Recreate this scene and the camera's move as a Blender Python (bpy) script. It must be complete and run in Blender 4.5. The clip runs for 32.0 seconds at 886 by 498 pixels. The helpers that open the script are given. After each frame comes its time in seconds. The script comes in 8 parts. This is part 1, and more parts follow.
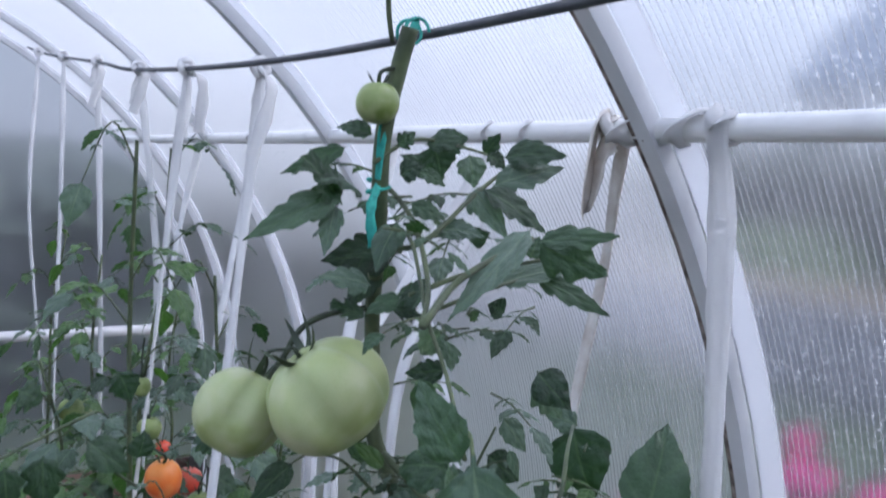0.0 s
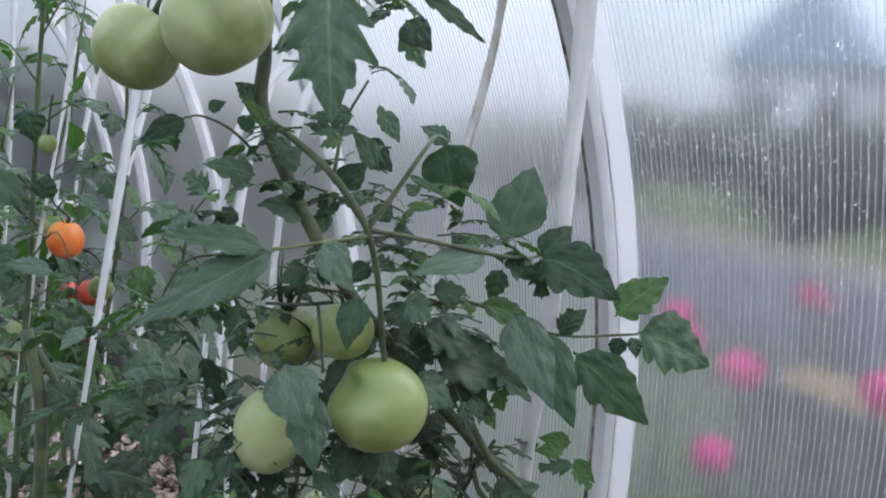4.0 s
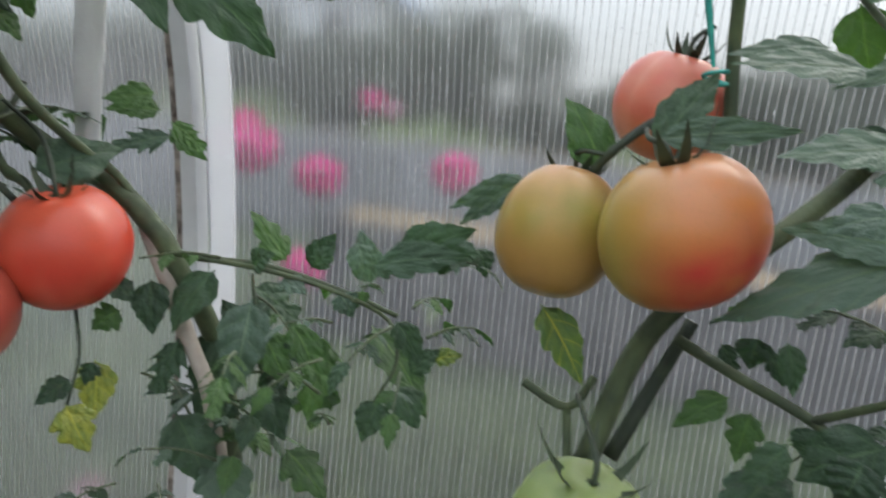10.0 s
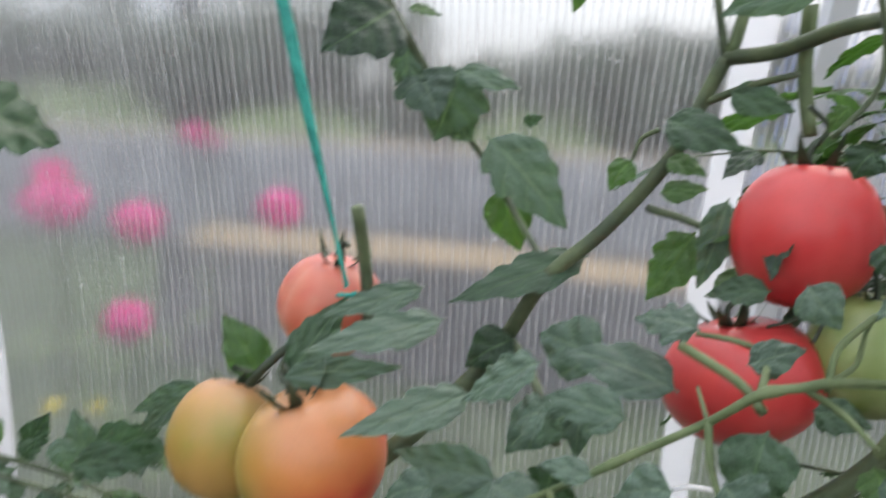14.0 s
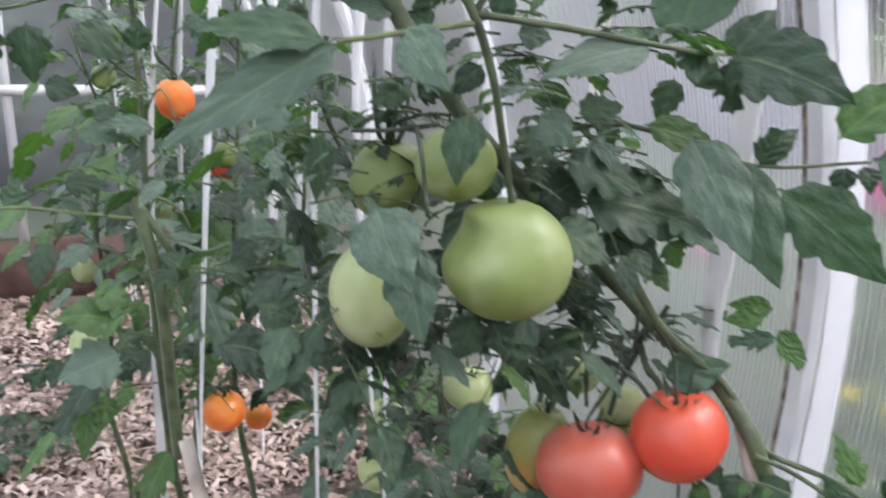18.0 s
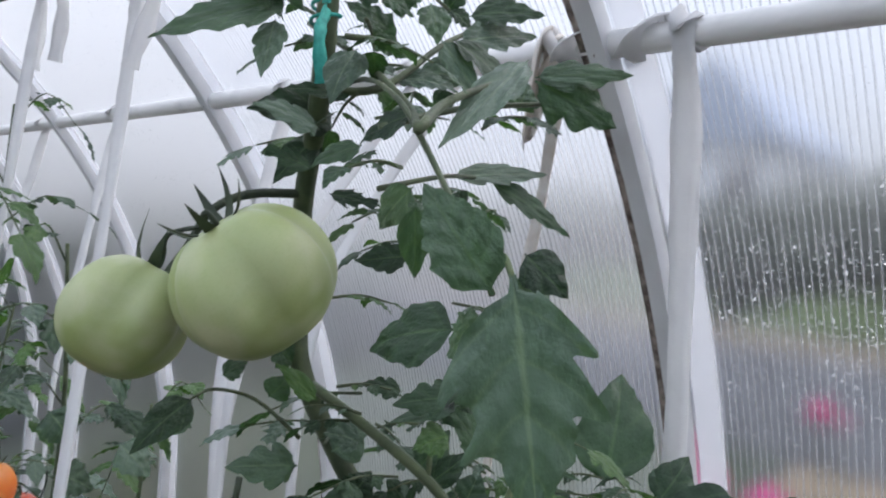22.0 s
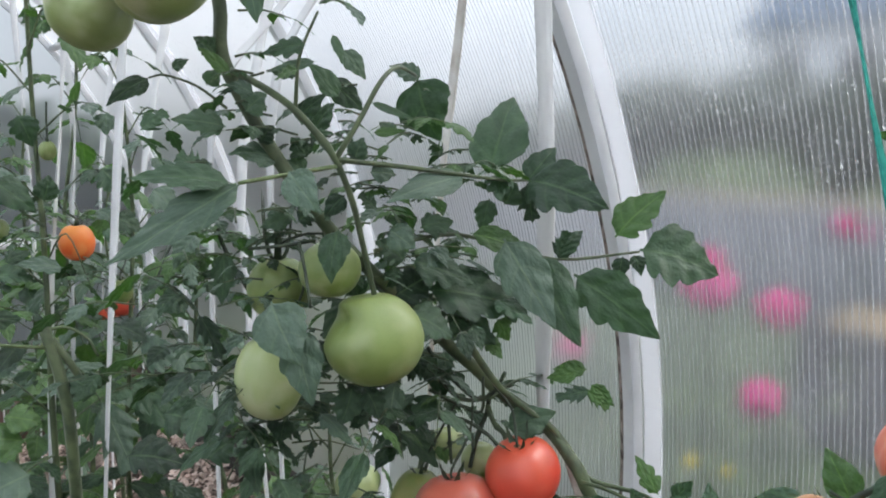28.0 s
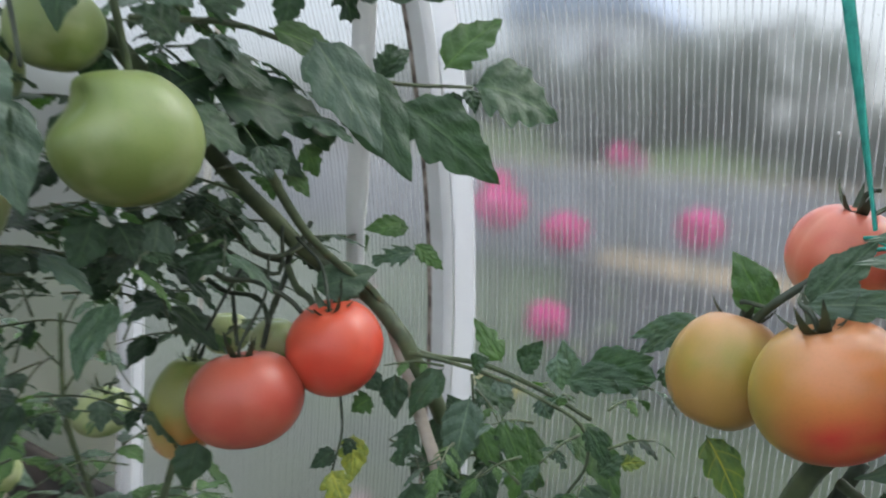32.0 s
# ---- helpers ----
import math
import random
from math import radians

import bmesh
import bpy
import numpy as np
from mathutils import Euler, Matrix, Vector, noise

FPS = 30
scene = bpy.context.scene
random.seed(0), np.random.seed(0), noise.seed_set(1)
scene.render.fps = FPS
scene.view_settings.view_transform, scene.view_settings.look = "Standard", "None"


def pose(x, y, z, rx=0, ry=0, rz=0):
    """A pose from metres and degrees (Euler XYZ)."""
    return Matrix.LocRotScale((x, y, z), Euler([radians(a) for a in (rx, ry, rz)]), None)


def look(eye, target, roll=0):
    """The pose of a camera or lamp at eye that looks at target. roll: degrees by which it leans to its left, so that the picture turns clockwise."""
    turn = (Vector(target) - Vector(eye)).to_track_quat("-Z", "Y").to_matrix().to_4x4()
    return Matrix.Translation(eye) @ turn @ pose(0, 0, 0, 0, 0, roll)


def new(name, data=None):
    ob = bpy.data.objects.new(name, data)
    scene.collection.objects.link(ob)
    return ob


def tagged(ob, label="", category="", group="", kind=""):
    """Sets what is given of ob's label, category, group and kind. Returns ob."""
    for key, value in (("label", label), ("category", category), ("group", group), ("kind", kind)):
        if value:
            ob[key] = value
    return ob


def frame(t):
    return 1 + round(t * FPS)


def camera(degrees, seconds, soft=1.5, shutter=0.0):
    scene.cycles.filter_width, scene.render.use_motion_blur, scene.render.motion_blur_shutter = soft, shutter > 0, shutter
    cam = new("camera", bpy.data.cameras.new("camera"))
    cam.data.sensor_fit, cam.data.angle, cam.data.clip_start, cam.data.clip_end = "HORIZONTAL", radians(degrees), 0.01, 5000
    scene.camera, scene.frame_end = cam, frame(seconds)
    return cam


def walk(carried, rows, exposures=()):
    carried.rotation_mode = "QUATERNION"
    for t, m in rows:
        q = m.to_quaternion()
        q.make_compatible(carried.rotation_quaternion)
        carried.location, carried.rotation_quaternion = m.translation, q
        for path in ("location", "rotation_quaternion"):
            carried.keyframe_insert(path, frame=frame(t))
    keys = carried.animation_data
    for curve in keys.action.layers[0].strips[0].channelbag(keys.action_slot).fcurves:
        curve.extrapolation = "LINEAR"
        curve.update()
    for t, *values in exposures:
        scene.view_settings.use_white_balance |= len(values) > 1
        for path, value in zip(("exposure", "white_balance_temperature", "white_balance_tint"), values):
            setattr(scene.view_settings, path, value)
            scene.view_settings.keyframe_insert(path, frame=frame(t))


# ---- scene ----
cam = camera(61.6, 32.0, 1.9, 0.5)
PATH = [
    (0, (0.016, 0.045, 1.753), (1.161, 1.675, 1.57), 4.1),
    (0.5, (0.014, 0.05, 1.764), (1.179, 1.673, 1.676), 3.5),
    (1, (0.0, 0.052, 1.732), (1.199, 1.652, 1.679), 4.5),
    (1.5, (-0.011, 0.048, 1.675), (1.227, 1.615, 1.57), 5.8),
    (2, (0.005, 0.018, 1.608), (1.242, 1.578, 1.42), 7.0),
    (2.5, (0.023, -0.014, 1.549), (1.259, 1.538, 1.294), 7.8),
    (3, (0.014, -0.067, 1.511), (1.275, 1.463, 1.249), 8.2),
    (3.5, (0.019, -0.111, 1.501), (1.291, 1.409, 1.237), 8.4),
    (5.5, (-0.032, -0.051, 1.383), (1.468, 1.253, 1.158), 9.9),
    (6, (-0.012, -0.042, 1.335), (1.591, 1.142, 1.165), 10.0),
    (6.5, (0.034, -0.022, 1.3), (1.712, 1.056, 1.152), 10.4),
    (7, (0.081, 0.001, 1.285), (1.819, 0.974, 1.101), 10.9),
    (7.5, (0.108, 0.031, 1.263), (1.901, 0.894, 1.065), 11.4),
    (8, (0.14, 0.051, 1.235), (1.966, 0.834, 1.005), 10.7),
    (8.5, (0.162, 0.073, 1.198), (2.019, 0.775, 0.959), 9.2),
    (9, (0.182, 0.095, 1.154), (2.071, 0.717, 0.946), 8.1),
    (9.5, (0.207, 0.104, 1.129), (2.116, 0.652, 0.897), 5.8),
    (10, (0.231, 0.084, 1.122), (2.151, 0.561, 0.825), 6.2),
    (10.5, (0.25, 0.064, 1.11), (2.202, 0.373, 0.804), 6.0),
    (11, (0.292, 0.038, 1.136), (2.268, 0.141, 0.847), 6.3),
    (11.5, (0.29, 0.006, 1.199), (2.254, -0.132, 0.847), 6.4),
    (12, (0.295, -0.026, 1.247), (2.247, -0.322, 0.916), 2.7),
    (12.5, (0.307, -0.062, 1.278), (2.263, -0.383, 1.010), 1.3),
    (13, (0.293, -0.056, 1.297), (2.262, -0.36, 1.126), 1.2),
    (13.5, (0.269, -0.061, 1.302), (2.261, -0.132, 1.145), 0.5),
    (14, (0.239, -0.053, 1.293), (2.201, 0.116, 0.945), 3.1),
    (14.5, (0.206, -0.052, 1.229), (2.113, 0.394, 0.826), 6.3),
    (16.5, (0.13, -0.049, 1.306), (1.499, 1.132, 0.452), 6.4),
    (17, (0.131, -0.048, 1.347), (1.377, 1.326, 0.599), 6.1),
    (17.5, (0.142, -0.032, 1.364), (1.214, 1.533, 0.729), 5.3),
    (18, (0.16, 0.028, 1.398), (1.069, 1.698, 0.777), 3.4),
    (18.5, (0.167, 0.075, 1.42), (0.983, 1.808, 0.846), 2.3),
    (19, (0.182, 0.109, 1.424), (0.961, 1.889, 0.95), 2.8),
    (19.5, (0.147, 0.111, 1.474), (1.02, 1.857, 1.039), 3.5),
    (20, (0.118, 0.124, 1.511), (1.1, 1.834, 1.176), 4.7),
    (20.5, (0.088, 0.142, 1.545), (1.182, 1.801, 1.321), 5.5),
    (21, (0.059, 0.157, 1.569), (1.286, 1.732, 1.444), 6.0),
    (21.5, (0.046, 0.182, 1.601), (1.4, 1.651, 1.51), 6.0),
    (22, (0.044, 0.186, 1.604), (1.472, 1.586, 1.584), 5.1),
    (22.5, (0.041, 0.188, 1.614), (1.512, 1.543, 1.612), 4.4),
    (23, (0.04, 0.187, 1.616), (1.514, 1.539, 1.636), 3.8),
    (23.5, (0.038, 0.179, 1.615), (1.499, 1.544, 1.649), 2.9),
    (24, (0.022, 0.171, 1.617), (1.492, 1.527, 1.642), 3.1),
    (24.5, (0.052, 0.14, 1.608), (1.44, 1.579, 1.625), 3.2),
    (26.5, (0.053, -0.04, 1.515), (1.253, 1.549, 1.328), 1.8),
    (27, (0.052, -0.049, 1.475), (1.271, 1.52, 1.241), 2.4),
    (27.5, (0.053, -0.084, 1.441), (1.281, 1.473, 1.181), 1.7),
    (28, (0.066, -0.155, 1.403), (1.27, 1.421, 1.146), 1.0),
    (28.5, (0.046, -0.15, 1.398), (1.335, 1.345, 1.08), 1.7),
    (29, (0.053, -0.155, 1.391), (1.381, 1.296, 1.03), 2.2),
    (29.5, (0.071, -0.157, 1.385), (1.419, 1.265, 0.984), 2.4),
    (30, (0.079, -0.164, 1.371), (1.447, 1.236, 0.96), 2.3),
    (30.5, (0.11, -0.158, 1.33), (1.469, 1.263, 0.966), 1.9),
    (31, (0.107, -0.104, 1.311), (1.539, 1.243, 0.939), 2.2),
    (31.5, (0.133, -0.061, 1.258), (1.636, 1.221, 0.941), 2.5),
    (32, (0.165, 0.01, 1.218), (1.8, 1.124, 0.924), 4.2),
]
walk(cam, [(t, look(eye, target, roll)) for t, eye, target, roll in PATH], [(0, -0.42, 5700, 14), (0.6, -0.95, 5600, 14), (1.2, -0.95, 5600, 14), (2.0, -0.6, 5750, 9), (3.0, -0.2, 5900, 8), (5.5, -0.17, 6500, 8), (9.0, -0.18, 6600, 4), (11.0, -0.22, 6700, 4), (12.0, 0.16, 6600, 3), (12.6, 0.08, 6600, 2), (13.5, 0.05, 6600, 2), (14.0, 0.13, 6750, 8), (14.5, 0.13, 6750, 8), (16.5, 0.2, 6800, 13), (18.0, 0.38, 6500, 13), (19.0, 0.6, 6300, 15), (20.5, 0.2, 6300, 12), (22.0, -0.40, 6300, 11), (24.5, -0.45, 6200, 11), (26.5, -0.08, 6500, 7), (29.0, -0.05, 6500, 6), (32.0, -0.1, 6500, 4)])

# ---- light: an overcast day, the sky seen through the clear sheets ----
world = bpy.data.worlds.new("overcast_sky")
scene.world = world
world.use_nodes = True
wn = world.node_tree.nodes
wl = world.node_tree.links
bg = wn["Background"]
sky = wn.new("ShaderNodeTexSky")
sky.sky_type = "NISHITA"
sky.sun_disc = False
sky.sun_elevation = radians(48)
sky.sun_rotation = radians(120)
sky.air_density, sky.dust_density, sky.ozone_density = 1.0, 5.0, 1.0
veil = wn.new("ShaderNodeMix")
veil.data_type = "RGBA"
veil.inputs["Factor"].default_value = 0.7
veil.inputs["B"].default_value = (7.0, 7.3, 7.9, 1)
wl.new(sky.outputs["Color"], veil.inputs["A"])
# an overcast sky is brighter overhead than at the horizon
up = wn.new("ShaderNodeTexCoord")
upz = wn.new("ShaderNodeSeparateXYZ")
wl.new(up.outputs["Generated"], upz.inputs[0])
rise = wn.new("ShaderNodeMapRange")
rise.inputs["From Min"].default_value, rise.inputs["From Max"].default_value = 0.0, 1.0
rise.inputs["To Min"].default_value, rise.inputs["To Max"].default_value = 0.55, 2.42
wl.new(upz.outputs["Z"], rise.inputs["Value"])
grade = wn.new("ShaderNodeVectorMath")
grade.operation = "SCALE"
wl.new(veil.outputs["Result"], grade.inputs[0])
wl.new(rise.outputs[0], grade.inputs["Scale"])
wl.new(grade.outputs[0], bg.inputs["Color"])
bg.inputs["Strength"].default_value = 0.168

sun_data = bpy.data.lights.new("sun", "SUN")
sun_data.energy = 0.5
sun_data.angle = radians(30)
sun_data.color = (1.0, 0.97, 0.93)
sun = new("sun", sun_data)
sun.matrix_world = look((6, -4, 9), (0, 0, 0))


# ---- materials ----
def material(name):
    m = bpy.data.materials.new(name)
    m.use_nodes = True
    nt = m.node_tree
    return m, nt, nt.nodes["Principled BSDF"], nt.nodes["Material Output"]


def noise_node(nt, scale, detail=4.0, rough=0.55, space="Object"):
    tc = nt.nodes.new("ShaderNodeTexCoord")
    n = nt.nodes.new("ShaderNodeTexNoise")
    n.inputs["Scale"].default_value = scale
    n.inputs["Detail"].default_value = detail
    n.inputs["Roughness"].default_value = rough
    nt.links.new(tc.outputs[space], n.inputs["Vector"])
    return n


def ramp(nt, source, stops):
    r = nt.nodes.new("ShaderNodeValToRGB")
    el = r.color_ramp.elements
    while len(el) < len(stops):
        el.new(0.5)
    for e, (p, c) in zip(el, stops):
        e.position, e.color = p, (*c, 1)
    nt.links.new(source, r.inputs["Fac"])
    return r


def bump(nt, source, shader, strength=0.2, distance=0.002):
    b = nt.nodes.new("ShaderNodeBump")
    b.inputs["Strength"].default_value = strength
    b.inputs["Distance"].default_value = distance
    nt.links.new(source, b.inputs["Height"])
    nt.links.new(b.outputs["Normal"], shader.inputs["Normal"])
    return b


def surface(name, dark, light, scale=20.0, rough=0.6, bump_scale=None, bump_strength=0.2, spread=(0.35, 0.65), metal=0.0, distance=0.002):
    m, nt, p, out = material(name)
    n = noise_node(nt, scale)
    r = ramp(nt, n.outputs["Fac"], [(spread[0], dark), (spread[1], light)])
    nt.links.new(r.outputs["Color"], p.inputs["Base Color"])
    p.inputs["Roughness"].default_value = rough
    p.inputs["Metallic"].default_value = metal
    if bump_scale:
        bump(nt, noise_node(nt, bump_scale, 5.0).outputs["Fac"], p, bump_strength, distance)
    return m


def leaf_material(name, tones, sheen=0.0, gloss=0.42):
    """Leaf blade: mottled green, each leaflet a little different, letting some light through."""
    m, nt, p, out = material(name)
    n = noise_node(nt, 5.0, 5.0, 0.6)
    info = nt.nodes.new("ShaderNodeObjectInfo")
    add = nt.nodes.new("ShaderNodeMath")
    add.operation = "MULTIPLY_ADD"
    add.inputs[1].default_value = 0.45
    nt.links.new(info.outputs["Random"], add.inputs[0])
    half = nt.nodes.new("ShaderNodeMath")
    half.operation = "MULTIPLY"
    half.inputs[1].default_value = 0.6
    nt.links.new(n.outputs["Fac"], half.inputs[0])
    nt.links.new(half.outputs[0], add.inputs[2])
    r = ramp(nt, add.outputs[0], tones)
    veins = nt.nodes.new("ShaderNodeMath")
    veins.operation = "PINGPONG"
    veins.inputs[1].default_value = 0.5
    across = nt.nodes.new("ShaderNodeSeparateXYZ")
    tc = nt.nodes.new("ShaderNodeTexCoord")
    sep = nt.nodes.new("ShaderNodeSeparateXYZ")
    ab = nt.nodes.new("ShaderNodeMath")
    ab.operation = "ABSOLUTE"
    com = nt.nodes.new("ShaderNodeCombineXYZ")
    nt.links.new(tc.outputs["Object"], sep.inputs[0])
    nt.links.new(sep.outputs["X"], ab.inputs[0])
    neg = nt.nodes.new("ShaderNodeMath")
    neg.operation = "MULTIPLY"
    neg.inputs[1].default_value = -1.3
    nt.links.new(ab.outputs[0], neg.inputs[0])
    nt.links.new(neg.outputs[0], com.inputs["X"])
    nt.links.new(sep.outputs["Y"], com.inputs["Y"])
    nt.links.new(tc.outputs["UV"], across.inputs[0])
    nt.links.new(across.outputs["Y"], veins.inputs[0])
    vr = ramp(nt, veins.outputs[0], [(0.0, (0.24, 0.24, 0.24)), (0.04, (0.12, 0.12, 0.12)), (0.09, (0, 0, 0))])
    rib = ramp(nt, across.outputs["X"], [(0.0, (0.55, 0.55, 0.55)), (0.03, (0.40, 0.40, 0.40)), (0.07, (0, 0, 0))])
    both = nt.nodes.new("ShaderNodeMath")
    both.operation = "MAXIMUM"
    nt.links.new(vr.outputs["Color"], both.inputs[0])
    nt.links.new(rib.outputs["Color"], both.inputs[1])
    mix = nt.nodes.new("ShaderNodeMix")
    mix.data_type = "RGBA"
    nt.links.new(both.outputs[0], mix.inputs["Factor"])
    nt.links.new(r.outputs["Color"], mix.inputs["A"])
    mid = tones[-1][1]
    mix.inputs["B"].default_value = (mid[0] * 1.7, mid[1] * 1.5, mid[2] * 1.3, 1)
    nt.links.new(mix.outputs["Result"], p.inputs["Base Color"])
    p.inputs["Roughness"].default_value = gloss
    p.inputs["Specular IOR Level"].default_value = 0.45
    p.inputs["Sheen Weight"].default_value = sheen
    p.inputs["Sheen Roughness"].default_value = 0.45
    hi = nt.nodes.new("ShaderNodeMath")
    hi.operation = "ADD"
    wv = nt.nodes.new("ShaderNodeMath")
    wv.operation = "MULTIPLY"
    wv.inputs[1].default_value = 0.6
    nt.links.new(veins.outputs[0], wv.inputs[0])
    nt.links.new(wv.outputs[0], hi.inputs[0])
    nt.links.new(noise_node(nt, 13.0, 3.0).outputs["Fac"], hi.inputs[1])
    cell = nt.nodes.new("ShaderNodeTexVoronoi")
    cell.feature = "SMOOTH_F1"
    cell.inputs["Scale"].default_value = 5.5
    nt.links.new(com.outputs[0], cell.inputs["Vector"])
    quilt = nt.nodes.new("ShaderNodeMath")
    quilt.operation = "MULTIPLY_ADD"
    quilt.inputs[1].default_value = -2.1
    nt.links.new(cell.outputs["Distance"], quilt.inputs[0])
    nt.links.new(hi.outputs[0], quilt.inputs[2])
    bump(nt, quilt.outputs[0], p, 0.5, 0.004)
    tr = nt.nodes.new("ShaderNodeBsdfTranslucent")
    bright = nt.nodes.new("ShaderNodeMix")
    bright.data_type, bright.blend_type = "RGBA", "MULTIPLY"
    bright.inputs["Factor"].default_value = 1.0
    bright.inputs["B"].default_value = (1.5, 2.0, 0.7, 1)
    nt.links.new(mix.outputs["Result"], bright.inputs["A"])
    nt.links.new(bright.outputs["Result"], tr.inputs["Color"])
    ms = nt.nodes.new("ShaderNodeMixShader")
    ms.inputs["Fac"].default_value = 0.18
    nt.links.new(p.outputs[0], ms.inputs[1])
    nt.links.new(tr.outputs[0], ms.inputs[2])
    nt.links.new(ms.outputs[0], out.inputs["Surface"])
    return m


LEAF = leaf_material("tomato_leaf", [(0.2, (0.011, 0.027, 0.015)), (0.5, (0.024, 0.054, 0.027)), (0.8, (0.054, 0.100, 0.056))], 0.0, 0.46)
LEAF_PALE = leaf_material("tomato_leaf_greyish", [(0.2, (0.036, 0.070, 0.045)), (0.8, (0.098, 0.150, 0.112))], 0.12, 0.45)
LEAF_FRESH = leaf_material("tomato_leaf_fresh", [(0.2, (0.034, 0.078, 0.022)), (0.8, (0.072, 0.140, 0.042))])
LEAF_YELLOW = leaf_material("tomato_leaf_yellowing", [(0.3, (0.05, 0.10, 0.03)), (0.55, (0.14, 0.19, 0.04)), (0.8, (0.35, 0.33, 0.05))])
STEM = surface("tomato_stem", (0.034, 0.052, 0.022), (0.092, 0.122, 0.052), 38, 0.6, 300, 0.35)
STEM.node_tree.nodes["Principled BSDF"].inputs["Sheen Weight"].default_value = 0.1
STEM_DARK = surface("tomato_stem_dark", (0.018, 0.028, 0.018), (0.045, 0.062, 0.034), 60, 0.6, 300, 0.2)
STEM_PALE = surface("tomato_stem_pale", (0.075, 0.11, 0.042), (0.135, 0.175, 0.075), 55, 0.6, 300, 0.2)
SEPAL = surface("sepal", (0.016, 0.030, 0.014), (0.04, 0.06, 0.025), 40, 0.6)


def fruit(name, top, middle, bottom, blush, rough=0.28, low=0.22, flank=None):
    """Tomato skin: shoulder to blossom end, with blotches and pinpoint speckles."""
    m, nt, p, out = material(name)
    tc = nt.nodes.new("ShaderNodeTexCoord")
    sep = nt.nodes.new("ShaderNodeSeparateXYZ")
    nt.links.new(tc.outputs["Generated"], sep.inputs[0])
    n = noise_node(nt, 1.6, 2.0, 0.5, "Generated")
    mm = nt.nodes.new("ShaderNodeMath")
    mm.operation = "MULTIPLY_ADD"
    mm.inputs[1].default_value = 0.6
    nt.links.new(n.outputs["Fac"], mm.inputs[0])
    nt.links.new(sep.outputs["Z"], mm.inputs[2])
    sub = nt.nodes.new("ShaderNodeMath")
    sub.operation = "SUBTRACT"
    sub.inputs[1].default_value = 0.30
    nt.links.new(mm.outputs[0], sub.inputs[0])
    r = ramp(nt, sub.outputs[0], [(low, bottom), (low + 0.30, middle), (low + 0.64, top)])
    blot = noise_node(nt, 2.4, 2.0, 0.5, "Generated")
    br = ramp(nt, blot.outputs["Fac"], [(0.44, (0, 0, 0)), (0.64, (0.7, 0.7, 0.7))])
    mix = nt.nodes.new("ShaderNodeMix")
    mix.data_type = "RGBA"
    nt.links.new(br.outputs["Color"], mix.inputs["Factor"])
    nt.links.new(r.outputs["Color"], mix.inputs["A"])
    mix.inputs["B"].default_value = (*blush, 1)
    if flank:
        # the side that ripens last
        fr = ramp(nt, sep.outputs["X"], [(0.50, (0, 0, 0)), (0.92, (0.95, 0.95, 0.95))])
        late = nt.nodes.new("ShaderNodeMix")
        late.data_type = "RGBA"
        nt.links.new(fr.outputs["Color"], late.inputs["Factor"])
        nt.links.new(mix.outputs["Result"], late.inputs["A"])
        late.inputs["B"].default_value = (*flank, 1)
        mix = late
    speck = noise_node(nt, 45.0, 2.0, 0.5, "Generated")
    sr = ramp(nt, speck.outputs["Fac"], [(0.5, (1, 1, 1)), (0.8, (0.92, 0.94, 0.90))])
    mu = nt.nodes.new("ShaderNodeMix")
    mu.data_type, mu.blend_type = "RGBA", "MULTIPLY"
    mu.inputs["Factor"].default_value = 1.0
    nt.links.new(mix.outputs["Result"], mu.inputs["A"])
    nt.links.new(sr.outputs["Color"], mu.inputs["B"])
    nt.links.new(mu.outputs["Result"], p.inputs["Base Color"])
    p.inputs["Roughness"].default_value = rough
    p.inputs["Subsurface Weight"].default_value = 0.06
    p.inputs["Subsurface Radius"].default_value = (0.01, 0.006, 0.003)
    p.inputs["Subsurface Scale"].default_value = 0.5
    p.inputs["Coat Weight"].default_value = 0.06
    p.inputs["Coat Roughness"].default_value = 0.2
    return m


# green skin: bottom tone holds the shaded underside, blush tone the highlights
GREEN_TOMATO = fruit("green_tomato_skin", (0.205, 0.265, 0.085), (0.21, 0.27, 0.085), (0.145, 0.195, 0.045), (0.30, 0.345, 0.165), 0.34)
PALE_TOMATO = fruit("pale_green_tomato_skin", (0.31, 0.37, 0.155), (0.36, 0.41, 0.20), (0.245, 0.305, 0.105), (0.43, 0.46, 0.27), 0.38)
RED_TOMATO = fruit("red_tomato_skin", (0.54, 0.085, 0.045), (0.56, 0.055, 0.032), (0.44, 0.042, 0.026), (0.60, 0.10, 0.055))
PINK_TOMATO = fruit("pink_red_tomato_skin", (0.46, 0.105, 0.068), (0.42, 0.068, 0.046), (0.34, 0.050, 0.033), (0.46, 0.115, 0.072), 0.35)
ROSE_TOMATO = fruit("rose_tomato_skin", (0.52, 0.055, 0.055), (0.50, 0.032, 0.036), (0.40, 0.028, 0.030), (0.56, 0.065, 0.06))
ORANGE_TOMATO = fruit("ripening_tomato_skin", (0.55, 0.25, 0.12), (0.52, 0.18, 0.055), (0.48, 0.036, 0.030), (0.50, 0.17, 0.055), low=0.43, flank=(0.31, 0.24, 0.05))
TURNING_TOMATO = fruit("turning_tomato_skin", (0.58, 0.30, 0.15), (0.30, 0.24, 0.05), (0.36, 0.21, 0.055), (0.42, 0.25, 0.07), low=0.3)
HALF_TOMATO = fruit("half_ripe_tomato_skin", (0.20, 0.24, 0.065), (0.26, 0.24, 0.06), (0.56, 0.16, 0.04), (0.30, 0.28, 0.09))
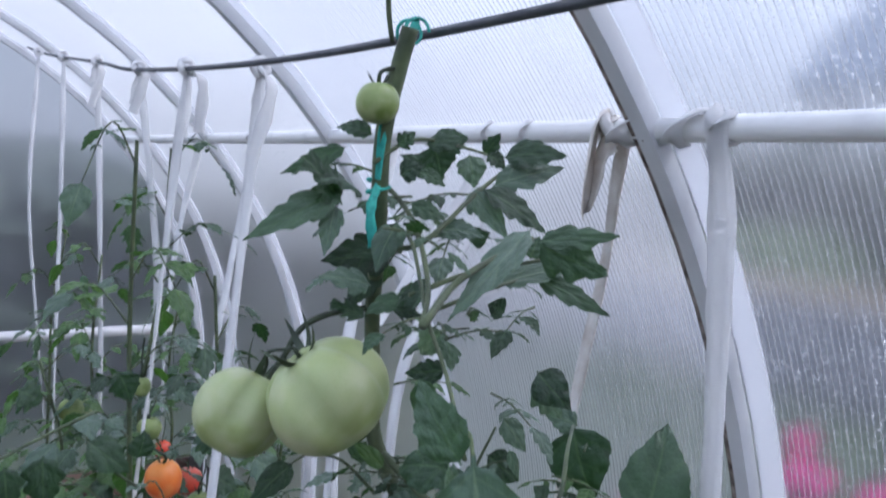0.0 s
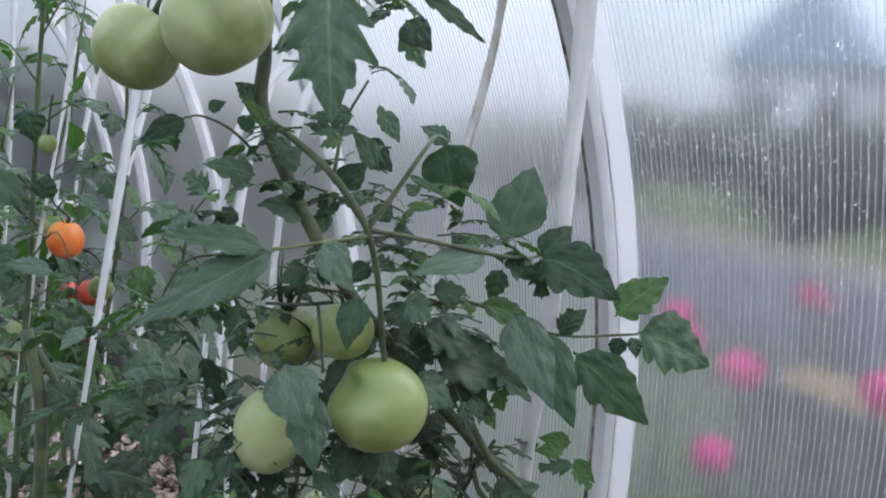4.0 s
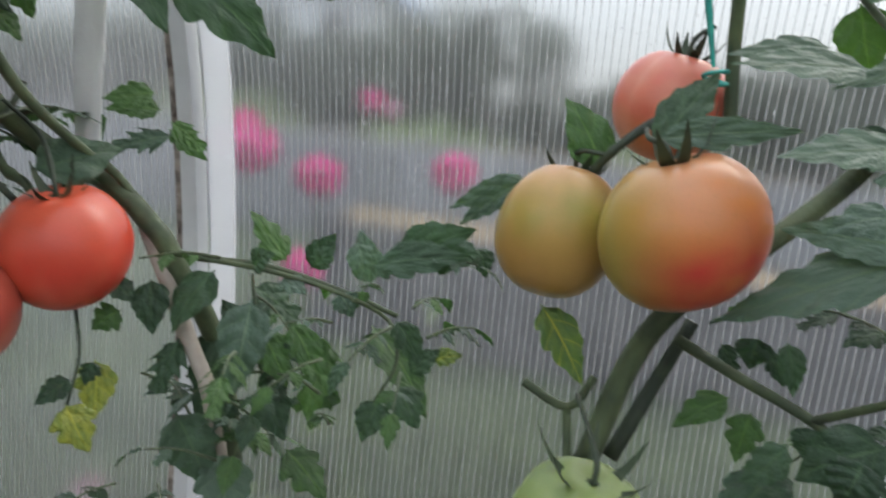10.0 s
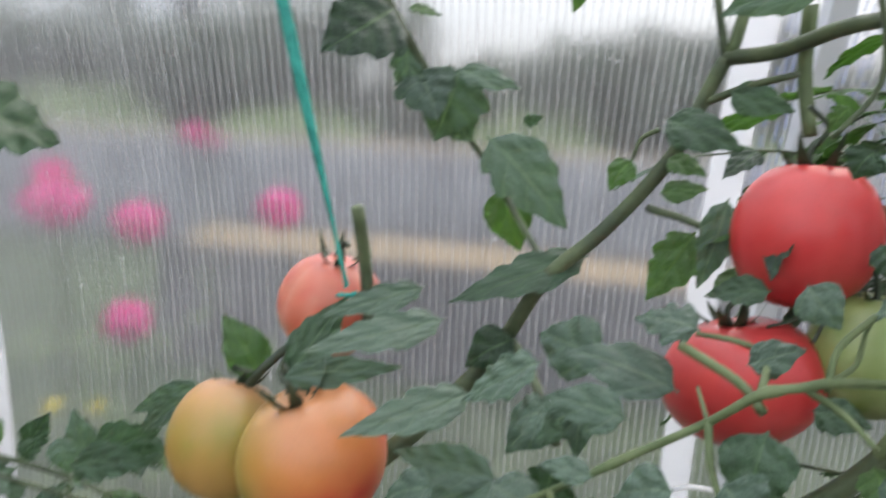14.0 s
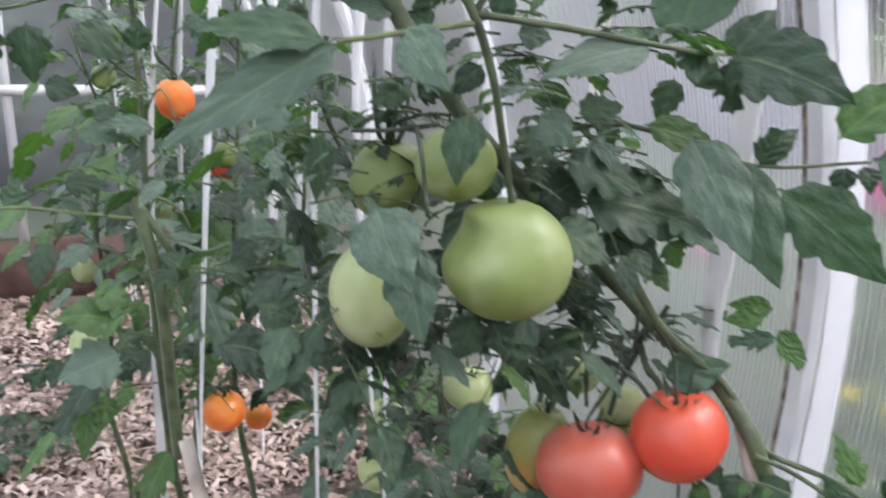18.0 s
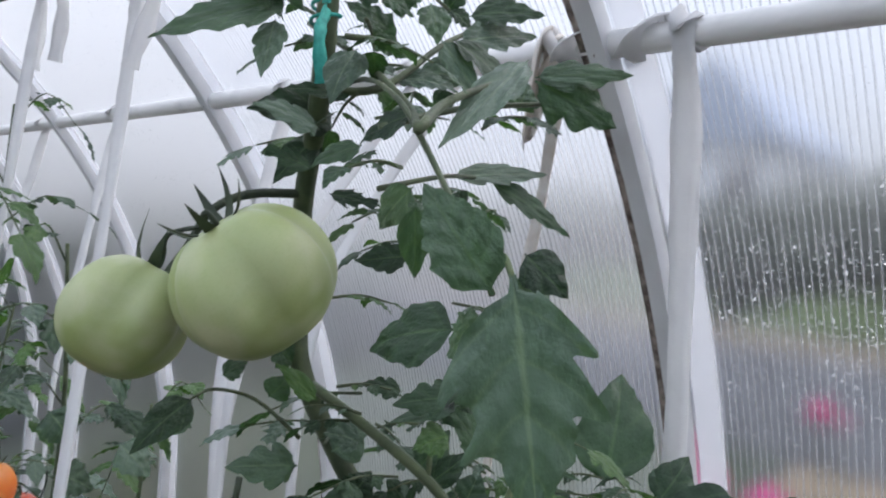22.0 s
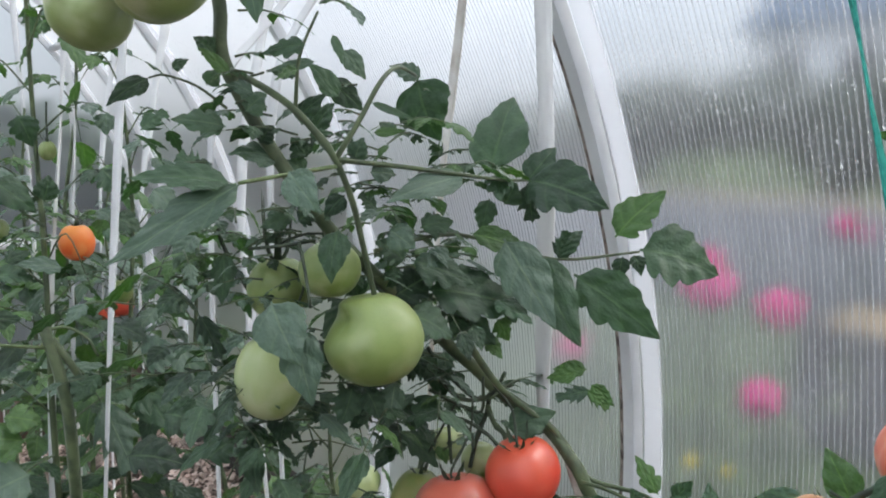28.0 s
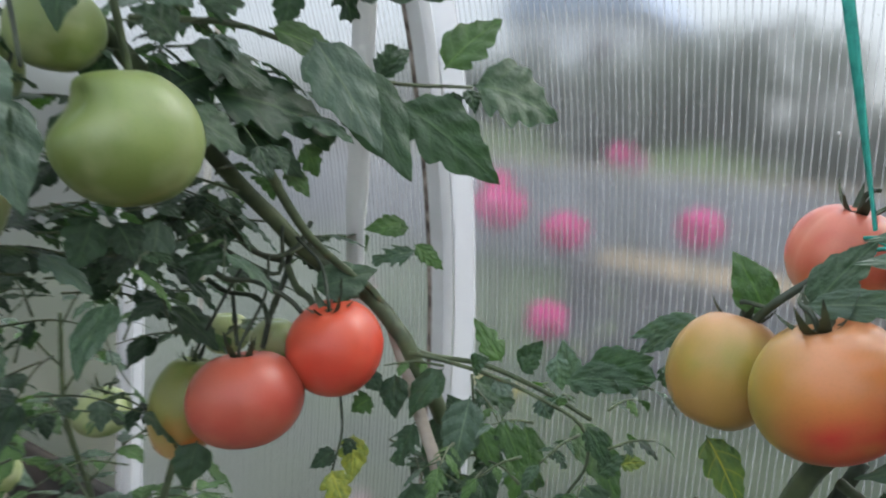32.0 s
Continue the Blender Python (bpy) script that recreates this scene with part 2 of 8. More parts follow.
BLUSH_TOMATO = fruit("blushing_tomato_skin", (0.56, 0.15, 0.105), (0.56, 0.12, 0.07), (0.52, 0.20, 0.07), (0.62, 0.24, 0.15))
BRIGHT_TOMATO = fruit("orange_tomato_skin", (0.75, 0.26, 0.05), (0.78, 0.18, 0.03), (0.72, 0.10, 0.02), (0.80, 0.28, 0.08))

WHITE_PAINT = surface("white_painted_steel", (0.52, 0.53, 0.55), (0.66, 0.67, 0.69), 9, 0.4, 120, 0.08, (0.2, 0.55))
PIPE_WHITE = surface("white_plastic_pipe", (0.62, 0.62, 0.63), (0.80, 0.80, 0.80), 12, 0.35, 90, 0.05, (0.2, 0.5))
RUST = surface("rusty_gap", (0.07, 0.050, 0.042), (0.40, 0.34, 0.30), 55, 0.85, 160, 0.5)
CLOTH = surface("white_cloth_strip", (0.66, 0.66, 0.68), (0.84, 0.84, 0.85), 14, 0.85, 420, 0.25, (0.25, 0.6))
CLOTH_OLD = surface("stained_cloth_strip", (0.50, 0.44, 0.38), (0.80, 0.78, 0.75), 16, 0.9, 420, 0.3, (0.3, 0.6))


def see_light(m, share):
    """Lets a share of the light through a thin cloth."""
    nt = m.node_tree
    p, out = nt.nodes["Principled BSDF"], nt.nodes["Material Output"]
    tl = nt.nodes.new("ShaderNodeBsdfTranslucent")
    tl.inputs["Color"].default_value = (0.9, 0.9, 0.9, 1)
    ms = nt.nodes.new("ShaderNodeMixShader")
    ms.inputs["Fac"].default_value = share
    nt.links.new(p.outputs[0], ms.inputs[1])
    nt.links.new(tl.outputs[0], ms.inputs[2])
    nt.links.new(ms.outputs[0], out.inputs["Surface"])


see_light(CLOTH, 0.4)
TWINE = surface("green_twine", (0.02, 0.27, 0.22), (0.05, 0.44, 0.36), 120, 0.6, 600, 0.4)
WIRE = surface("dark_wire", (0.03, 0.035, 0.045), (0.07, 0.075, 0.085), 50, 0.45, 200, 0.1)
BOARD = surface("dark_damp_board", (0.012, 0.010, 0.009), (0.045, 0.034, 0.028), 8, 0.8, 60, 0.5)
BOARD_RED = surface("reddish_board", (0.05, 0.028, 0.022), (0.12, 0.07, 0.055), 7, 0.85, 40, 0.6)
WOOD_GREY = surface("weathered_lath", (0.30, 0.25, 0.21), (0.52, 0.46, 0.40), 25, 0.8, 140, 0.3)
SOIL = surface("damp_soil", (0.05, 0.038, 0.03), (0.24, 0.18, 0.145), 12, 0.95, 60, 0.9, distance=0.02)


# ---- mesh helpers ----
def part(name, data, mat, parent=None, label="", smooth=True):
    """Links (verts, faces) or a mesh as one object under a thing or a part."""
    if isinstance(data, tuple):
        me = bpy.data.meshes.new(name)
        me.from_pydata([tuple(v) for v in data[0]], [], data[1])
        if smooth:
            me.polygons.foreach_set("use_smooth", [True] * len(me.polygons))
        me.materials.append(mat)
        me.update()
    else:
        me = data
    ob = new(name, me)
    if parent:
        ob.parent = parent
    if label:
        ob["label"] = label
    return ob


def thing(name, label, category, group="", kind="", at=(0, 0, 0)):
    ob = new(name)
    ob.location = at
    ob.empty_display_size = 0.05
    return tagged(ob, label, category, group, kind)


def smooth_line(pts, per=6):
    """Catmull-Rom through the points."""
    p = [Vector(q) for q in pts]
    if len(p) < 3:
        return p if len(p) < 2 else [p[0].lerp(p[1], i / per) for i in range(per + 1)]
    p = [p[0] * 2 - p[1]] + p + [p[-1] * 2 - p[-2]]
    out = []
    for i in range(1, len(p) - 2):
        a, b, c, d = p[i - 1 : i + 3]
        for k in range(per):
            t = k / per
            out.append(0.5 * (2 * b + (c - a) * t + (2 * a - 5 * b + 4 * c - d) * t * t + (3 * b - a - 3 * c + d) * t**3))
    out.append(p[-2])
    return out


def tube(pts, r0, r1=None, sides=7, per=5, wobble=0.0, rng=None, knots=()):
    """A round tapered tube along the points, with swellings (share, extra) along it."""
    line = smooth_line(pts, per)
    r1 = r0 if r1 is None else r1
    verts, faces = [], []
    side = None
    n = len(line)
    for i, q in enumerate(line):
        d = (line[min(i + 1, n - 1)] - line[max(i - 1, 0)]).normalized()
        if side is None:
            side = d.orthogonal().normalized()
        side = (side - d * side.dot(d)).normalized()
        up = d.cross(side)
        s = i / max(n - 1, 1)
        r = r0 + (r1 - r0) * s
        for ks, ke in knots:
            r *= 1 + ke * math.exp(-(((s - ks) / 0.03) ** 2))
        if wobble:
            r *= 1 + wobble * rng.uniform(-1, 1)
        for k in range(sides):
            a = 2 * math.pi * k / sides
            verts.append(q + (side * math.cos(a) + up * math.sin(a)) * r)
    for i in range(n - 1):
        for k in range(sides):
            j = (k + 1) % sides
            faces.append((i * sides + k, i * sides + j, (i + 1) * sides + j, (i + 1) * sides + k))
    faces.append(tuple(range(sides))[::-1])
    faces.append(tuple((n - 1) * sides + k for k in range(sides)))
    return verts, faces


def ribbon(pts, width, face=(0, 1, 0), turns=0.0, thick=0.0012, per=6, pinch=(), rng=None):
    """A cloth strip along the points with real thickness, twisting, pinched where it is tied."""
    line = smooth_line(pts, per)
    verts, faces, n = [], [], len(line)
    f = Vector(face)
    for i, q in enumerate(line):
        d = (line[min(i + 1, n - 1)] - line[max(i - 1, 0)]).normalized()
        s = i / max(n - 1, 1)
        a = Matrix.Rotation(turns * 2 * math.pi * s, 3, d) @ (f - d * f.dot(d)).normalized()
        b = d.cross(a)
        w = width * (0.5 + 0.08 * math.sin(s * 19) + (rng.uniform(-0.04, 0.04) if rng else 0))
        for ps, pw in pinch:
            w *= 1 - pw * math.exp(-(((s - ps) / 0.035) ** 2))
        fold = a * (0.12 * width)
        for u, v in ((-1, 0), (-0.3, 1), (0.35, -0.6), (1, 0.3)):
            verts.append(q + b * w * u + fold * v + a * thick)
        for u, v in ((-1, 0), (-0.3, 1), (0.35, -0.6), (1, 0.3)):
            verts.append(q + b * w * u + fold * v - a * thick)
    for i in range(n - 1):
        o, e = i * 8, i * 8 + 8
        for k in range(3):
            faces.append((o + k, o + k + 1, e + k + 1, e + k))
            faces.append((o + 4 + k + 1, o + 4 + k, e + 4 + k, e + 4 + k + 1))
        faces.append((o + 4, o, e, e + 4))
        faces.append((o + 3, o + 7, e + 7, e + 3))
    return verts, faces


def box(x0, x1, y0, y1, z0, z1, bevel=0.003):
    bm = bmesh.new()
    bmesh.ops.create_cube(bm, size=1.0, matrix=Matrix.Translation(((x0 + x1) / 2, (y0 + y1) / 2, (z0 + z1) / 2)) @ Matrix.Diagonal((x1 - x0, y1 - y0, z1 - z0, 1)))
    if bevel:
        bmesh.ops.bevel(bm, geom=bm.edges[:], offset=bevel, segments=2, affect="EDGES")
    v = [x.co.copy() for x in bm.verts]
    bm.verts.index_update()
    f = [tuple(x.index for x in q.verts) for q in bm.faces]
    bm.free()
    return v, f


def joined(pieces):
    verts, faces = [], []
    for v, f in pieces:
        o = len(verts)
        verts += list(v)
        faces += [tuple(i + o for i in q) for q in f]
    return verts, faces


# ---- the greenhouse: pointed arches a metre apart, clad with twin-wall sheets ----
CX, CZ, R = -0.51, 0.776, 1.634
LEG = 0.33
Y_END, Y_BACK = 3.62, -2.36
ARCHES = [-2.34, -1.33, -0.340, 0.640, 1.50, 2.33, 3.12, 3.59]


def profile(r, x_side=1, steps=26, top=math.pi / 2):
    """The arch in section, from the sill up to the ridge: (x, z)."""
    out = [(r, LEG - CZ), (r, (LEG - CZ) / 2)]
    out += [(r * math.cos(top * i / steps), r * math.sin(top * i / steps)) for i in range(steps + 1)]
    return [(CX + x_side * x, CZ + z) for x, z in out]


def swept(prof_in, prof_out, y0, y1):
    """A strip of the arch's section between two profiles and two stations."""
    verts, faces = [], []
    for (xi, zi), (xo, zo) in zip(prof_in, prof_out):
        verts += [(xi, y0, zi), (xi, y1, zi), (xo, y1, zo), (xo, y0, zo)]
    n = len(prof_in)
    for i in range(n - 1):
        a, b = i * 4, i * 4 + 4
        for k in range(4):
            j = (k + 1) % 4
            faces.append((a + k, a + j, b + j, b + k))
    faces += [(3, 2, 1, 0), tuple((n - 1) * 4 + k for k in range(4))]
    return verts, faces


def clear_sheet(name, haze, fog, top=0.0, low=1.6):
    """Clear plastic, hazed by condensation: part lets the view through softened, part glows with the daylight behind.
    Above low, top adds more white by height, to brighten the upper sheet.
    """
    m, nt, p, out = material(name)
    nt.nodes.remove(p)
    soft = nt.nodes.new("ShaderNodeBsdfRefraction")
    soft.inputs["IOR"].default_value = 1.16
    soft.inputs["Roughness"].default_value = haze
    soft.inputs["Color"].default_value = (0.95, 0.96, 0.98, 1)
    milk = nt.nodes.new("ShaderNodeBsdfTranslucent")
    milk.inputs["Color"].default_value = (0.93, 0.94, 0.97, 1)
    n = noise_node(nt, 3.0, 4.0)
    run = nt.nodes.new("ShaderNodeMapping")
    run.inputs["Scale"].default_value = (9, 150, 9)
    tc = nt.nodes.new("ShaderNodeTexCoord")
    nt.links.new(tc.outputs["Object"], run.inputs["Vector"])
    streak = nt.nodes.new("ShaderNodeTexNoise")
    streak.inputs["Scale"].default_value = 1.0
    streak.inputs["Detail"].default_value = 3.0
    nt.links.new(run.outputs[0], streak.inputs["Vector"])
    sr = ramp(nt, streak.outputs["Fac"], [(0.35, (0.62, 0.62, 0.62)), (0.68, (1.0, 1.0, 1.0))])
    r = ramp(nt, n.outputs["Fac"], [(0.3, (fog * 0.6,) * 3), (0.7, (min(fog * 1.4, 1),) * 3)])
    # extra white by height, painted in to brighten roof and upper wall
    roof_lift = nt.nodes.new("ShaderNodeMapRange")
    roof_lift.inputs["From Min"].default_value, roof_lift.inputs["From Max"].default_value = low, low + 0.6
    roof_lift.inputs["To Max"].default_value = top
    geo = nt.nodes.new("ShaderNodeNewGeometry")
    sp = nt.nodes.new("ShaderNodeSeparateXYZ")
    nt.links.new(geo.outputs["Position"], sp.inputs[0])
    nt.links.new(sp.outputs["Z"], roof_lift.inputs["Value"])
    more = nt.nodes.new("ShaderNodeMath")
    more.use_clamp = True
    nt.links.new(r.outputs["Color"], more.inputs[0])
    nt.links.new(roof_lift.outputs[0], more.inputs[1])
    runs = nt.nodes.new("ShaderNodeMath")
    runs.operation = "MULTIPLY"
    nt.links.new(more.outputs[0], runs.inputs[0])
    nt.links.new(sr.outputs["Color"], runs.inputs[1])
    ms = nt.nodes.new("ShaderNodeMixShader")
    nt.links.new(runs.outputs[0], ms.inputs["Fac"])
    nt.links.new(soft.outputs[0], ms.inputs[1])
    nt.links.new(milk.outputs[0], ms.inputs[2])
    gl = nt.nodes.new("ShaderNodeBsdfGlossy")
    gl.inputs["Roughness"].default_value = 0.25
    lw = nt.nodes.new("ShaderNodeLayerWeight")
    lw.inputs["Blend"].default_value = 0.25
    ms2 = nt.nodes.new("ShaderNodeMixShader")
    fr = nt.nodes.new("ShaderNodeMath")
    fr.operation = "MULTIPLY"
    fr.inputs[1].default_value = 0.35
    nt.links.new(lw.outputs["Fresnel"], fr.inputs[0])
    nt.links.new(fr.outputs[0], ms2.inputs["Fac"])
    nt.links.new(ms.outputs[0], ms2.inputs[1])
    nt.links.new(gl.outputs[0], ms2.inputs[2])
    bn = nt.nodes.new("ShaderNodeBump")
    bn.inputs["Strength"].default_value = 0.12
    bn.inputs["Distance"].default_value = 0.002
    nt.links.new(noise_node(nt, 160.0, 3.0).outputs["Fac"], bn.inputs["Height"])
    nt.links.new(bn.outputs["Normal"], soft.inputs["Normal"])
    nt.links.new(bn.outputs["Normal"], gl.inputs["Normal"])
    nt.links.new(ms2.outputs[0], out.inputs["Surface"])
    return m


# base haze is condensation; the upward whitening is added brightness, strongest far off
SHEET_IN = clear_sheet("hazed_sheet_bright_top", 0.28, 0.03, 0.15)
SHEET_FAR = clear_sheet("misted_sheet_bright_top", 0.32, 0.05, 0.62, 1.45)
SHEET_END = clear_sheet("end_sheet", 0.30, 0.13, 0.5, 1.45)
SHEET_OUT = clear_sheet("outer_sheet", 0.12, 0.03)


def thin_plastic(name, colour, see, milk):
    """Thin clear plastic: partly seen through, partly lit from behind, partly white."""
    m, nt, p, out = material(name)
    p.inputs["Base Color"].default_value = (*colour, 1)
    p.inputs["Roughness"].default_value = 0.35
    tr = nt.nodes.new("ShaderNodeBsdfTransparent")
    tr.inputs["Color"].default_value = (0.96, 0.97, 0.98, 1)
    tl = nt.nodes.new("ShaderNodeBsdfTranslucent")
    tl.inputs["Color"].default_value = (*colour, 1)
    a = nt.nodes.new("ShaderNodeMixShader")
    a.inputs["Fac"].default_value = milk
    nt.links.new(p.outputs[0], a.inputs[1])
    nt.links.new(tl.outputs[0], a.inputs[2])
    b = nt.nodes.new("ShaderNodeMixShader")
    b.inputs["Fac"].default_value = see
    nt.links.new(a.outputs[0], b.inputs[1])
    nt.links.new(tr.outputs[0], b.inputs[2])
    nt.links.new(b.outputs[0], out.inputs["Surface"])
    return m


WEB = thin_plastic("sheet_web", (0.46, 0.47, 0.50), 0.90, 0.5)
RIB = thin_plastic("sheet_rib", (0.40, 0.405, 0.42), 0.60, 0.5)
JOINT = thin_plastic("joint_plastic", (0.80, 0.81, 0.84), 0.35, 0.6)
# drops are milky white: the sky's glint is painted into their colour
DROP = thin_plastic("water_drop_glint", (0.93, 0.94, 0.96), 0.34, 0.8)

SHEET = 0.008
PITCH = 0.0086
for i in range(len(ARCHES) - 1):
    y0, y1 = ARCHES[i], ARCHES[i + 1]
    panel = thing("wall_panel", "hazed clear twin-wall plastic sheet, wet with condensation", "greenhouse panel", "clear wall panels", "structure")
    near = profile(R)
    far = profile(R + SHEET)
    iv = [(x, y, z) for x, z in near for y in (y0, y1)]
    ov = [(x, y, z) for x, z in far for y in (y0, y1)]
    n = len(near)
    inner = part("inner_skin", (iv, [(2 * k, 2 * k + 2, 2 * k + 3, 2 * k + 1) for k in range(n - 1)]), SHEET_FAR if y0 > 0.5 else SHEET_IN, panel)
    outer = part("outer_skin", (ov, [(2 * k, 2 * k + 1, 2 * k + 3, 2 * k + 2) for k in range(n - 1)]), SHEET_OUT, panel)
    coarse_in, coarse_out = near, far
    if y0 > 1.2:
        inner.visible_shadow = outer.visible_shadow = False
        continue
    verts, faces, rv, rf = [], [], [], []
    count = int((y1 - y0) / PITCH)
    for k in range(count):
        y = y0 + (k + 0.5) * PITCH
        o = len(verts)
        for (xi, zi), (xo, zo) in zip(coarse_in, coarse_out):
            dx, dz = (xo - xi) * 0.12, (zo - zi) * 0.12
            verts += [(xi + dx, y - 0.0003, zi + dz), (xo - dx, y - 0.0003, zo - dz), (xo - dx, y + 0.0003, zo - dz), (xi + dx, y + 0.0003, zi + dz)]
        for s in range(n - 1):
            a, b = o + 4 * s, o + 4 * s + 4
            faces += [(a, a + 1, b + 1, b), (a + 2, a + 3, b + 3, b + 2), (a + 3, a, b, b + 3)]
        wide = 0.0010 * (1 + 0.25 * math.sin(k * 2.7))
        o = len(rv)
        for (xi, zi), (xo, zo) in zip(coarse_in, coarse_out):
            dx, dz = (xo - xi) * -0.04, (zo - zi) * -0.04
            rv += [(xi + dx, y - wide, zi + dz), (xi + dx, y + wide, zi + dz)]
        rf += [(o + 2 * s, o + 2 * s + 1, o + 2 * s + 3, o + 2 * s + 2) for s in range(n - 1)]
    ribs = part("sheet_ribs", (rv, rf), RIB, panel, smooth=False)
    tagged(ribs, "fine pale upright lines where the webs meet the skin", kind="stuff")
    ribs.visible_shadow = False
    webs = part("sheet_webs", (verts, faces), WEB, panel, smooth=False)
    tagged(webs, "fine upright webs inside the sheet", kind="stuff")
    for ob in (inner, outer, webs):
        ob.visible_shadow = False
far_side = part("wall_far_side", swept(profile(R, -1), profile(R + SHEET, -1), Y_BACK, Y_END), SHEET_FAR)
far_side.visible_shadow = False
tagged(far_side, "hazed clear plastic wall along the other side", "greenhouse wall", kind="structure")

for k, y in enumerate(ARCHES):
    arch = thing("arch", "white painted square steel arch with a rusty edge", "greenhouse arch", "greenhouse arches", "structure")
    for s in (1, -1):
        part("tube", swept(profile(R - 0.028, s), profile(R - 0.003, s), y - 0.012, y + 0.010), WHITE_PAINT, arch, smooth=False)
    side = 0.098 if k == 2 else 0.0
    part("joint_strip", swept(profile(R - 0.0065), profile(R - 0.0025), y - 0.054 + side, y - 0.018 + side), JOINT, arch, "white plastic joint strip", smooth=False)
    if k == 2:
        continue
    part("rusty_edge", swept(profile(R - 0.022), profile(R - 0.004), y + 0.0105, y + 0.0225), RUST, arch, "rusty, dirty edge of the tube", smooth=False)


# rows of small unreadable blue print left on the sheet beside one arch
INK = thin_plastic("blue_print", (0.22, 0.28, 0.58), 0.76, 0.5)
rg = random.Random(61)
v, f = [], []
for column in range(30):
    y = -0.306 - 0.0068 * column - (0.03 if column > 3 else 0)
    th = 0.27
    while th < 0.62:
        length = rg.uniform(0.006, 0.022)
        if rg.random() < 0.72:
            o = len(v)
            for q in (th, th + length):
                for e in (-0.0019, 0.0019):
                    v.append((CX + (R - 0.0011) * math.cos(q), y + e, CZ + (R - 0.0011) * math.sin(q)))
            f.append((o, o + 1, o + 3, o + 2))
        th += length + rg.uniform(0.003, 0.008)
print_rows = part("printed_marks", (v, f), INK, smooth=False)
print_rows.visible_shadow = False
tagged(print_rows, "rows of small blue print on the clear sheet", "printed film", kind="structure")


def end_wall(name, y, sign, label):
    wall = thing(name, label, "greenhouse wall", kind="structure")
    pr = profile(R + 0.004)
    pl = profile(R + 0.004, -1)
    ring = pr + pl[::-1][1:]
    verts = [(x, y, z) for x, z in ring] + [(x, y + sign * 0.008, z) for x, z in ring]
    m = len(ring)
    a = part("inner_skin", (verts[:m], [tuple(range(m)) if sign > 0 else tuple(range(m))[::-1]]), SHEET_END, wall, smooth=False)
    b = part("outer_skin", (verts[m:], [tuple(range(m))[::-1] if sign > 0 else tuple(range(m))]), SHEET_OUT, wall, smooth=False)
    a.visible_shadow = b.visible_shadow = False
    for xx in (-1.05, 0.02):
        part("post", box(xx - 0.018, xx + 0.018, y - sign * 0.03 - 0.012, y - sign * 0.03 + 0.012, 0.25, 2.2), WHITE_PAINT, wall)
    return wall


far_end = end_wall("wall_end", Y_END, 1, "hazed clear end wall with a white mid rail")
part("mid_rail", box(-0.92, 0.98, Y_END - 0.05, Y_END - 0.012, 0.95, 0.99), WHITE_PAINT, far_end, "white painted rail")
part("sill_board", box(-2.1, 1.14, Y_END - 0.04, Y_END - 0.005, 0.0, 0.32, 0.006), BOARD_RED, far_end, "reddish damp board")
back_end = end_wall("wall_back", Y_BACK, -1, "hazed clear end wall behind")
part("sill_board", box(-2.1, 1.14, Y_BACK + 0.005, Y_BACK + 0.04, 0.0, 0.33, 0.006), BOARD, back_end)

board = thing("sill_side", "dark damp boards along the foot of the wall", "board", kind="structure")
for a, b in ((-2.35, -0.36), (-0.355, 1.66), (1.665, 3.57)):
    part("plank", box(1.075, 1.118, a, b, 0.0, 0.345, 0.006), BOARD, board)
tagged(part("sill_far_side", box(-2.14, -2.1, Y_BACK, Y_END, 0.0, 0.33, 0.006), BOARD), "dark boards along the other side", "board", kind="structure")
lath = part("edging_lath", box(1.0, 1.018, -0.4, 1.9, 0.02, 0.09, 0.004), WOOD_GREY)
tagged(lath, "grey wooden edging lath set in the wood shavings", "lath")

pipe = part("rail_pipe", tube([(0.728, Y_BACK + 0.02, 1.831), (0.728, 0.5, 1.831), (0.728, 1.6, 1.829), (0.728, 3.6, 1.831)], 0.0155, 0.0155, 14, 6), PIPE_WHITE)
tagged(pipe, "white plastic pipe tied along the arches", "pipe")
for y in ARCHES[2:7]:
    tagged(part("rust_spot", tube([(0.7165, y - 0.004, 1.8195), (0.7145, y + 0.004, 1.8175)], 0.004, 0.003, 7, 2), RUST), "brown rusty screw head on the pipe", "screw")
wire = part("tension_wire", tube([(0.372, Y_BACK + 0.03, 1.93), (0.37, -0.6, 1.885), (0.37, 0.4, 1.876), (0.37, 1.0, 1.888), (0.37, 1.7, 1.935), (0.372, 2.1, 1.985), (0.36, 3.0, 2.09), (0.35, Y_END - 0.01, 2.18)], 0.0044, 0.0044, 8, 8), WIRE)
tagged(wire, "dark plastic-coated wire stretched over the plants", "wire")

# soil and floor, heaped up a little against the side board
def heap(x):
    q = min(1.0, max(0.0, (x - 0.62) / 0.42))
    return 0.13 * q * q * (3 - 2 * q)


rng = random.Random(5)
gv, gf, nx, ny = [], [], 42, 70
for j in range(ny + 1):
    for i in range(nx + 1):
        x, y = -2.12 + 3.2 * i / nx, -2.35 + 5.95 * j / ny
        gv.append((x, y, 0.05 + 0.03 * noise.noise((x * 1.7, y * 1.7, 0)) + 0.012 * noise.noise((x * 9, y * 9, 3)) + heap(x)))
for j in range(ny):
    for i in range(nx):
        a = j * (nx + 1) + i
        gf.append((a, a + 1, a + nx + 2, a + nx + 1))
tagged(part("floor", (gv, gf), SOIL), "dark damp soil of the greenhouse bed", "soil", kind="structure")


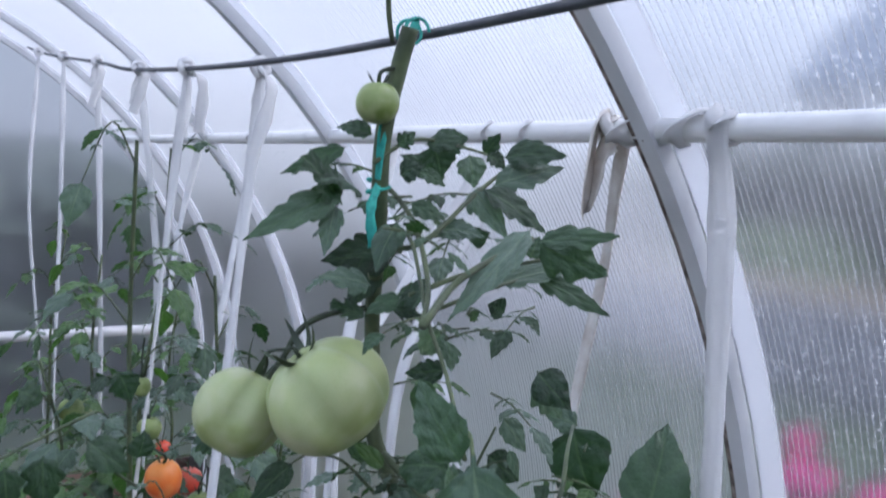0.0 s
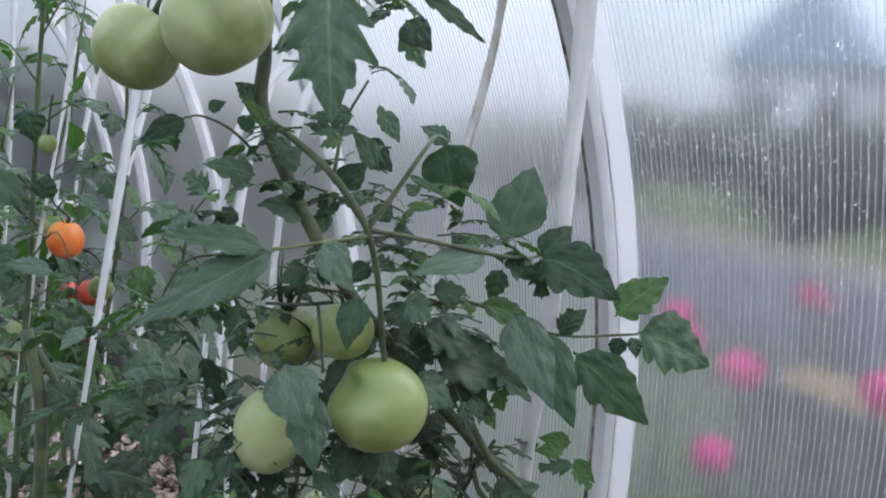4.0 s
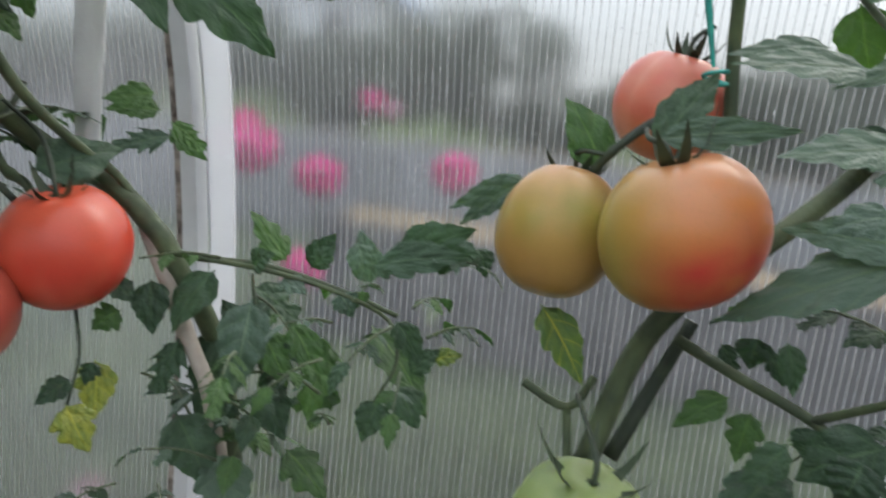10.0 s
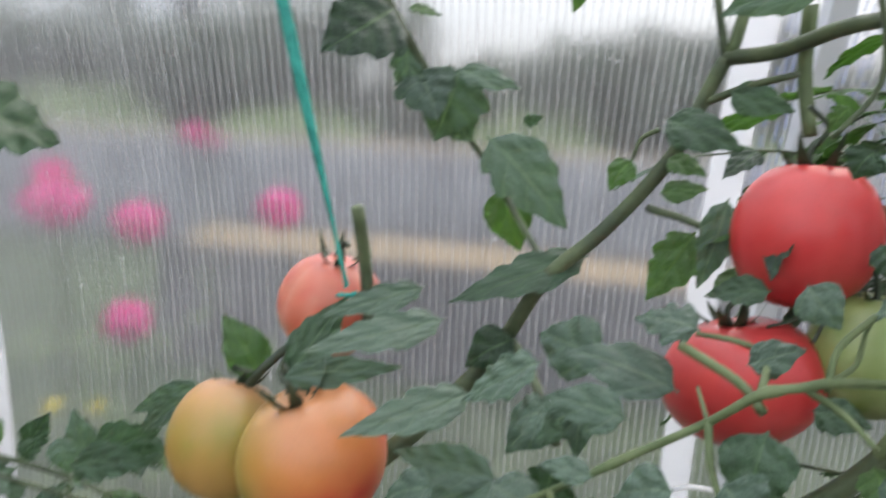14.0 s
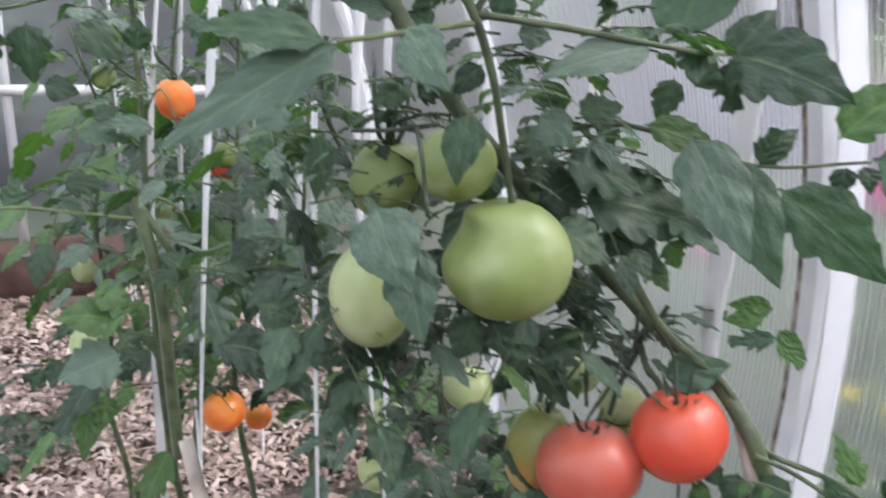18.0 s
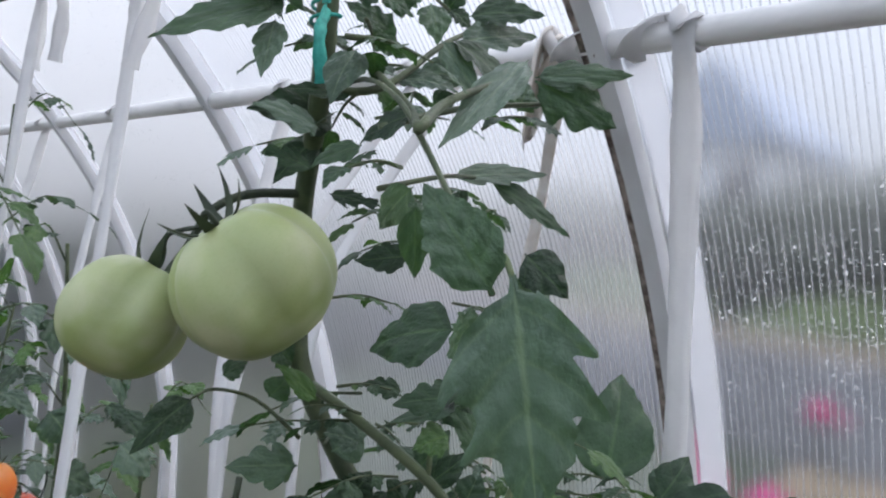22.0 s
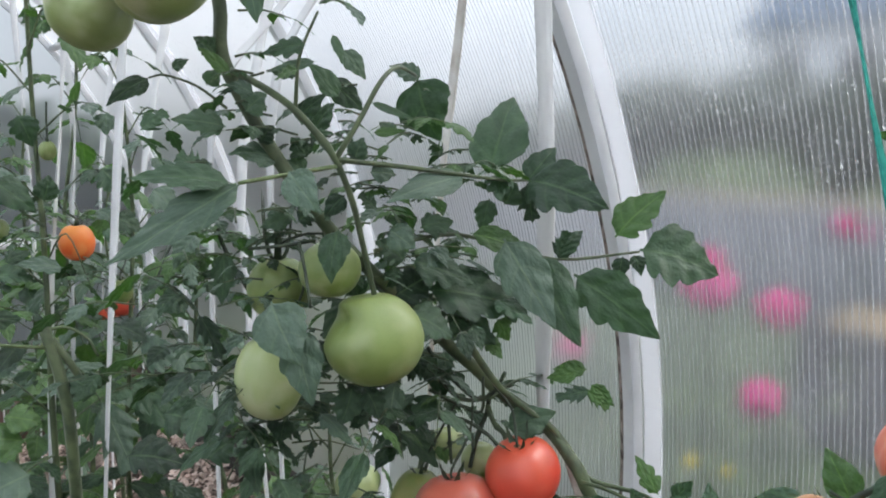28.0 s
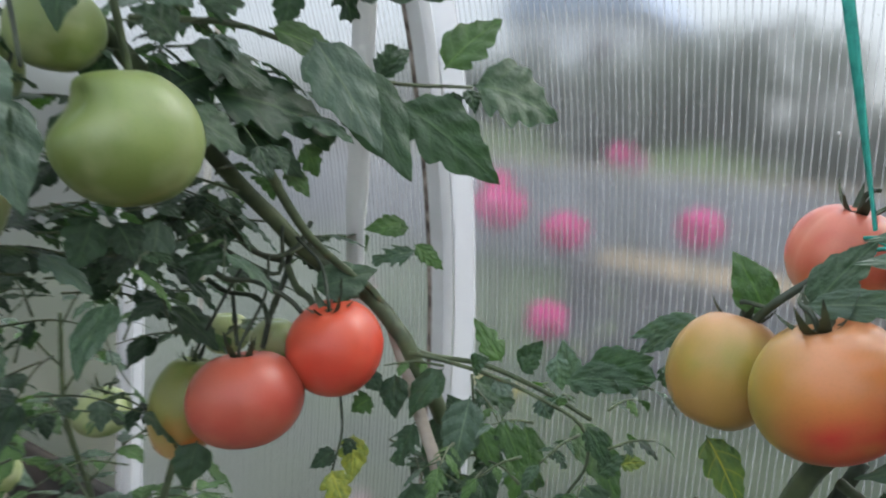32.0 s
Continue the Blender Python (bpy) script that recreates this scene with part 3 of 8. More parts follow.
# ---- outside: lawn, raised beds, flowers, trees ----
GRASS = surface("lawn", (0.026, 0.044, 0.017), (0.064, 0.090, 0.036), 2.5, 0.9, 40, 0.8, distance=0.03)
SLATE = surface("grey_slate_sheet", (0.052, 0.050, 0.052), (0.098, 0.094, 0.097), 5, 0.75, 60, 0.3)
SLATE_PALE = surface("pale_slate_sheet", (0.15, 0.15, 0.16), (0.23, 0.23, 0.24), 3, 0.8, 60, 0.3)
STRAW = surface("straw_mulch", (0.12, 0.09, 0.045), (0.28, 0.195, 0.11), 14, 0.9, 70, 0.6)
# leaf colour lightened to paint in the mist over the far trees
HAZY_TREE_LEAF = surface("hazy_tree_leaf", (0.030, 0.046, 0.030), (0.072, 0.098, 0.056), 3, 0.7)
HEDGE_LEAF = surface("bush_leaf", (0.075, 0.125, 0.035), (0.17, 0.23, 0.07), 3, 0.7)
BARK = surface("bark", (0.05, 0.04, 0.032), (0.12, 0.10, 0.08), 20, 0.9, 60, 0.6)
PETAL = surface("pink_petal", (0.70, 0.02, 0.22), (0.85, 0.06, 0.34), 60, 0.6)
PETAL_PALE = surface("pale_pink_petal", (0.60, 0.22, 0.36), (0.78, 0.40, 0.52), 60, 0.6)
PETAL_YELLOW = surface("yellow_petal", (0.65, 0.50, 0.03), (0.80, 0.68, 0.08), 60, 0.6)
ROOF = surface("blue_grey_roof", (0.30, 0.37, 0.52), (0.42, 0.49, 0.62), 3, 0.6)
HOUSE_WALL = surface("pale_house_wall", (0.55, 0.55, 0.56), (0.70, 0.70, 0.70), 3, 0.8)

gx = (-400.0, -60, -20, -8, -2.2, 1.15, 1.5, 1.9, 2.3, 2.7, 6, 20, 60, 400)
gy = (-400.0, -60, -20, -8, -2.4, 3.7, 8, 20, 60, 400)
BANK = {1.15: 0.0, 1.5: 0.06, 1.9: 0.16, 2.3: 0.25}
gv = [(x, y, -0.02 + (0.0 if x < 1.15 else BANK.get(x, 0.29))) for y in gy for x in gx]
gw = len(gx)
gf = [(j * gw + i, j * gw + i + 1, j * gw + i + gw + 1, j * gw + i + gw) for j in range(len(gy) - 1) for i in range(gw - 1)]
tagged(part("ground", (gv, gf), GRASS), "mown lawn, banked up beside the greenhouse", "lawn", kind="structure")


def corrugated(p0, p1, z0, z1, amp=0.02, wave=0.13, thick=0.006):
    """An upright corrugated sheet with a slightly uneven top edge."""
    a, b = Vector(p0), Vector(p1)
    n = max(8, int((b - a).length / 0.022))
    d = (b - a).normalized()
    q = Vector((-d.y, d.x, 0))
    verts, faces = [], []
    for i in range(n + 1):
        s = i / n
        off = amp * math.sin((b - a).length * s / wave * 2 * math.pi)
        top = z1 + 0.012 * noise.noise((s * 7, 1, p0[0])) + 0.004 * math.cos((b - a).length * s / wave * 2 * math.pi)
        for t in (thick / 2, -thick / 2):
            c = a + (b - a) * s + q * (off + t)
            verts += [(c.x, c.y, z0), (c.x, c.y, top)]
    for i in range(n):
        o, e = 4 * i, 4 * i + 4
        faces += [(o, e, e + 1, o + 1), (o + 3, e + 3, e + 2, o + 2), (o + 1, e + 1, e + 3, o + 3)]
    return verts, faces


def raised_bed(x0, x1, y0, y1, top, mat, label):
    bed = thing("raised_bed", label, "garden bed")
    for p0, p1 in (((x0, y0, 0), (x0, y1, 0)), ((x0, y1, 0), (x1, y1, 0)), ((x1, y1, 0), (x1, y0, 0)), ((x1, y0, 0), (x0, y0, 0))):
        part("slate_sheet", corrugated(p0, p1, -0.02, top), mat, bed)
    v, f = [], []
    for j in range(25):
        for i in range(9):
            x, y = x0 + 0.03 + (x1 - x0 - 0.06) * i / 8, y0 + 0.03 + (y1 - y0 - 0.06) * j / 24
            v.append((x, y, top - 0.035 + 0.035 * math.sin(math.pi * i / 8) + 0.03 * noise.noise((x * 4, y * 4, 0))))
    for j in range(24):
        for i in range(8):
            f.append((j * 9 + i, j * 9 + i + 1, j * 9 + i + 10, j * 9 + i + 9))
    part("mulch", (v, f), STRAW, bed, "straw-coloured mulch heaped in the bed")
    return bed


near_bed = raised_bed(3.0, 3.7, -5.0, 1.32, 0.76, SLATE, "raised bed edged with dark grey slate sheets, mulched with straw")
near_bed.matrix_basis = pose(0, 0, -0.025, 1.6)
raised_bed(5.6, 6.8, -7.5, 7.0, 1.06, SLATE_PALE, "raised bed edged with pale grey slate sheets")


def flower(x, y, z, size, mat, label, rng):
    """An upright stem with a domed head of many small petals."""
    fl = thing("garden_flower", label, "flower", "flowers outside", at=(x, y, 0))
    part("stem", tube([(0, 0, -0.02), (rng.uniform(-0.03, 0.03), rng.uniform(-0.03, 0.03), z * 0.5), (0, 0, z)], 0.005, 0.003, 6, 4), STEM, fl)
    v, f = [], []
    for k in range(90):
        d = Vector((rng.gauss(0, 1), rng.gauss(0, 1), rng.gauss(0.15, 1))).normalized()
        c = Vector((0, 0, z)) + Vector((d.x, d.y, d.z * 0.85)) * size * rng.uniform(0.75, 1)
        s = d.orthogonal().normalized()
        s.rotate(Matrix.Rotation(rng.uniform(0, 6.3), 3, d))
        u = d.cross(s)
        w = size * 0.38
        o = len(v)
        v += [c - d * w * 0.3, c + s * w + u * w * 0.4, c + s * w * 0.2 + u * w + d * w * 0.3, c - s * w + u * w * 0.3, c - u * w + d * w * 0.1]
        f += [(o, o + 1, o + 2), (o, o + 2, o + 3), (o, o + 3, o + 4), (o, o + 4, o + 1)]
    part("flower_head", (v, f), mat, fl)
    for s in range(5):
        a, h = rng.uniform(0, 6.3), z * rng.uniform(0.2, 0.75)
        l = 0.07
        c, sn = math.cos(a), math.sin(a)
        part("leaf", ([(0, 0, h), (c * l - sn * 0.012, sn * l + c * 0.012, h + 0.02), (c * 2 * l, sn * 2 * l, h - 0.01), (c * l + sn * 0.012, sn * l - c * 0.012, h + 0.02), (c * l, sn * l, h + 0.012)], [(0, 1, 4), (1, 2, 4), (2, 3, 4), (3, 0, 4)]), HEDGE_LEAF, fl)
    return fl


rng = random.Random(11)
for x, y, z, s, m, lab in (
    (2.075, 0.903, 0.982, 0.062, PETAL, "deep pink flower head on a tall stem"),
    (2.155, 0.554, 1.027, 0.058, PETAL, "deep pink flower head on a tall stem"),
    (1.944, 0.870, 0.754, 0.055, PETAL, "deep pink flower head on a low stem"),
    (2.40, 0.892, 1.205, 0.040, PETAL, "small deep pink flower head"),
    (2.43, 0.84, 1.185, 0.030, PETAL_PALE, "small pale pink flower head"),
    (1.90, 1.02, 1.045, 0.070, PETAL, "broad deep pink flower head"),
    (2.02, 1.10, 1.10, 0.045, PETAL, "deep pink flower head"),
    (2.0, 1.62, 0.72, 0.05, PETAL, "deep pink flower head on a low stem"),
    (1.72, 1.30, 0.15, 0.035, PETAL_PALE, "pale pink blossom low in the grass"),
    (1.62, 0.86, 0.66, 0.018, PETAL_YELLOW, "small yellow flower in the grass"),
    (1.68, 0.80, 0.64, 0.014, PETAL_YELLOW, "small yellow flower in the grass"),
):
    flower(x, y, z, s, m, lab, rng)


def leafy(center, radii, count, size, rng, squash=1.0):
    v, f = [], []
    for k in range(count):
        d = Vector((rng.gauss(0, 1), rng.gauss(0, 1), rng.gauss(0, 1))).normalized()
        rr = rng.uniform(0.55, 1.0) * (1 + 0.35 * noise.noise(d * 2.2 + Vector(center)))
        c = Vector(center) + Vector((d.x * radii[0], d.y * radii[1], d.z * radii[2])) * rr
        a = Vector((rng.gauss(0, 1), rng.gauss(0, 1), rng.gauss(0, 0.6))).normalized()
        b = a.orthogonal().normalized()
        s = size * rng.uniform(0.6, 1.4)
        o = len(v)
        v += [c - a * s, c + b * s * 0.5, c + a * s, c - b * s * 0.5]
        f.append((o, o + 1, o + 2, o + 3))
    return v, f


def tree(x, y, h, w, rng, label, leaf):
    tr = thing("tree", label, "tree", "trees beyond the garden", at=(x, y, 0))
    trunk = [(0, 0, -0.05), (rng.uniform(-0.1, 0.1), rng.uniform(-0.1, 0.1), h * 0.35), (rng.uniform(-0.3, 0.3), rng.uniform(-0.3, 0.3), h * 0.8)]
    part("trunk", tube(trunk, 0.02 * h + 0.04, 0.02, 8, 5), BARK, tr)
    for k in range(5):
        a = rng.uniform(0, 6.3)
        z = h * rng.uniform(0.3, 0.65)
        part("limb", tube([(0, 0, z), (math.cos(a) * w * 0.3, math.sin(a) * w * 0.3, z + 0.12 * h), (math.cos(a) * w * 0.6, math.sin(a) * w * 0.6, z + 0.2 * h)], 0.05, 0.012, 6, 3), BARK, tr)
    clumps = []
    for k in range(12):
        a, q = k * 2.4 + rng.uniform(-0.4, 0.4), rng.uniform(0.2, 0.6)
        clumps.append(leafy((math.cos(a) * w * q, math.sin(a) * w * q, h * (0.24 + 0.62 * ((k * 5) % 12) / 11)), (w * 0.45, w * 0.45, h * 0.19), 220, 0.022 * h + 0.07, rng))
    part("crown", joined(clumps), leaf, tr)
    return tr


rng = random.Random(21)
ROW = [(15.0 + 1.2 * math.sin(k * 2.1), -22 + 2.3 * k, 2.9 + 0.3 * math.sin(k * 1.7) + (0.55 if k == 11 else 0), 2.8) for k in range(14)]
ROW += [(14.4, 8.8, 3.1, 2.8), (13.2, 10.6, 3.0, 2.8), (11.6, 11.8, 2.4, 2.8), (9.4, 12.4, 1.9, 2.8), (7.2, 12.2, 1.8, 2.8), (5.0, 11.5, 1.8, 2.8), (1.4, 11.2, 1.9, 2.6), (-2.2, 11.6, 1.9, 2.6), (-6, 11, 2.0, 2.6)]
ROW += [(x, 6.4 + 0.2 * math.sin(x * 3), 1.62 + 0.08 * math.sin(x * 5), 1.3) for x in (-3.2, -1.7, -0.2, 1.3, 2.8)] + [(4.6, 7.2, 1.45, 1.5), (6.6, 8.4, 1.5, 1.7)]
for x, y, h, w in ROW:
    tree(x, y, h, w, rng, "dense dark-leaved tree at the garden's edge", HAZY_TREE_LEAF)
for x, y, h, w in ((10.5, -7.5, 1.7, 1.7), (10.8, -4, 1.5, 1.8), (11, -0.5, 1.6, 1.8), (10.6, 3, 1.5, 1.8), (10.4, 6.4, 1.7, 1.8)):
    bush = thing("bush", "low light green bush beside the lawn", "bush", "bushes beyond the beds", at=(x, y, 0))
    for k in range(4):
        a = rng.uniform(0, 6.3)
        part("branch", tube([(0, 0, -0.05), (math.cos(a) * w * 0.3, math.sin(a) * w * 0.3, h * 0.5), (math.cos(a) * w * 0.5, math.sin(a) * w * 0.5, h * 0.8)], 0.02, 0.006, 6, 3), BARK, bush)
    part("crown", joined([leafy((rng.uniform(-0.5, 0.5) * w, rng.uniform(-0.6, 0.6) * w, h * rng.uniform(0.35, 0.6)), (w * 0.5, w * 0.6, h * 0.35), 240, 0.09, rng) for k in range(5)]), HEDGE_LEAF, bush)
hs = thing("house", "pale house with a blue-grey gable roof beyond the trees", "house", at=(26, 11.2, 0))
part("wall", box(-3, 3, -2.4, 2.4, -0.05, 5.6, 0.02), HOUSE_WALL, hs)
part("roof", ([(-3.3, -2.8, 5.5), (3.3, -2.8, 5.5), (3.3, 2.8, 5.5), (-3.3, 2.8, 5.5), (-3.3, 0, 8.4), (3.3, 0, 8.4)], [(0, 1, 5, 4), (2, 3, 4, 5), (1, 2, 5), (3, 0, 4), (3, 2, 1, 0)]), ROOF, hs, smooth=False)
for yy in (-1.1, 1.1):
    part("window", box(-3.04, -2.98, yy - 0.5, yy + 0.5, 3.4, 4.7, 0.01), SLATE, hs)

# long grass between the wall and the beds
rng = random.Random(33)
v, f = [], []
for k in range(9000):
    x, y = 1.35 + 1.6 * rng.random() ** 0.8, rng.uniform(-3.0, 4.6)
    h = rng.uniform(0.16, 0.46) * (0.75 + 0.4 * noise.noise((x * 1.3, y * 1.3, 4)))
    a = rng.uniform(0, 6.3)
    c, sn = math.cos(a), math.sin(a)
    w, b = rng.uniform(0.004, 0.009), rng.uniform(0.03, 0.14)
    o = len(v)
    v += [(x - sn * w, y + c * w, -0.03), (x + sn * w, y - c * w, -0.03), (x + c * b * 0.4 + sn * w * 0.8, y + sn * b * 0.4 - c * w * 0.8, h * 0.6), (x + c * b * 0.4 - sn * w * 0.8, y + sn * b * 0.4 + c * w * 0.8, h * 0.6), (x + c * b, y + sn * b, h)]
    f += [(o, o + 1, o + 2, o + 3), (o + 3, o + 2, o + 4)]
tagged(part("grass", (v, f), surface("long_grass", (0.085, 0.125, 0.045), (0.17, 0.215, 0.085), 2, 0.8)), "long green grass along the greenhouse wall", "grass", kind="stuff")


# ---- tomato plants ----
def leaflet_mesh(name, mat, lobes, depth, fold, droop, seed, narrow=1.0, blunt=0.58, arms=()):
    """A tomato leaflet, one unit long along y and one wide: rounded forward-pointing lobes, puckered between its side veins, folded along the midrib and drooping."""
    rg = random.Random(seed)
    rows, cols = (48 if arms else 26), (-1.0, -0.80, -0.52, -0.25, 0.0, 0.25, 0.52, 0.80, 1.0)
    verts, faces, veins = [], [], []
    ph = (rg.uniform(0, 1), rg.uniform(0, 1))
    size = [[rg.uniform(0.35, 1.3) for k in range(14)] for side in (0, 1)]
    skew, curl = rg.uniform(-0.12, 0.12), rg.uniform(0.05, 0.22)
    twist = rg.uniform(-0.25, 0.25)
    for i in range(rows + 1):
        s = i / rows
        if s < 0.07:
            w = 0.022
        else:
            q = (s - 0.07) / 0.93
            w = 0.5 * narrow * (max(0.0, math.sin(math.pi * min(1, q**blunt))) ** 0.82) * (1.05 - 0.30 * q) + 0.004
        bend = droop * (s * (1 - s)) + 0.02 * math.sin(s * 5 + ph[0] * 6)
        for c in cols:
            side = 0 if c < 0 else 1
            edge = abs(c)
            p = s * lobes + ph[side]
            k = int(p) % 14
            f = p % 1.0
            cut = 0.0
            if s > 0.1:
                lobe = math.sin(math.pi * f**0.8) ** 0.85
                fine = abs(math.sin(math.pi * p * 2.6)) ** 0.6
                cut = depth * size[side][k] * (1.15 - 0.6 * s) * (1 - lobe) * edge**2 + 0.05 * (1 - fine) * edge**4
            wide = w
            for at_side, at, reach, spread in arms:
                if at_side == side:
                    wide += reach * math.exp(-(((s - at) / spread) ** 2))
            x = c * wide * (1 + 0.25 * depth - cut) + skew * math.sin(s * 3.0) * 0.4
            y = s + 0.75 * (wide - w) * edge**2 + (0.20 * edge * edge * (1 - cut * 2) * math.sin(math.pi * s) * (1 - s) ** 1.3 - 0.06 * edge * (1 - s) if s > 0.1 else 0)
            vein = (p - 0.75 * edge) % 1.0
            z = bend + fold * edge * w - curl * edge * edge * w + twist * x * s
            if s > 0.1:
                z += (0.045 if arms else 0.058) * (abs(math.sin(math.pi * vein)) ** 0.6) * (1 - 0.35 * edge) * min(1, edge * 3) * math.sin(math.pi * s) ** 0.5
                z += 0.026 * math.sin(p * 6.28 + 1.0) * edge**3 + 0.012 * math.sin(p * 15 + c * 9) * min(1, edge * 2)
            verts.append((x, y, z))
    k = len(cols)
    for i in range(rows):
        for j in range(k - 1):
            a = i * k + j
            faces.append((a, a + 1, a + k + 1, a + k))
            side = 0 if j < k // 2 else 1
            for row, col in ((i, j), (i, j + 1), (i + 1, j + 1), (i + 1, j)):
                veins += (abs(cols[col]), row / rows * lobes + ph[side] - 0.75 * abs(cols[col]))
    me = bpy.data.meshes.new(name)
    me.from_pydata(verts, [], faces)
    me.polygons.foreach_set("use_smooth", [True] * len(faces))
    me.uv_layers.new(name="veins").data.foreach_set("uv", veins)
    me.materials.append(mat)
    me.update()
    return me


LEAVES = {}
for key, mat in (("d", LEAF), ("p", LEAF_PALE), ("f", LEAF_FRESH), ("y", LEAF_YELLOW)):
    LEAVES[key] = [
        leaflet_mesh("leaflet_mesh", mat, 4.2, 0.28, 0.10, 0.35, 1),
        leaflet_mesh("leaflet_mesh", mat, 5.0, 0.22, 0.18, 0.55, 2),
        leaflet_mesh("leaflet_mesh", mat, 3.4, 0.50, 0.06, 0.45, 3),
        leaflet_mesh("leaflet_mesh", mat, 5.0, 0.22, 0.16, 0.34, 11, 0.62, 0.55, ((0, 0.26, 0.20, 0.065), (0, 0.47, 0.16, 0.05), (0, 0.82, 0.13, 0.09), (1, 0.10, 0.14, 0.05), (1, 0.28, 0.36, 0.045), (1, 0.50, 0.24, 0.06), (1, 0.82, 0.16, 0.09))),
        leaflet_mesh("leaflet_mesh", mat, 3.0, 0.08, 0.14, 0.40, 5),
        leaflet_mesh("leaflet_mesh", mat, 3.8, 0.20, 0.05, 0.25, 6),
        leaflet_mesh("leaflet_mesh", mat, 3.6, 0.95, 0.05, 0.20, 7, 1.1),
        leaflet_mesh("leaflet_mesh", mat, 3.4, 0.18, 0.06, 0.22, 9, 1.0, 1.0),
        leaflet_mesh("leaflet_mesh", mat, 4.6, 0.34, 0.10, 0.30, 11, 0.74, 0.62, ((0, 0.22, 0.12, 0.06), (0, 0.46, 0.14, 0.06), (0, 0.72, 0.05, 0.05), (1, 0.12, 0.08, 0.05), (1, 0.30, 0.30, 0.065), (1, 0.58, 0.13, 0.06))),
    ]
UP = Vector((0, 0, 1))
# fruit of the further plants that hangs free of leaves towards the aisle
AISLE = Vector((0.09, 0.0, 1.42))
GAPS = [(Vector((0.338, 1.246, 1.238)), 0.030), (Vector((0.511, 1.697, 1.031)), 0.034), (Vector((0.40, 1.28, 0.66)), 0.04), (Vector((0.742, 0.977, 0.794)), 0.035), (Vector((0.18, 1.22, 0.86)), 0.03), (Vector((0.604, 0.513, 0.972)), 0.05), (Vector((0.673, 0.471, 1.016)), 0.045)]


def covers(c, r, b, t):
    """Whether a leaflet from b to t hangs between the aisle and a fruit of radius r at c."""
    way = c - AISLE
    mid = (b + t) / 2 - AISLE
    s = mid.dot(way) / way.length_squared
    return 0.55 < s < 1.0 and (mid - way * s).length < r + 0.3 * (t - b).length


def blade(parent, base, tip, width, normal=(0, -0.35, 0.94), kind="d", shape=0, name="leaflet", grown=False):
    """One leaflet from its stalk to its tip; normal: the way its upper face looks."""
    b, t = Vector(base), Vector(tip)
    if grown and any(covers(c, r, b, t) for c, r in GAPS):
        return None
    y = t - b
    length = y.length
    z = Vector(normal)
    z = z - y * (z.dot(y) / max(length * length, 1e-9))
    if z.length < 0.05:
        z = y.orthogonal()
    z.normalize()
    x = y.cross(z).normalized()
    w = width
    m = Matrix(((x.x * w, y.x, z.x * w, b.x), (x.y * w, y.y, z.y * w, b.y), (x.z * w, y.z, z.z * w, b.z), (0, 0, 0, 1)))
    ob = new(name, LEAVES[kind][shape % 9])
    ob.parent = parent
    ob.matrix_basis = m
    return ob


def stalk(parent, pts, r0, r1=None, mat=None, name="leaf_stalk", sides=6, per=4, knots=()):
    return part(name, tube(pts, r0, r0 * 0.6 if r1 is None else r1, sides, per, knots=knots), mat or STEM, parent)


def spray(parent, pts, size, rng, kind="d", pairs=3, r=0.0022, hang=0.5):
    """A compound leaf along the given line: stalk, side leaflets in pairs, small ones between, one at the end."""
    st = stalk(parent, pts, r, r * 0.5)
    line = smooth_line(pts, 8)
    n = len(line)
    d = (line[-1] - line[-3]).normalized()
    up = Vector((rng.uniform(-0.3, 0.3), rng.uniform(-0.3, 0.3), 1))
    blade(st, line[-1], line[-1] + (d + Vector((0, 0, -hang * 0.7))).normalized() * size * 1.25, size * rng.uniform(0.62, 0.8), up, kind, rng.randrange(6), grown=True)
    for k in range(pairs):
        i = int(n * (0.35 + 0.55 * k / max(pairs, 1)))
        d = (line[min(i + 1, n - 1)] - line[i - 1]).normalized()
        side = d.cross(UP)
        side = side.normalized() if side.length > 0.1 else Vector((1, 0, 0))
        for s in (-1, 1):
            ln = size * rng.uniform(0.7, 1.05) * (0.7 + 0.3 * k / max(pairs - 1, 1))
            way = (side * s + d * rng.uniform(0.2, 0.6) + Vector((0, 0, -hang * rng.uniform(0.3, 1.3)))).normalized()
            nrm = (UP + side * s * rng.uniform(0, 0.6) + Vector((rng.uniform(-0.4, 0.4), rng.uniform(-0.4, 0.4), 0)))
            blade(st, line[i], line[i] + way * ln, ln * rng.uniform(0.5, 0.72), nrm, kind if rng.random() < 0.75 else rng.choice("dpf"), rng.randrange(6), grown=True)
            if rng.random() < 0.6:
                j = min(n - 1, i + 2)
                sm = size * rng.uniform(0.22, 0.36)
                blade(st, line[j], line[j] + way * sm, sm * 0.75, nrm, kind, 4, grown=True)
    return st


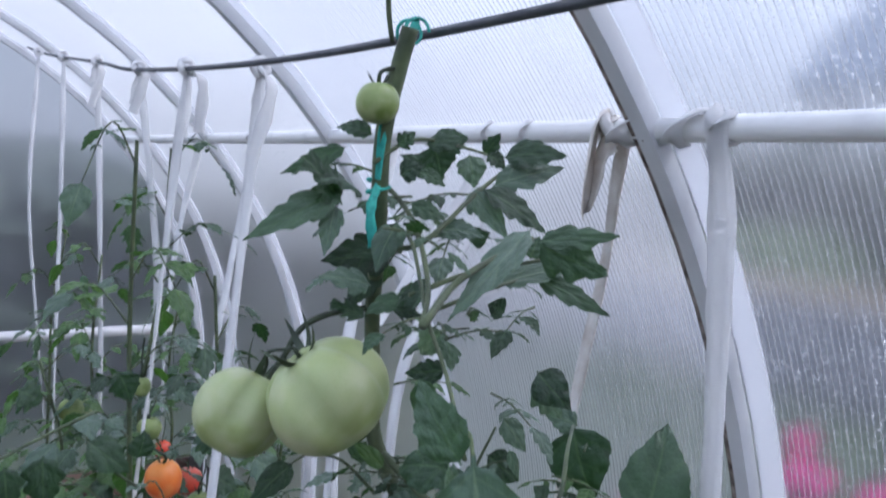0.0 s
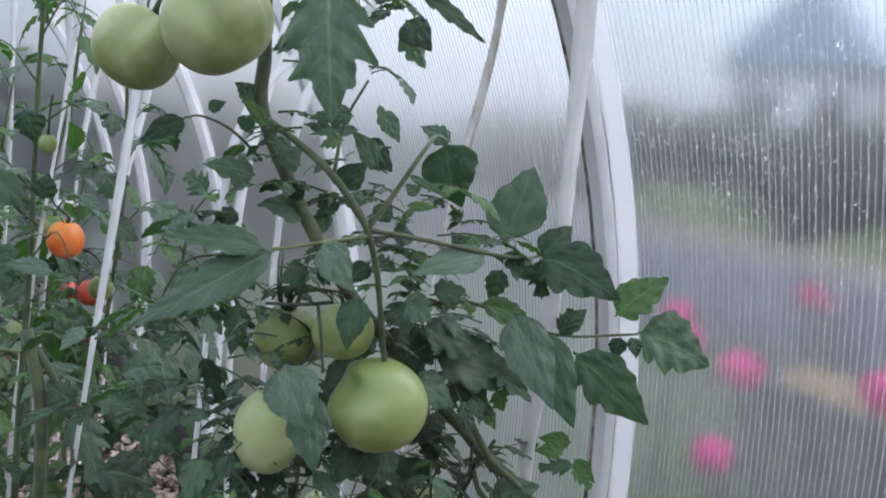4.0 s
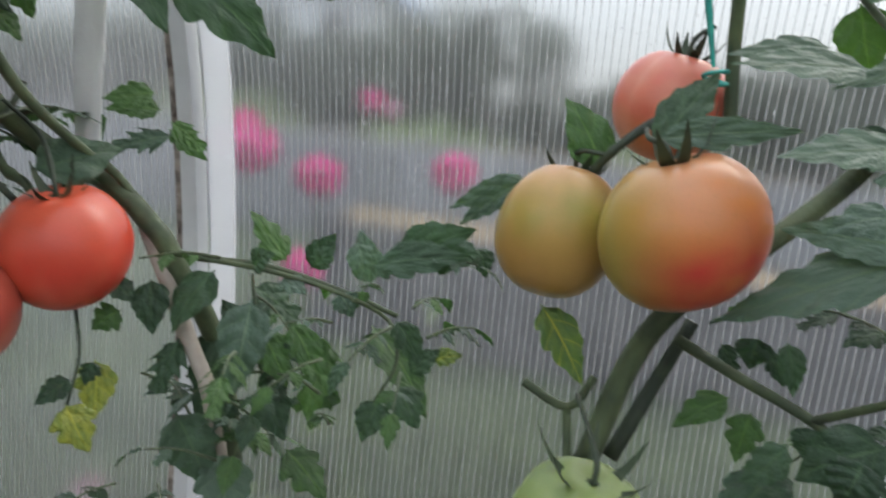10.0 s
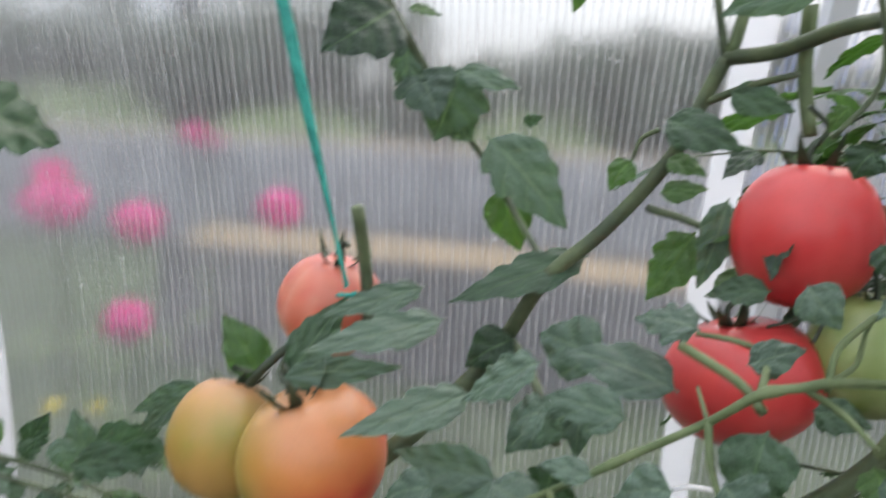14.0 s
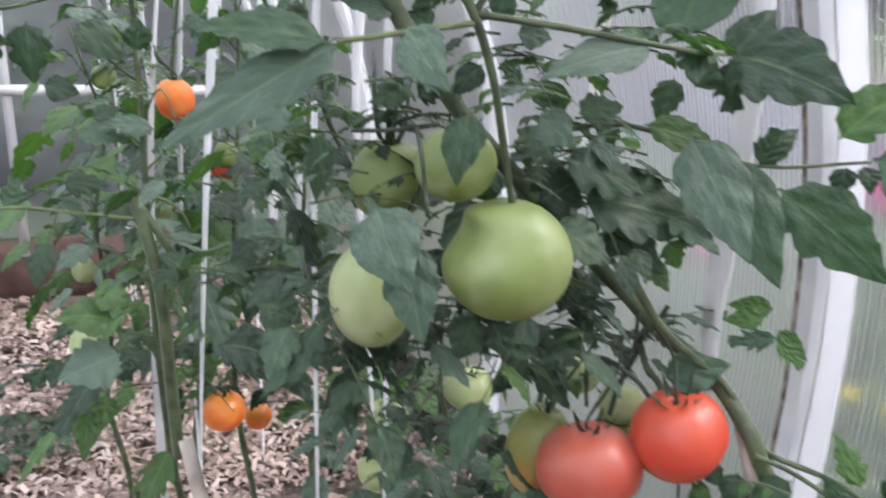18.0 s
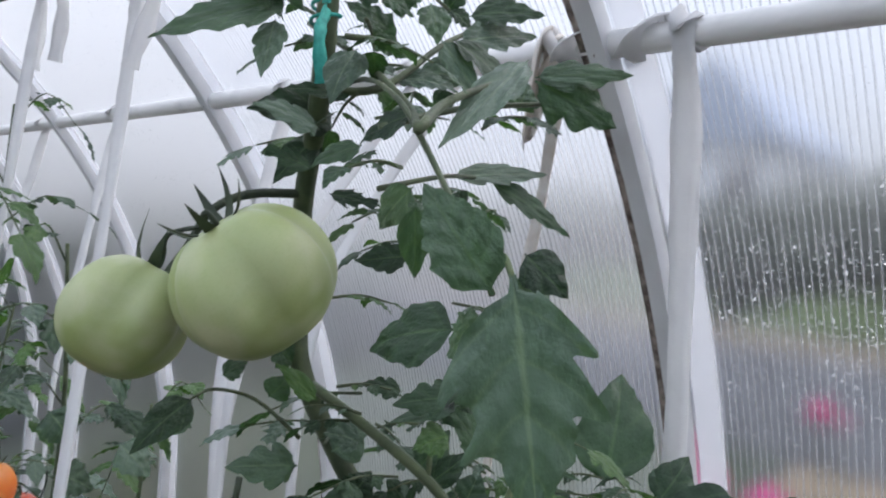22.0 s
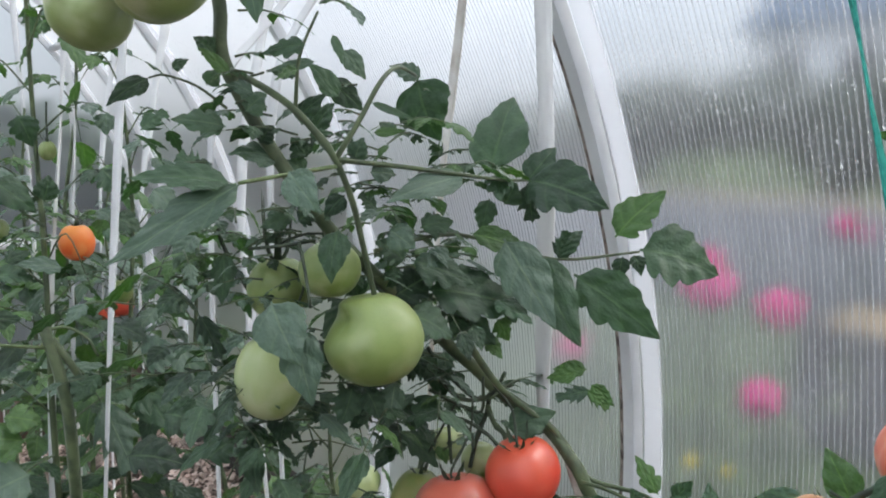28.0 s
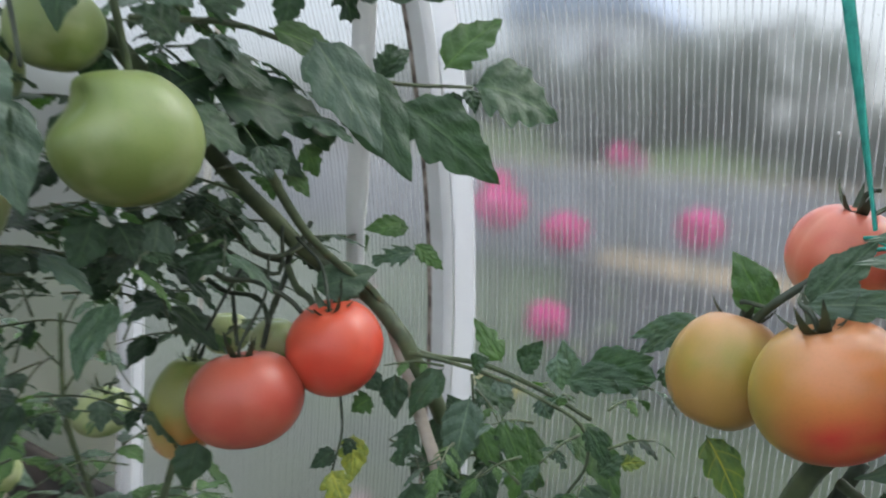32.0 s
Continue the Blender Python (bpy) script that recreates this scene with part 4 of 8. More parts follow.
def tomato_mesh(width, height, lobes, depth, seed, dent=0.075, nick=0.0):
    """A tomato on the z axis: ribbed shoulders, a sunken stalk end and a slight flat at the bottom."""
    rg = random.Random(seed)
    seg, rings = 40, 26
    ph, lean = rg.uniform(0, 6.28), rg.uniform(-0.05, 0.05)
    deep = [depth * rg.uniform(0.5, 1.25) for k in range(lobes)]
    deep[0] = depth * 1.25
    verts = []
    for i in range(rings + 1):
        v = math.pi * i / rings
        for k in range(seg):
            u = 2 * math.pi * k / seg
            s = max(0.0, math.sin(v))
            rib = 1 - deep[round(u * lobes / 6.2832) % lobes] * (0.5 + 0.5 * math.cos(lobes * u)) ** 3 * (0.3 + 0.7 * max(0, math.cos(v * 0.72)) ** 0.9) * s**0.3
            r = s**0.95 * rib * (1 + 0.03 * math.sin(u + ph) + 0.02 * math.sin(2 * u + ph * 2))
            z = math.cos(v)
            z -= dent * 2.0 * math.exp(-((s / 0.30) ** 2)) * (1 if z > 0 else -0.3)
            if nick:
                r *= 1 - nick * math.exp(-((min(u, 2 * math.pi - u) / 0.95) ** 2)) * math.exp(-(((v - 0.98) / 0.36) ** 2))
            verts.append((r * width / 2 * math.cos(u) + lean * z * width, r * width / 2 * math.sin(u), z * height / 2))
    faces = []
    for i in range(rings):
        for k in range(seg):
            j = (k + 1) % seg
            faces.append((i * seg + k, (i + 1) * seg + k, (i + 1) * seg + j, i * seg + j))
    return verts, faces


def calyx_mesh(width, seed, curl=0.6, length=0.34):
    """Six narrow sepals curling up from the stalk end."""
    rg = random.Random(seed)
    verts, faces = [], []
    for k in range(6):
        a = 2 * math.pi * k / 6 + rg.uniform(-0.25, 0.25)
        c, s = math.cos(a), math.sin(a)
        ln = width * length * rg.uniform(0.8, 1.15)
        cu = curl * rg.uniform(0.5, 1.5)
        o = len(verts)
        for i in range(6):
            q = i / 5
            rr, z = ln * q * (1 - 0.25 * cu * q), ln * (cu * q * q - 0.10 * math.sin(q * 3))
            w = min(width, 0.09) * 0.068 * (1 - q) ** 0.7 * (0.5 + min(1, q * 4) * 0.5) + 0.0002
            for e, dz in ((-1, 0), (0, -0.0012), (1, 0)):
                verts.append((c * rr - s * w * e, s * rr + c * w * e, z + dz * (1 - q) + 0.0006))
        for i in range(5):
            for j in range(2):
                b = o + i * 3 + j
                faces.append((b, b + 1, b + 4, b + 3))
    return verts, faces


def tomato(plant, at, width, height, skin, label, lobes=5, depth=0.10, seed=1, axis=(0, 0, 1), spin=0.0, stalk_to=None, calyx=True, curl=0.6, dent=0.075, nick=0.0, sepal=0.34, front=None):
    """A fruit with its calyx and its stalk, hanging on the plant."""
    ax = Vector(axis).normalized()
    turn = UP.rotation_difference(ax).to_matrix()
    if front is not None:
        f = turn.inverted() @ Vector(front)
        spin = math.atan2(f.y, f.x)
    m = Matrix.Translation(at) @ turn.to_4x4() @ Matrix.Rotation(spin, 4, "Z")
    ob = part("tomato", tomato_mesh(width, height, lobes, depth, seed, dent, nick), skin, plant, label)
    ob.matrix_basis = m
    top = height * (0.5 - dent * 0.93)
    if calyx:
        cx = part("calyx", calyx_mesh(width, seed, curl, sepal), SEPAL, ob, "dark green star of narrow sepals")
        cx.matrix_basis = Matrix.Translation((0, 0, top))
        if stalk_to is not None:
            e = m.inverted() @ Vector(stalk_to)
            s = Vector((0, 0, top - 0.004))
            part("fruit_stalk", tube([s, s + Vector((0.002, 0, 0.014)), s.lerp(e, 0.5) + Vector((0.010 * math.sin(seed), 0.010 * math.cos(seed), 0.008)), e], 0.0018, 0.0015, 7, 5, knots=((0.45, 0.5),)), STEM_DARK, ob)
    return ob


# the tall plant in the middle, its top tied to the wire
main = thing("tomato_plant", "tall tomato plant with green and red fruit, tied to wire", "tomato plant", "tomato plants", at=(0, 0, 0))
tomato(main, (0.246, 0.666, 1.537), 0.083, 0.078, PALE_TOMATO, "pale green tomato, half grown", 5, 0.19, 3, (0.55, 0.1, 0.85), 0.0, (0.275, 0.63, 1.60), True, 0.75, sepal=0.42, front=(-0.4, -0.9, 0.4))
tomato(main, (0.292, 0.589, 1.569), 0.107, 0.093, PALE_TOMATO, "large pale green ribbed tomato", 5, 0.20, 8, (-0.55, 0.25, 0.78), 0.0, (0.275, 0.63, 1.60), True, 0.75, sepal=0.38, dent=0.07, front=(-0.45, -0.85, -0.1))
tomato(main, (0.486, 0.518, 1.201), 0.110, 0.104, GREEN_TOMATO, "large green tomato with a notched shoulder", 4, 0.07, 5, (-0.1, 0.12, 1), 0.0, None, False, dent=0.05, nick=0.44, front=(-0.96, 0.12, 0))
tomato(main, (0.43, 0.635, 1.245), 0.076, 0.074, GREEN_TOMATO, "green tomato under a spiky calyx", 5, 0.08, 12, (0, 0, 1), 0.2, (0.45, 0.60, 1.31), True, 1.7, sepal=0.5)
tomato(main, (0.453, 0.553, 1.275), 0.068, 0.062, GREEN_TOMATO, "green tomato half hidden by a leaf", 4, 0.08, 14, (0.1, 0, 1), 0.2, (0.45, 0.60, 1.31))
tomato(main, (0.396, 0.584, 1.156), 0.076, 0.096, PALE_TOMATO, "pale green tomato behind a drooping leaf", 4, 0.08, 15, (0.1, 0, 1), 0.5, (0.44, 0.585, 1.27))
tomato(main, (0.673, 0.471, 1.016), 0.093, 0.090, RED_TOMATO, "ripe red tomato", 4, 0.06, 21, (-0.3, 0.0, 1), 0.3, (0.665, 0.52, 1.115))
tomato(main, (0.604, 0.513, 0.972), 0.106, 0.090, PINK_TOMATO, "ripe pinkish red tomato", 5, 0.05, 22, (0.0, 0.2, 1), 1.3, (0.64, 0.53, 1.10))
tomato(main, (0.605, 0.60, 0.94), 0.070, 0.105, HALF_TOMATO, "half ripe green tomato with an orange tip", 4, 0.05, 23, (0.15, 0, 1), 0.2, (0.64, 0.56, 1.09))
tomato(main, (0.675, 0.555, 1.005), 0.048, 0.044, PALE_TOMATO, "small pale green tomato", 5, 0.06, 24, (0, 0, 1), 0.2, None, False)
tomato(main, (0.70, 0.66, 0.985), 0.055, 0.046, PALE_TOMATO, "small pale green tomato", 5, 0.06, 25, (0, 0, 1), 0.2, None, False)
tomato(main, (0.662, 0.545, 0.962), 0.066, 0.060, HALF_TOMATO, "half ripe tomato behind the red ones", 5, 0.06, 26, (0, 0, 1), 0.2, None, False)
tomato(main, (0.313, 0.573, 1.811), 0.035, 0.035, GREEN_TOMATO, "small round green tomato near the top", 5, 0.03, 27, (0.0, 0.0, 1), 0.2, (0.333, 0.575, 1.845))
stalk(main, [(0.80, 0.36, 0.05), (0.80, 0.37, 0.5), (0.765, 0.385, 0.88), (0.728, 0.419, 1.005), (0.722, 0.439, 1.034), (0.719, 0.465, 1.056), (0.717, 0.498, 1.071), (0.707, 0.521, 1.083), (0.680, 0.533, 1.105), (0.659, 0.545, 1.130), (0.625, 0.556, 1.162), (0.580, 0.560, 1.205), (0.450, 0.575, 1.333), (0.380, 0.643, 1.482), (0.376, 0.658, 1.555), (0.365, 0.650, 1.62), (0.338, 0.602, 1.70), (0.328, 0.587, 1.783), (0.332, 0.576, 1.839), (0.335, 0.566, 1.873)], 0.0088, 0.0072, STEM, "main_stem", 9, 8)

# the plant beside it, with the ripening pair
right_plant = thing("tomato_plant", "leaning tomato plant with ripening orange fruit, tied with green twine", "tomato plant", "tomato plants", at=(0, 0, 0))
tomato(right_plant, (0.699, 0.127, 1.071), 0.079, 0.085, TURNING_TOMATO, "ripening yellow-green tomato", 4, 0.06, 31, (0.35, -0.1, 1), 0.3, (0.691, 0.104, 1.122))
tomato(right_plant, (0.659, 0.056, 1.085), 0.093, 0.088, ORANGE_TOMATO, "large ripening orange tomato", 4, 0.03, 32, (-0.15, 0.3, 1), 0.9, (0.697, 0.083, 1.140), front=(-0.1, 0.95, 0))
tomato(right_plant, (0.748, 0.070, 1.157), 0.078, 0.074, BLUSH_TOMATO, "blushing tomato beside a cut stem", 6, 0.09, 33, (-0.1, -0.2, 1), 0.2, (0.722, 0.052, 1.205), True, 0.5)

# the plant further along, with the rose-red fruit
rose_plant = thing("tomato_plant", "bushy tomato plant with rose-red fruit", "tomato plant", "tomato plants", at=(0, 0, 0))
tomato(rose_plant, (0.674, -0.221, 1.238), 0.080, 0.087, ROSE_TOMATO, "ripe rose-red tomato", 4, 0.04, 41, (0.1, 0, 1), 0.3, (0.676, -0.215, 1.31))
tomato(rose_plant, (0.673, -0.195, 1.150), 0.095, 0.078, ROSE_TOMATO, "ripe rose-red tomato under leaves", 4, 0.05, 42, (0.1, 0.2, 1), 0.3, (0.68, -0.21, 1.225))
tomato(rose_plant, (0.654, -0.256, 1.177), 0.062, 0.072, GREEN_TOMATO, "green tomato beside the ripe ones", 4, 0.05, 43, (0, 0, 1), 0.3, (0.665, -0.235, 1.25))


# the row of plants towards the end wall, each hung on a cloth strip from the wire
def back_plant(x, y, top, seed, fruits, label, lean=(0.0, 0.0)):
    rg = random.Random(seed)
    pl = thing("tomato_plant", label, "tomato plant", "tomato plants", at=(0, 0, 0))
    pts = []
    for k in range(7):
        s = k / 6
        pts.append((x + lean[0] * (1 - s) + rg.uniform(-0.03, 0.03), y + lean[1] * (1 - s) + rg.uniform(-0.03, 0.03), 0.04 + (top - 0.04) * s))
    stalk(pl, pts, 0.008, 0.003, STEM, "main_stem", 7, 5)
    line = smooth_line(pts, 8)
    n = len(line)
    a = rg.uniform(0, 6.3)
    for k in range(25):
        s = 0.42 + 0.56 * k / 24
        p = line[min(n - 1, int(s * (n - 1)))]
        if s > 0.72 and k % 2:
            continue
        a += 2.4 + rg.uniform(-0.4, 0.4)
        ln = rg.uniform(0.12, 0.22) * (1 - 0.45 * max(0, s - 0.6) / 0.4)
        d = Vector((math.cos(a), math.sin(a) * 0.9, 0))
        up = 0.06 if s > 0.5 else 0.0
        spray(pl, [p, p + d * ln * 0.5 + Vector((0, 0, up)), p + d * ln + Vector((0, 0, up - rg.uniform(0.02, 0.09)))], rg.uniform(0.068, 0.10) * (1.2 - 1.0 * max(0, s - 0.4)), rg, rg.choice("dpff"), rg.choice((2, 3)), 0.0018)
    for fx, fy, fz, w, h, skin, lab in fruits:
        tomato(pl, (fx, fy, fz), w, h, skin, lab, 4, 0.06, rg.randrange(99), (0, 0, 1), rg.uniform(0, 6), (x + 0.3 * (fx - x), y + 0.3 * (fy - y), fz + 0.08))
    return pl


BACK_LABEL = "leafy tomato plant tied to a white cloth strip"
back_plant(0.30, 1.24, 1.78, 101, [(0.338, 1.246, 1.238, 0.058, 0.066, BRIGHT_TOMATO, "orange tomato"), (0.30, 1.25, 1.395, 0.028, 0.034, GREEN_TOMATO, "small oval green tomato"), (0.40, 1.28, 0.66, 0.08, 0.075, BRIGHT_TOMATO, "orange tomato low on the plant"), (0.18, 1.22, 0.86, 0.05, 0.06, PALE_TOMATO, "pale green tomato")], BACK_LABEL)
back_plant(0.42, 1.66, 1.78, 102, [(0.511, 1.697, 1.031, 0.066, 0.062, RED_TOMATO, "red tomato among leaves"), (0.40, 1.6, 1.2, 0.05, 0.05, GREEN_TOMATO, "green tomato"), (0.36, 1.68, 0.95, 0.05, 0.05, PALE_TOMATO, "pale green tomato")], BACK_LABEL)
back_plant(0.24, 1.78, 1.32, 103, [(0.20, 1.75, 0.80, 0.05, 0.06, PALE_TOMATO, "pale green tomato"), (0.27, 1.72, 1.22, 0.05, 0.05, GREEN_TOMATO, "green tomato")], BACK_LABEL)
back_plant(0.60, 1.34, 1.30, 104, [(0.66, 1.12, 0.68, 0.075, 0.065, PALE_TOMATO, "pale green tomato"), (0.515, 1.5, 0.5, 0.06, 0.06, BRIGHT_TOMATO, "orange tomato low on the plant")], BACK_LABEL)
back_plant(0.40, 2.12, 1.5, 105, [(0.36, 2.1, 1.1, 0.055, 0.055, PALE_TOMATO, "pale green tomato")], BACK_LABEL)
back_plant(0.62, 2.3, 1.35, 107, [(0.6, 2.25, 0.9, 0.055, 0.055, RED_TOMATO, "red tomato among leaves")], BACK_LABEL)
back_plant(0.38, 2.75, 1.5, 108, [], BACK_LABEL)
back_plant(0.70, 0.95, 0.95, 109, [(0.674, 0.906, 0.46, 0.085, 0.10, GREEN_TOMATO, "large green tomato near the ground"), (0.735, 0.93, 0.46, 0.085, 0.10, GREEN_TOMATO, "large green tomato near the ground"), (0.62, 1.06, 0.61, 0.07, 0.065, PALE_TOMATO, "pale green tomato")], "low tomato plant by the wall with green fruit")
back_plant(0.46, 1.40, 1.55, 111, [(0.48, 1.36, 0.9, 0.05, 0.055, PALE_TOMATO, "pale green tomato"), (0.44, 1.38, 1.12, 0.045, 0.05, GREEN_TOMATO, "green tomato")], BACK_LABEL)


# foliage of the tall plant: crown under the wire
stalk(main, [(0.306, 0.557, 1.921), (0.313, 0.565, 1.884), (0.320, 0.568, 1.859)], 0.0025, 0.0020, STEM, "leaf_stalk")
blade(main, (0.346, 0.529, 1.923), (0.376, 0.515, 1.900), 0.014, (-0.69, -0.68, 0.24), "d", 0)
blade(main, (0.299, 0.594, 1.775), (0.252, 0.618, 1.749), 0.018, (-0.40, -0.86, 0.32), "d", 0)
blade(main, (0.316, 0.583, 1.786), (0.294, 0.606, 1.791), 0.020, (-0.22, -0.82, 0.53), "d", 1)
blade(main, (0.289, 0.578, 1.728), (0.250, 0.575, 1.764), 0.043, (-0.12, -0.74, 0.66), "d", 3)
blade(main, (0.290, 0.577, 1.741), (0.210, 0.581, 1.698), 0.031, (-0.51, -0.70, 0.50), "d", 0)
blade(main, (0.285, 0.580, 1.728), (0.269, 0.564, 1.688), 0.021, (-0.63, -0.56, 0.54), "p", 0)
blade(main, (0.337, 0.572, 1.755), (0.353, 0.560, 1.765), 0.024, (-0.32, -0.79, 0.53), "d", 5)
blade(main, (0.369, 0.585, 1.782), (0.398, 0.562, 1.790), 0.023, (-0.67, -0.48, 0.57), "d", 2)
blade(main, (0.374, 0.581, 1.783), (0.382, 0.577, 1.755), 0.035, (-0.50, -0.56, 0.67), "d", 0)
blade(main, (0.418, 0.587, 1.778), (0.424, 0.583, 1.748), 0.030, (-0.37, -0.70, 0.61), "p", 5)
blade(main, (0.442, 0.592, 1.780), (0.457, 0.581, 1.767), 0.019, (-0.58, -0.42, 0.69), "d", 0)
blade(main, (0.436, 0.573, 1.751), (0.510, 0.559, 1.773), 0.031, (-0.75, -0.57, 0.33), "p", 0)
blade(main, (0.418, 0.563, 1.748), (0.475, 0.539, 1.712), 0.031, (-0.48, -0.49, 0.73), "d", 0)
blade(main, (0.412, 0.567, 1.747), (0.437, 0.546, 1.705), 0.024, (-0.62, -0.50, 0.61), "p", 5)
blade(main, (0.350, 0.563, 1.759), (0.369, 0.550, 1.748), 0.016, (-0.42, -0.61, 0.67), "d", 0)
blade(main, (0.346, 0.566, 1.732), (0.371, 0.549, 1.720), 0.020, (-0.25, -0.88, 0.40), "d", 5)
blade(main, (0.340, 0.569, 1.694), (0.290, 0.575, 1.687), 0.015, (-0.28, -0.73, 0.63), "d", 5)
blade(main, (0.374, 0.571, 1.710), (0.410, 0.543, 1.707), 0.026, (-0.31, -0.65, 0.69), "p", 1)
blade(main, (0.310, 0.561, 1.665), (0.265, 0.564, 1.673), 0.027, (-0.45, -0.62, 0.65), "p", 2)
blade(main, (0.307, 0.559, 1.640), (0.281, 0.575, 1.649), 0.020, (-0.51, -0.61, 0.60), "d", 3)
blade(main, (0.423, 0.476, 1.696), (0.469, 0.456, 1.690), 0.019, (-0.78, -0.39, 0.50), "d", 0)
blade(main, (0.533, 0.617, 1.660), (0.631, 0.594, 1.618), 0.029, (-0.61, -0.53, 0.59), "d", 0)
blade(main, (0.425, 0.502, 1.694), (0.430, 0.498, 1.713), 0.025, (-0.34, -0.76, 0.56), "p", 0)
blade(main, (0.334, 0.572, 1.778), (0.345, 0.564, 1.791), 0.018, (-0.54, -0.68, 0.50), "d", 2)
blade(main, (0.384, 0.586, 1.784), (0.395, 0.577, 1.798), 0.019, (-0.67, -0.56, 0.48), "d", 0)
blade(main, (0.328, 0.554, 1.718), (0.304, 0.543, 1.678), 0.027, (-0.53, -0.55, 0.65), "p", 4)
blade(main, (0.464, 0.575, 1.761), (0.501, 0.568, 1.770), 0.021, (-0.37, -0.83, 0.41), "d", 0)
blade(main, (0.473, 0.585, 1.631), (0.461, 0.597, 1.638), 0.025, (-0.75, -0.42, 0.52), "d", 1)
stalk(main, [(0.323, 0.579, 1.693), (0.355, 0.559, 1.700), (0.412, 0.567, 1.742), (0.456, 0.582, 1.766)], 0.0030, 0.0018, STEM, "leaf_stalk")
stalk(main, [(0.318, 0.583, 1.763), (0.353, 0.583, 1.785), (0.392, 0.580, 1.785), (0.442, 0.592, 1.780)], 0.0022, 0.0013, STEM, "leaf_stalk")
stalk(main, [(0.315, 0.510, 1.665), (0.365, 0.500, 1.684), (0.422, 0.477, 1.697)], 0.0026, 0.0016, STEM, "leaf_stalk")
stalk(main, [(0.373, 0.575, 1.636), (0.448, 0.584, 1.654), (0.533, 0.617, 1.662)], 0.0024, 0.0014, STEM, "leaf_stalk")

# shoot that comes forward from the stem, with the largest leaf
stalk(main, [(0.360, 0.639, 1.701), (0.348, 0.570, 1.705), (0.315, 0.498, 1.681), (0.299, 0.461, 1.658), (0.300, 0.435, 1.625), (0.289, 0.394, 1.583)], 0.0018, 0.0016, STEM, "leaf_stalk")
stalk(main, [(0.358, 0.652, 1.756), (0.359, 0.584, 1.720), (0.320, 0.494, 1.678), (0.286, 0.447, 1.656)], 0.0026, 0.0020, STEM, "leaf_stalk")
stalk(main, [(0.286, 0.447, 1.656), (0.337, 0.476, 1.683), (0.407, 0.481, 1.713)], 0.0030, 0.0024, STEM, "leaf_stalk")
stalk(main, [(0.292, 0.400, 1.600), (0.287, 0.388, 1.600), (0.283, 0.379, 1.592)], 0.0019, 0.0014, STEM_PALE, "leaf_stalk")
blade(main, (0.283, 0.379, 1.593), (0.2905, 0.361, 1.492), 0.068, (-0.66, -0.72, 0.20), "p", 8)
blade(main, (0.360, 0.616, 1.686), (0.291, 0.615, 1.678), 0.042, (-0.28, -0.85, 0.44), "d", 0)
blade(main, (0.354, 0.623, 1.671), (0.321, 0.624, 1.633), 0.025, (-0.50, -0.66, 0.56), "d", 5)
blade(main, (0.329, 0.542, 1.658), (0.306, 0.561, 1.641), 0.021, (-0.69, -0.40, 0.60), "d", 4)
blade(main, (0.281, 0.387, 1.584), (0.270, 0.423, 1.629), 0.034, (-0.77, -0.52, 0.36), "d", 1)
blade(main, (0.303, 0.427, 1.563), (0.299, 0.483, 1.543), 0.039, (-0.64, -0.52, 0.56), "d", 4)
blade(main, (0.435, 0.493, 1.601), (0.452, 0.467, 1.574), 0.034, (-0.63, -0.66, 0.41), "d", 4)
blade(main, (0.433, 0.495, 1.590), (0.462, 0.486, 1.559), 0.026, (-0.69, -0.41, 0.60), "p", 2)
blade(main, (0.471, 0.603, 1.655), (0.615, 0.615, 1.676), 0.025, (-0.84, -0.47, 0.25), "p", 0)
blade(main, (0.410, 0.478, 1.711), (0.460, 0.438, 1.720), 0.023, (-0.83, -0.44, 0.33), "d", 2)
blade(main, (0.410, 0.478, 1.709), (0.461, 0.448, 1.687), 0.038, (-0.90, -0.34, 0.27), "d", 2)
blade(main, (0.405, 0.480, 1.721), (0.322, 0.469, 1.653), 0.028, (-0.72, -0.53, 0.45), "p", 0)
blade(main, (0.445, 0.599, 1.779), (0.450, 0.584, 1.800), 0.019, (-0.75, -0.63, 0.19), "d", 2)
blade(main, (0.457, 0.586, 1.778), (0.495, 0.541, 1.783), 0.033, (-0.76, -0.37, 0.54), "d", 0)
blade(main, (0.411, 0.638, 1.754), (0.415, 0.627, 1.776), 0.027, (-0.82, -0.55, 0.19), "d", 4)
blade(main, (0.418, 0.622, 1.784), (0.430, 0.607, 1.795), 0.028, (-0.51, -0.74, 0.44), "d", 0)
blade(main, (0.439, 0.620, 1.733), (0.472, 0.587, 1.732), 0.032, (-0.53, -0.70, 0.49), "p", 0)
blade(main, (0.418, 0.577, 1.702), (0.430, 0.563, 1.710), 0.021, (-0.46, -0.84, 0.30), "d", 4)
blade(main, (0.323, 0.492, 1.673), (0.316, 0.528, 1.655), 0.028, (-0.43, -0.62, 0.66), "d", 4)
blade(main, (0.348, 0.514, 1.635), (0.355, 0.549, 1.608), 0.025, (-0.58, -0.73, 0.36), "p", 4)
blade(main, (0.376, 0.635, 1.632), (0.393, 0.595, 1.625), 0.019, (-0.39, -0.81, 0.44), "d", 3)
blade(main, (0.383, 0.550, 1.592), (0.356, 0.573, 1.586), 0.023, (-0.70, -0.63, 0.34), "d", 0)
blade(main, (0.404, 0.510, 1.503), (0.372, 0.541, 1.495), 0.028, (-0.53, -0.61, 0.59), "d", 2)
blade(main, (0.396, 0.510, 1.479), (0.378, 0.525, 1.469), 0.032, (-0.44, -0.34, 0.83), "f", 0)
blade(main, (0.404, 0.616, 1.758), (0.374, 0.634, 1.774), 0.025, (-0.68, -0.53, 0.51), "d", 0)
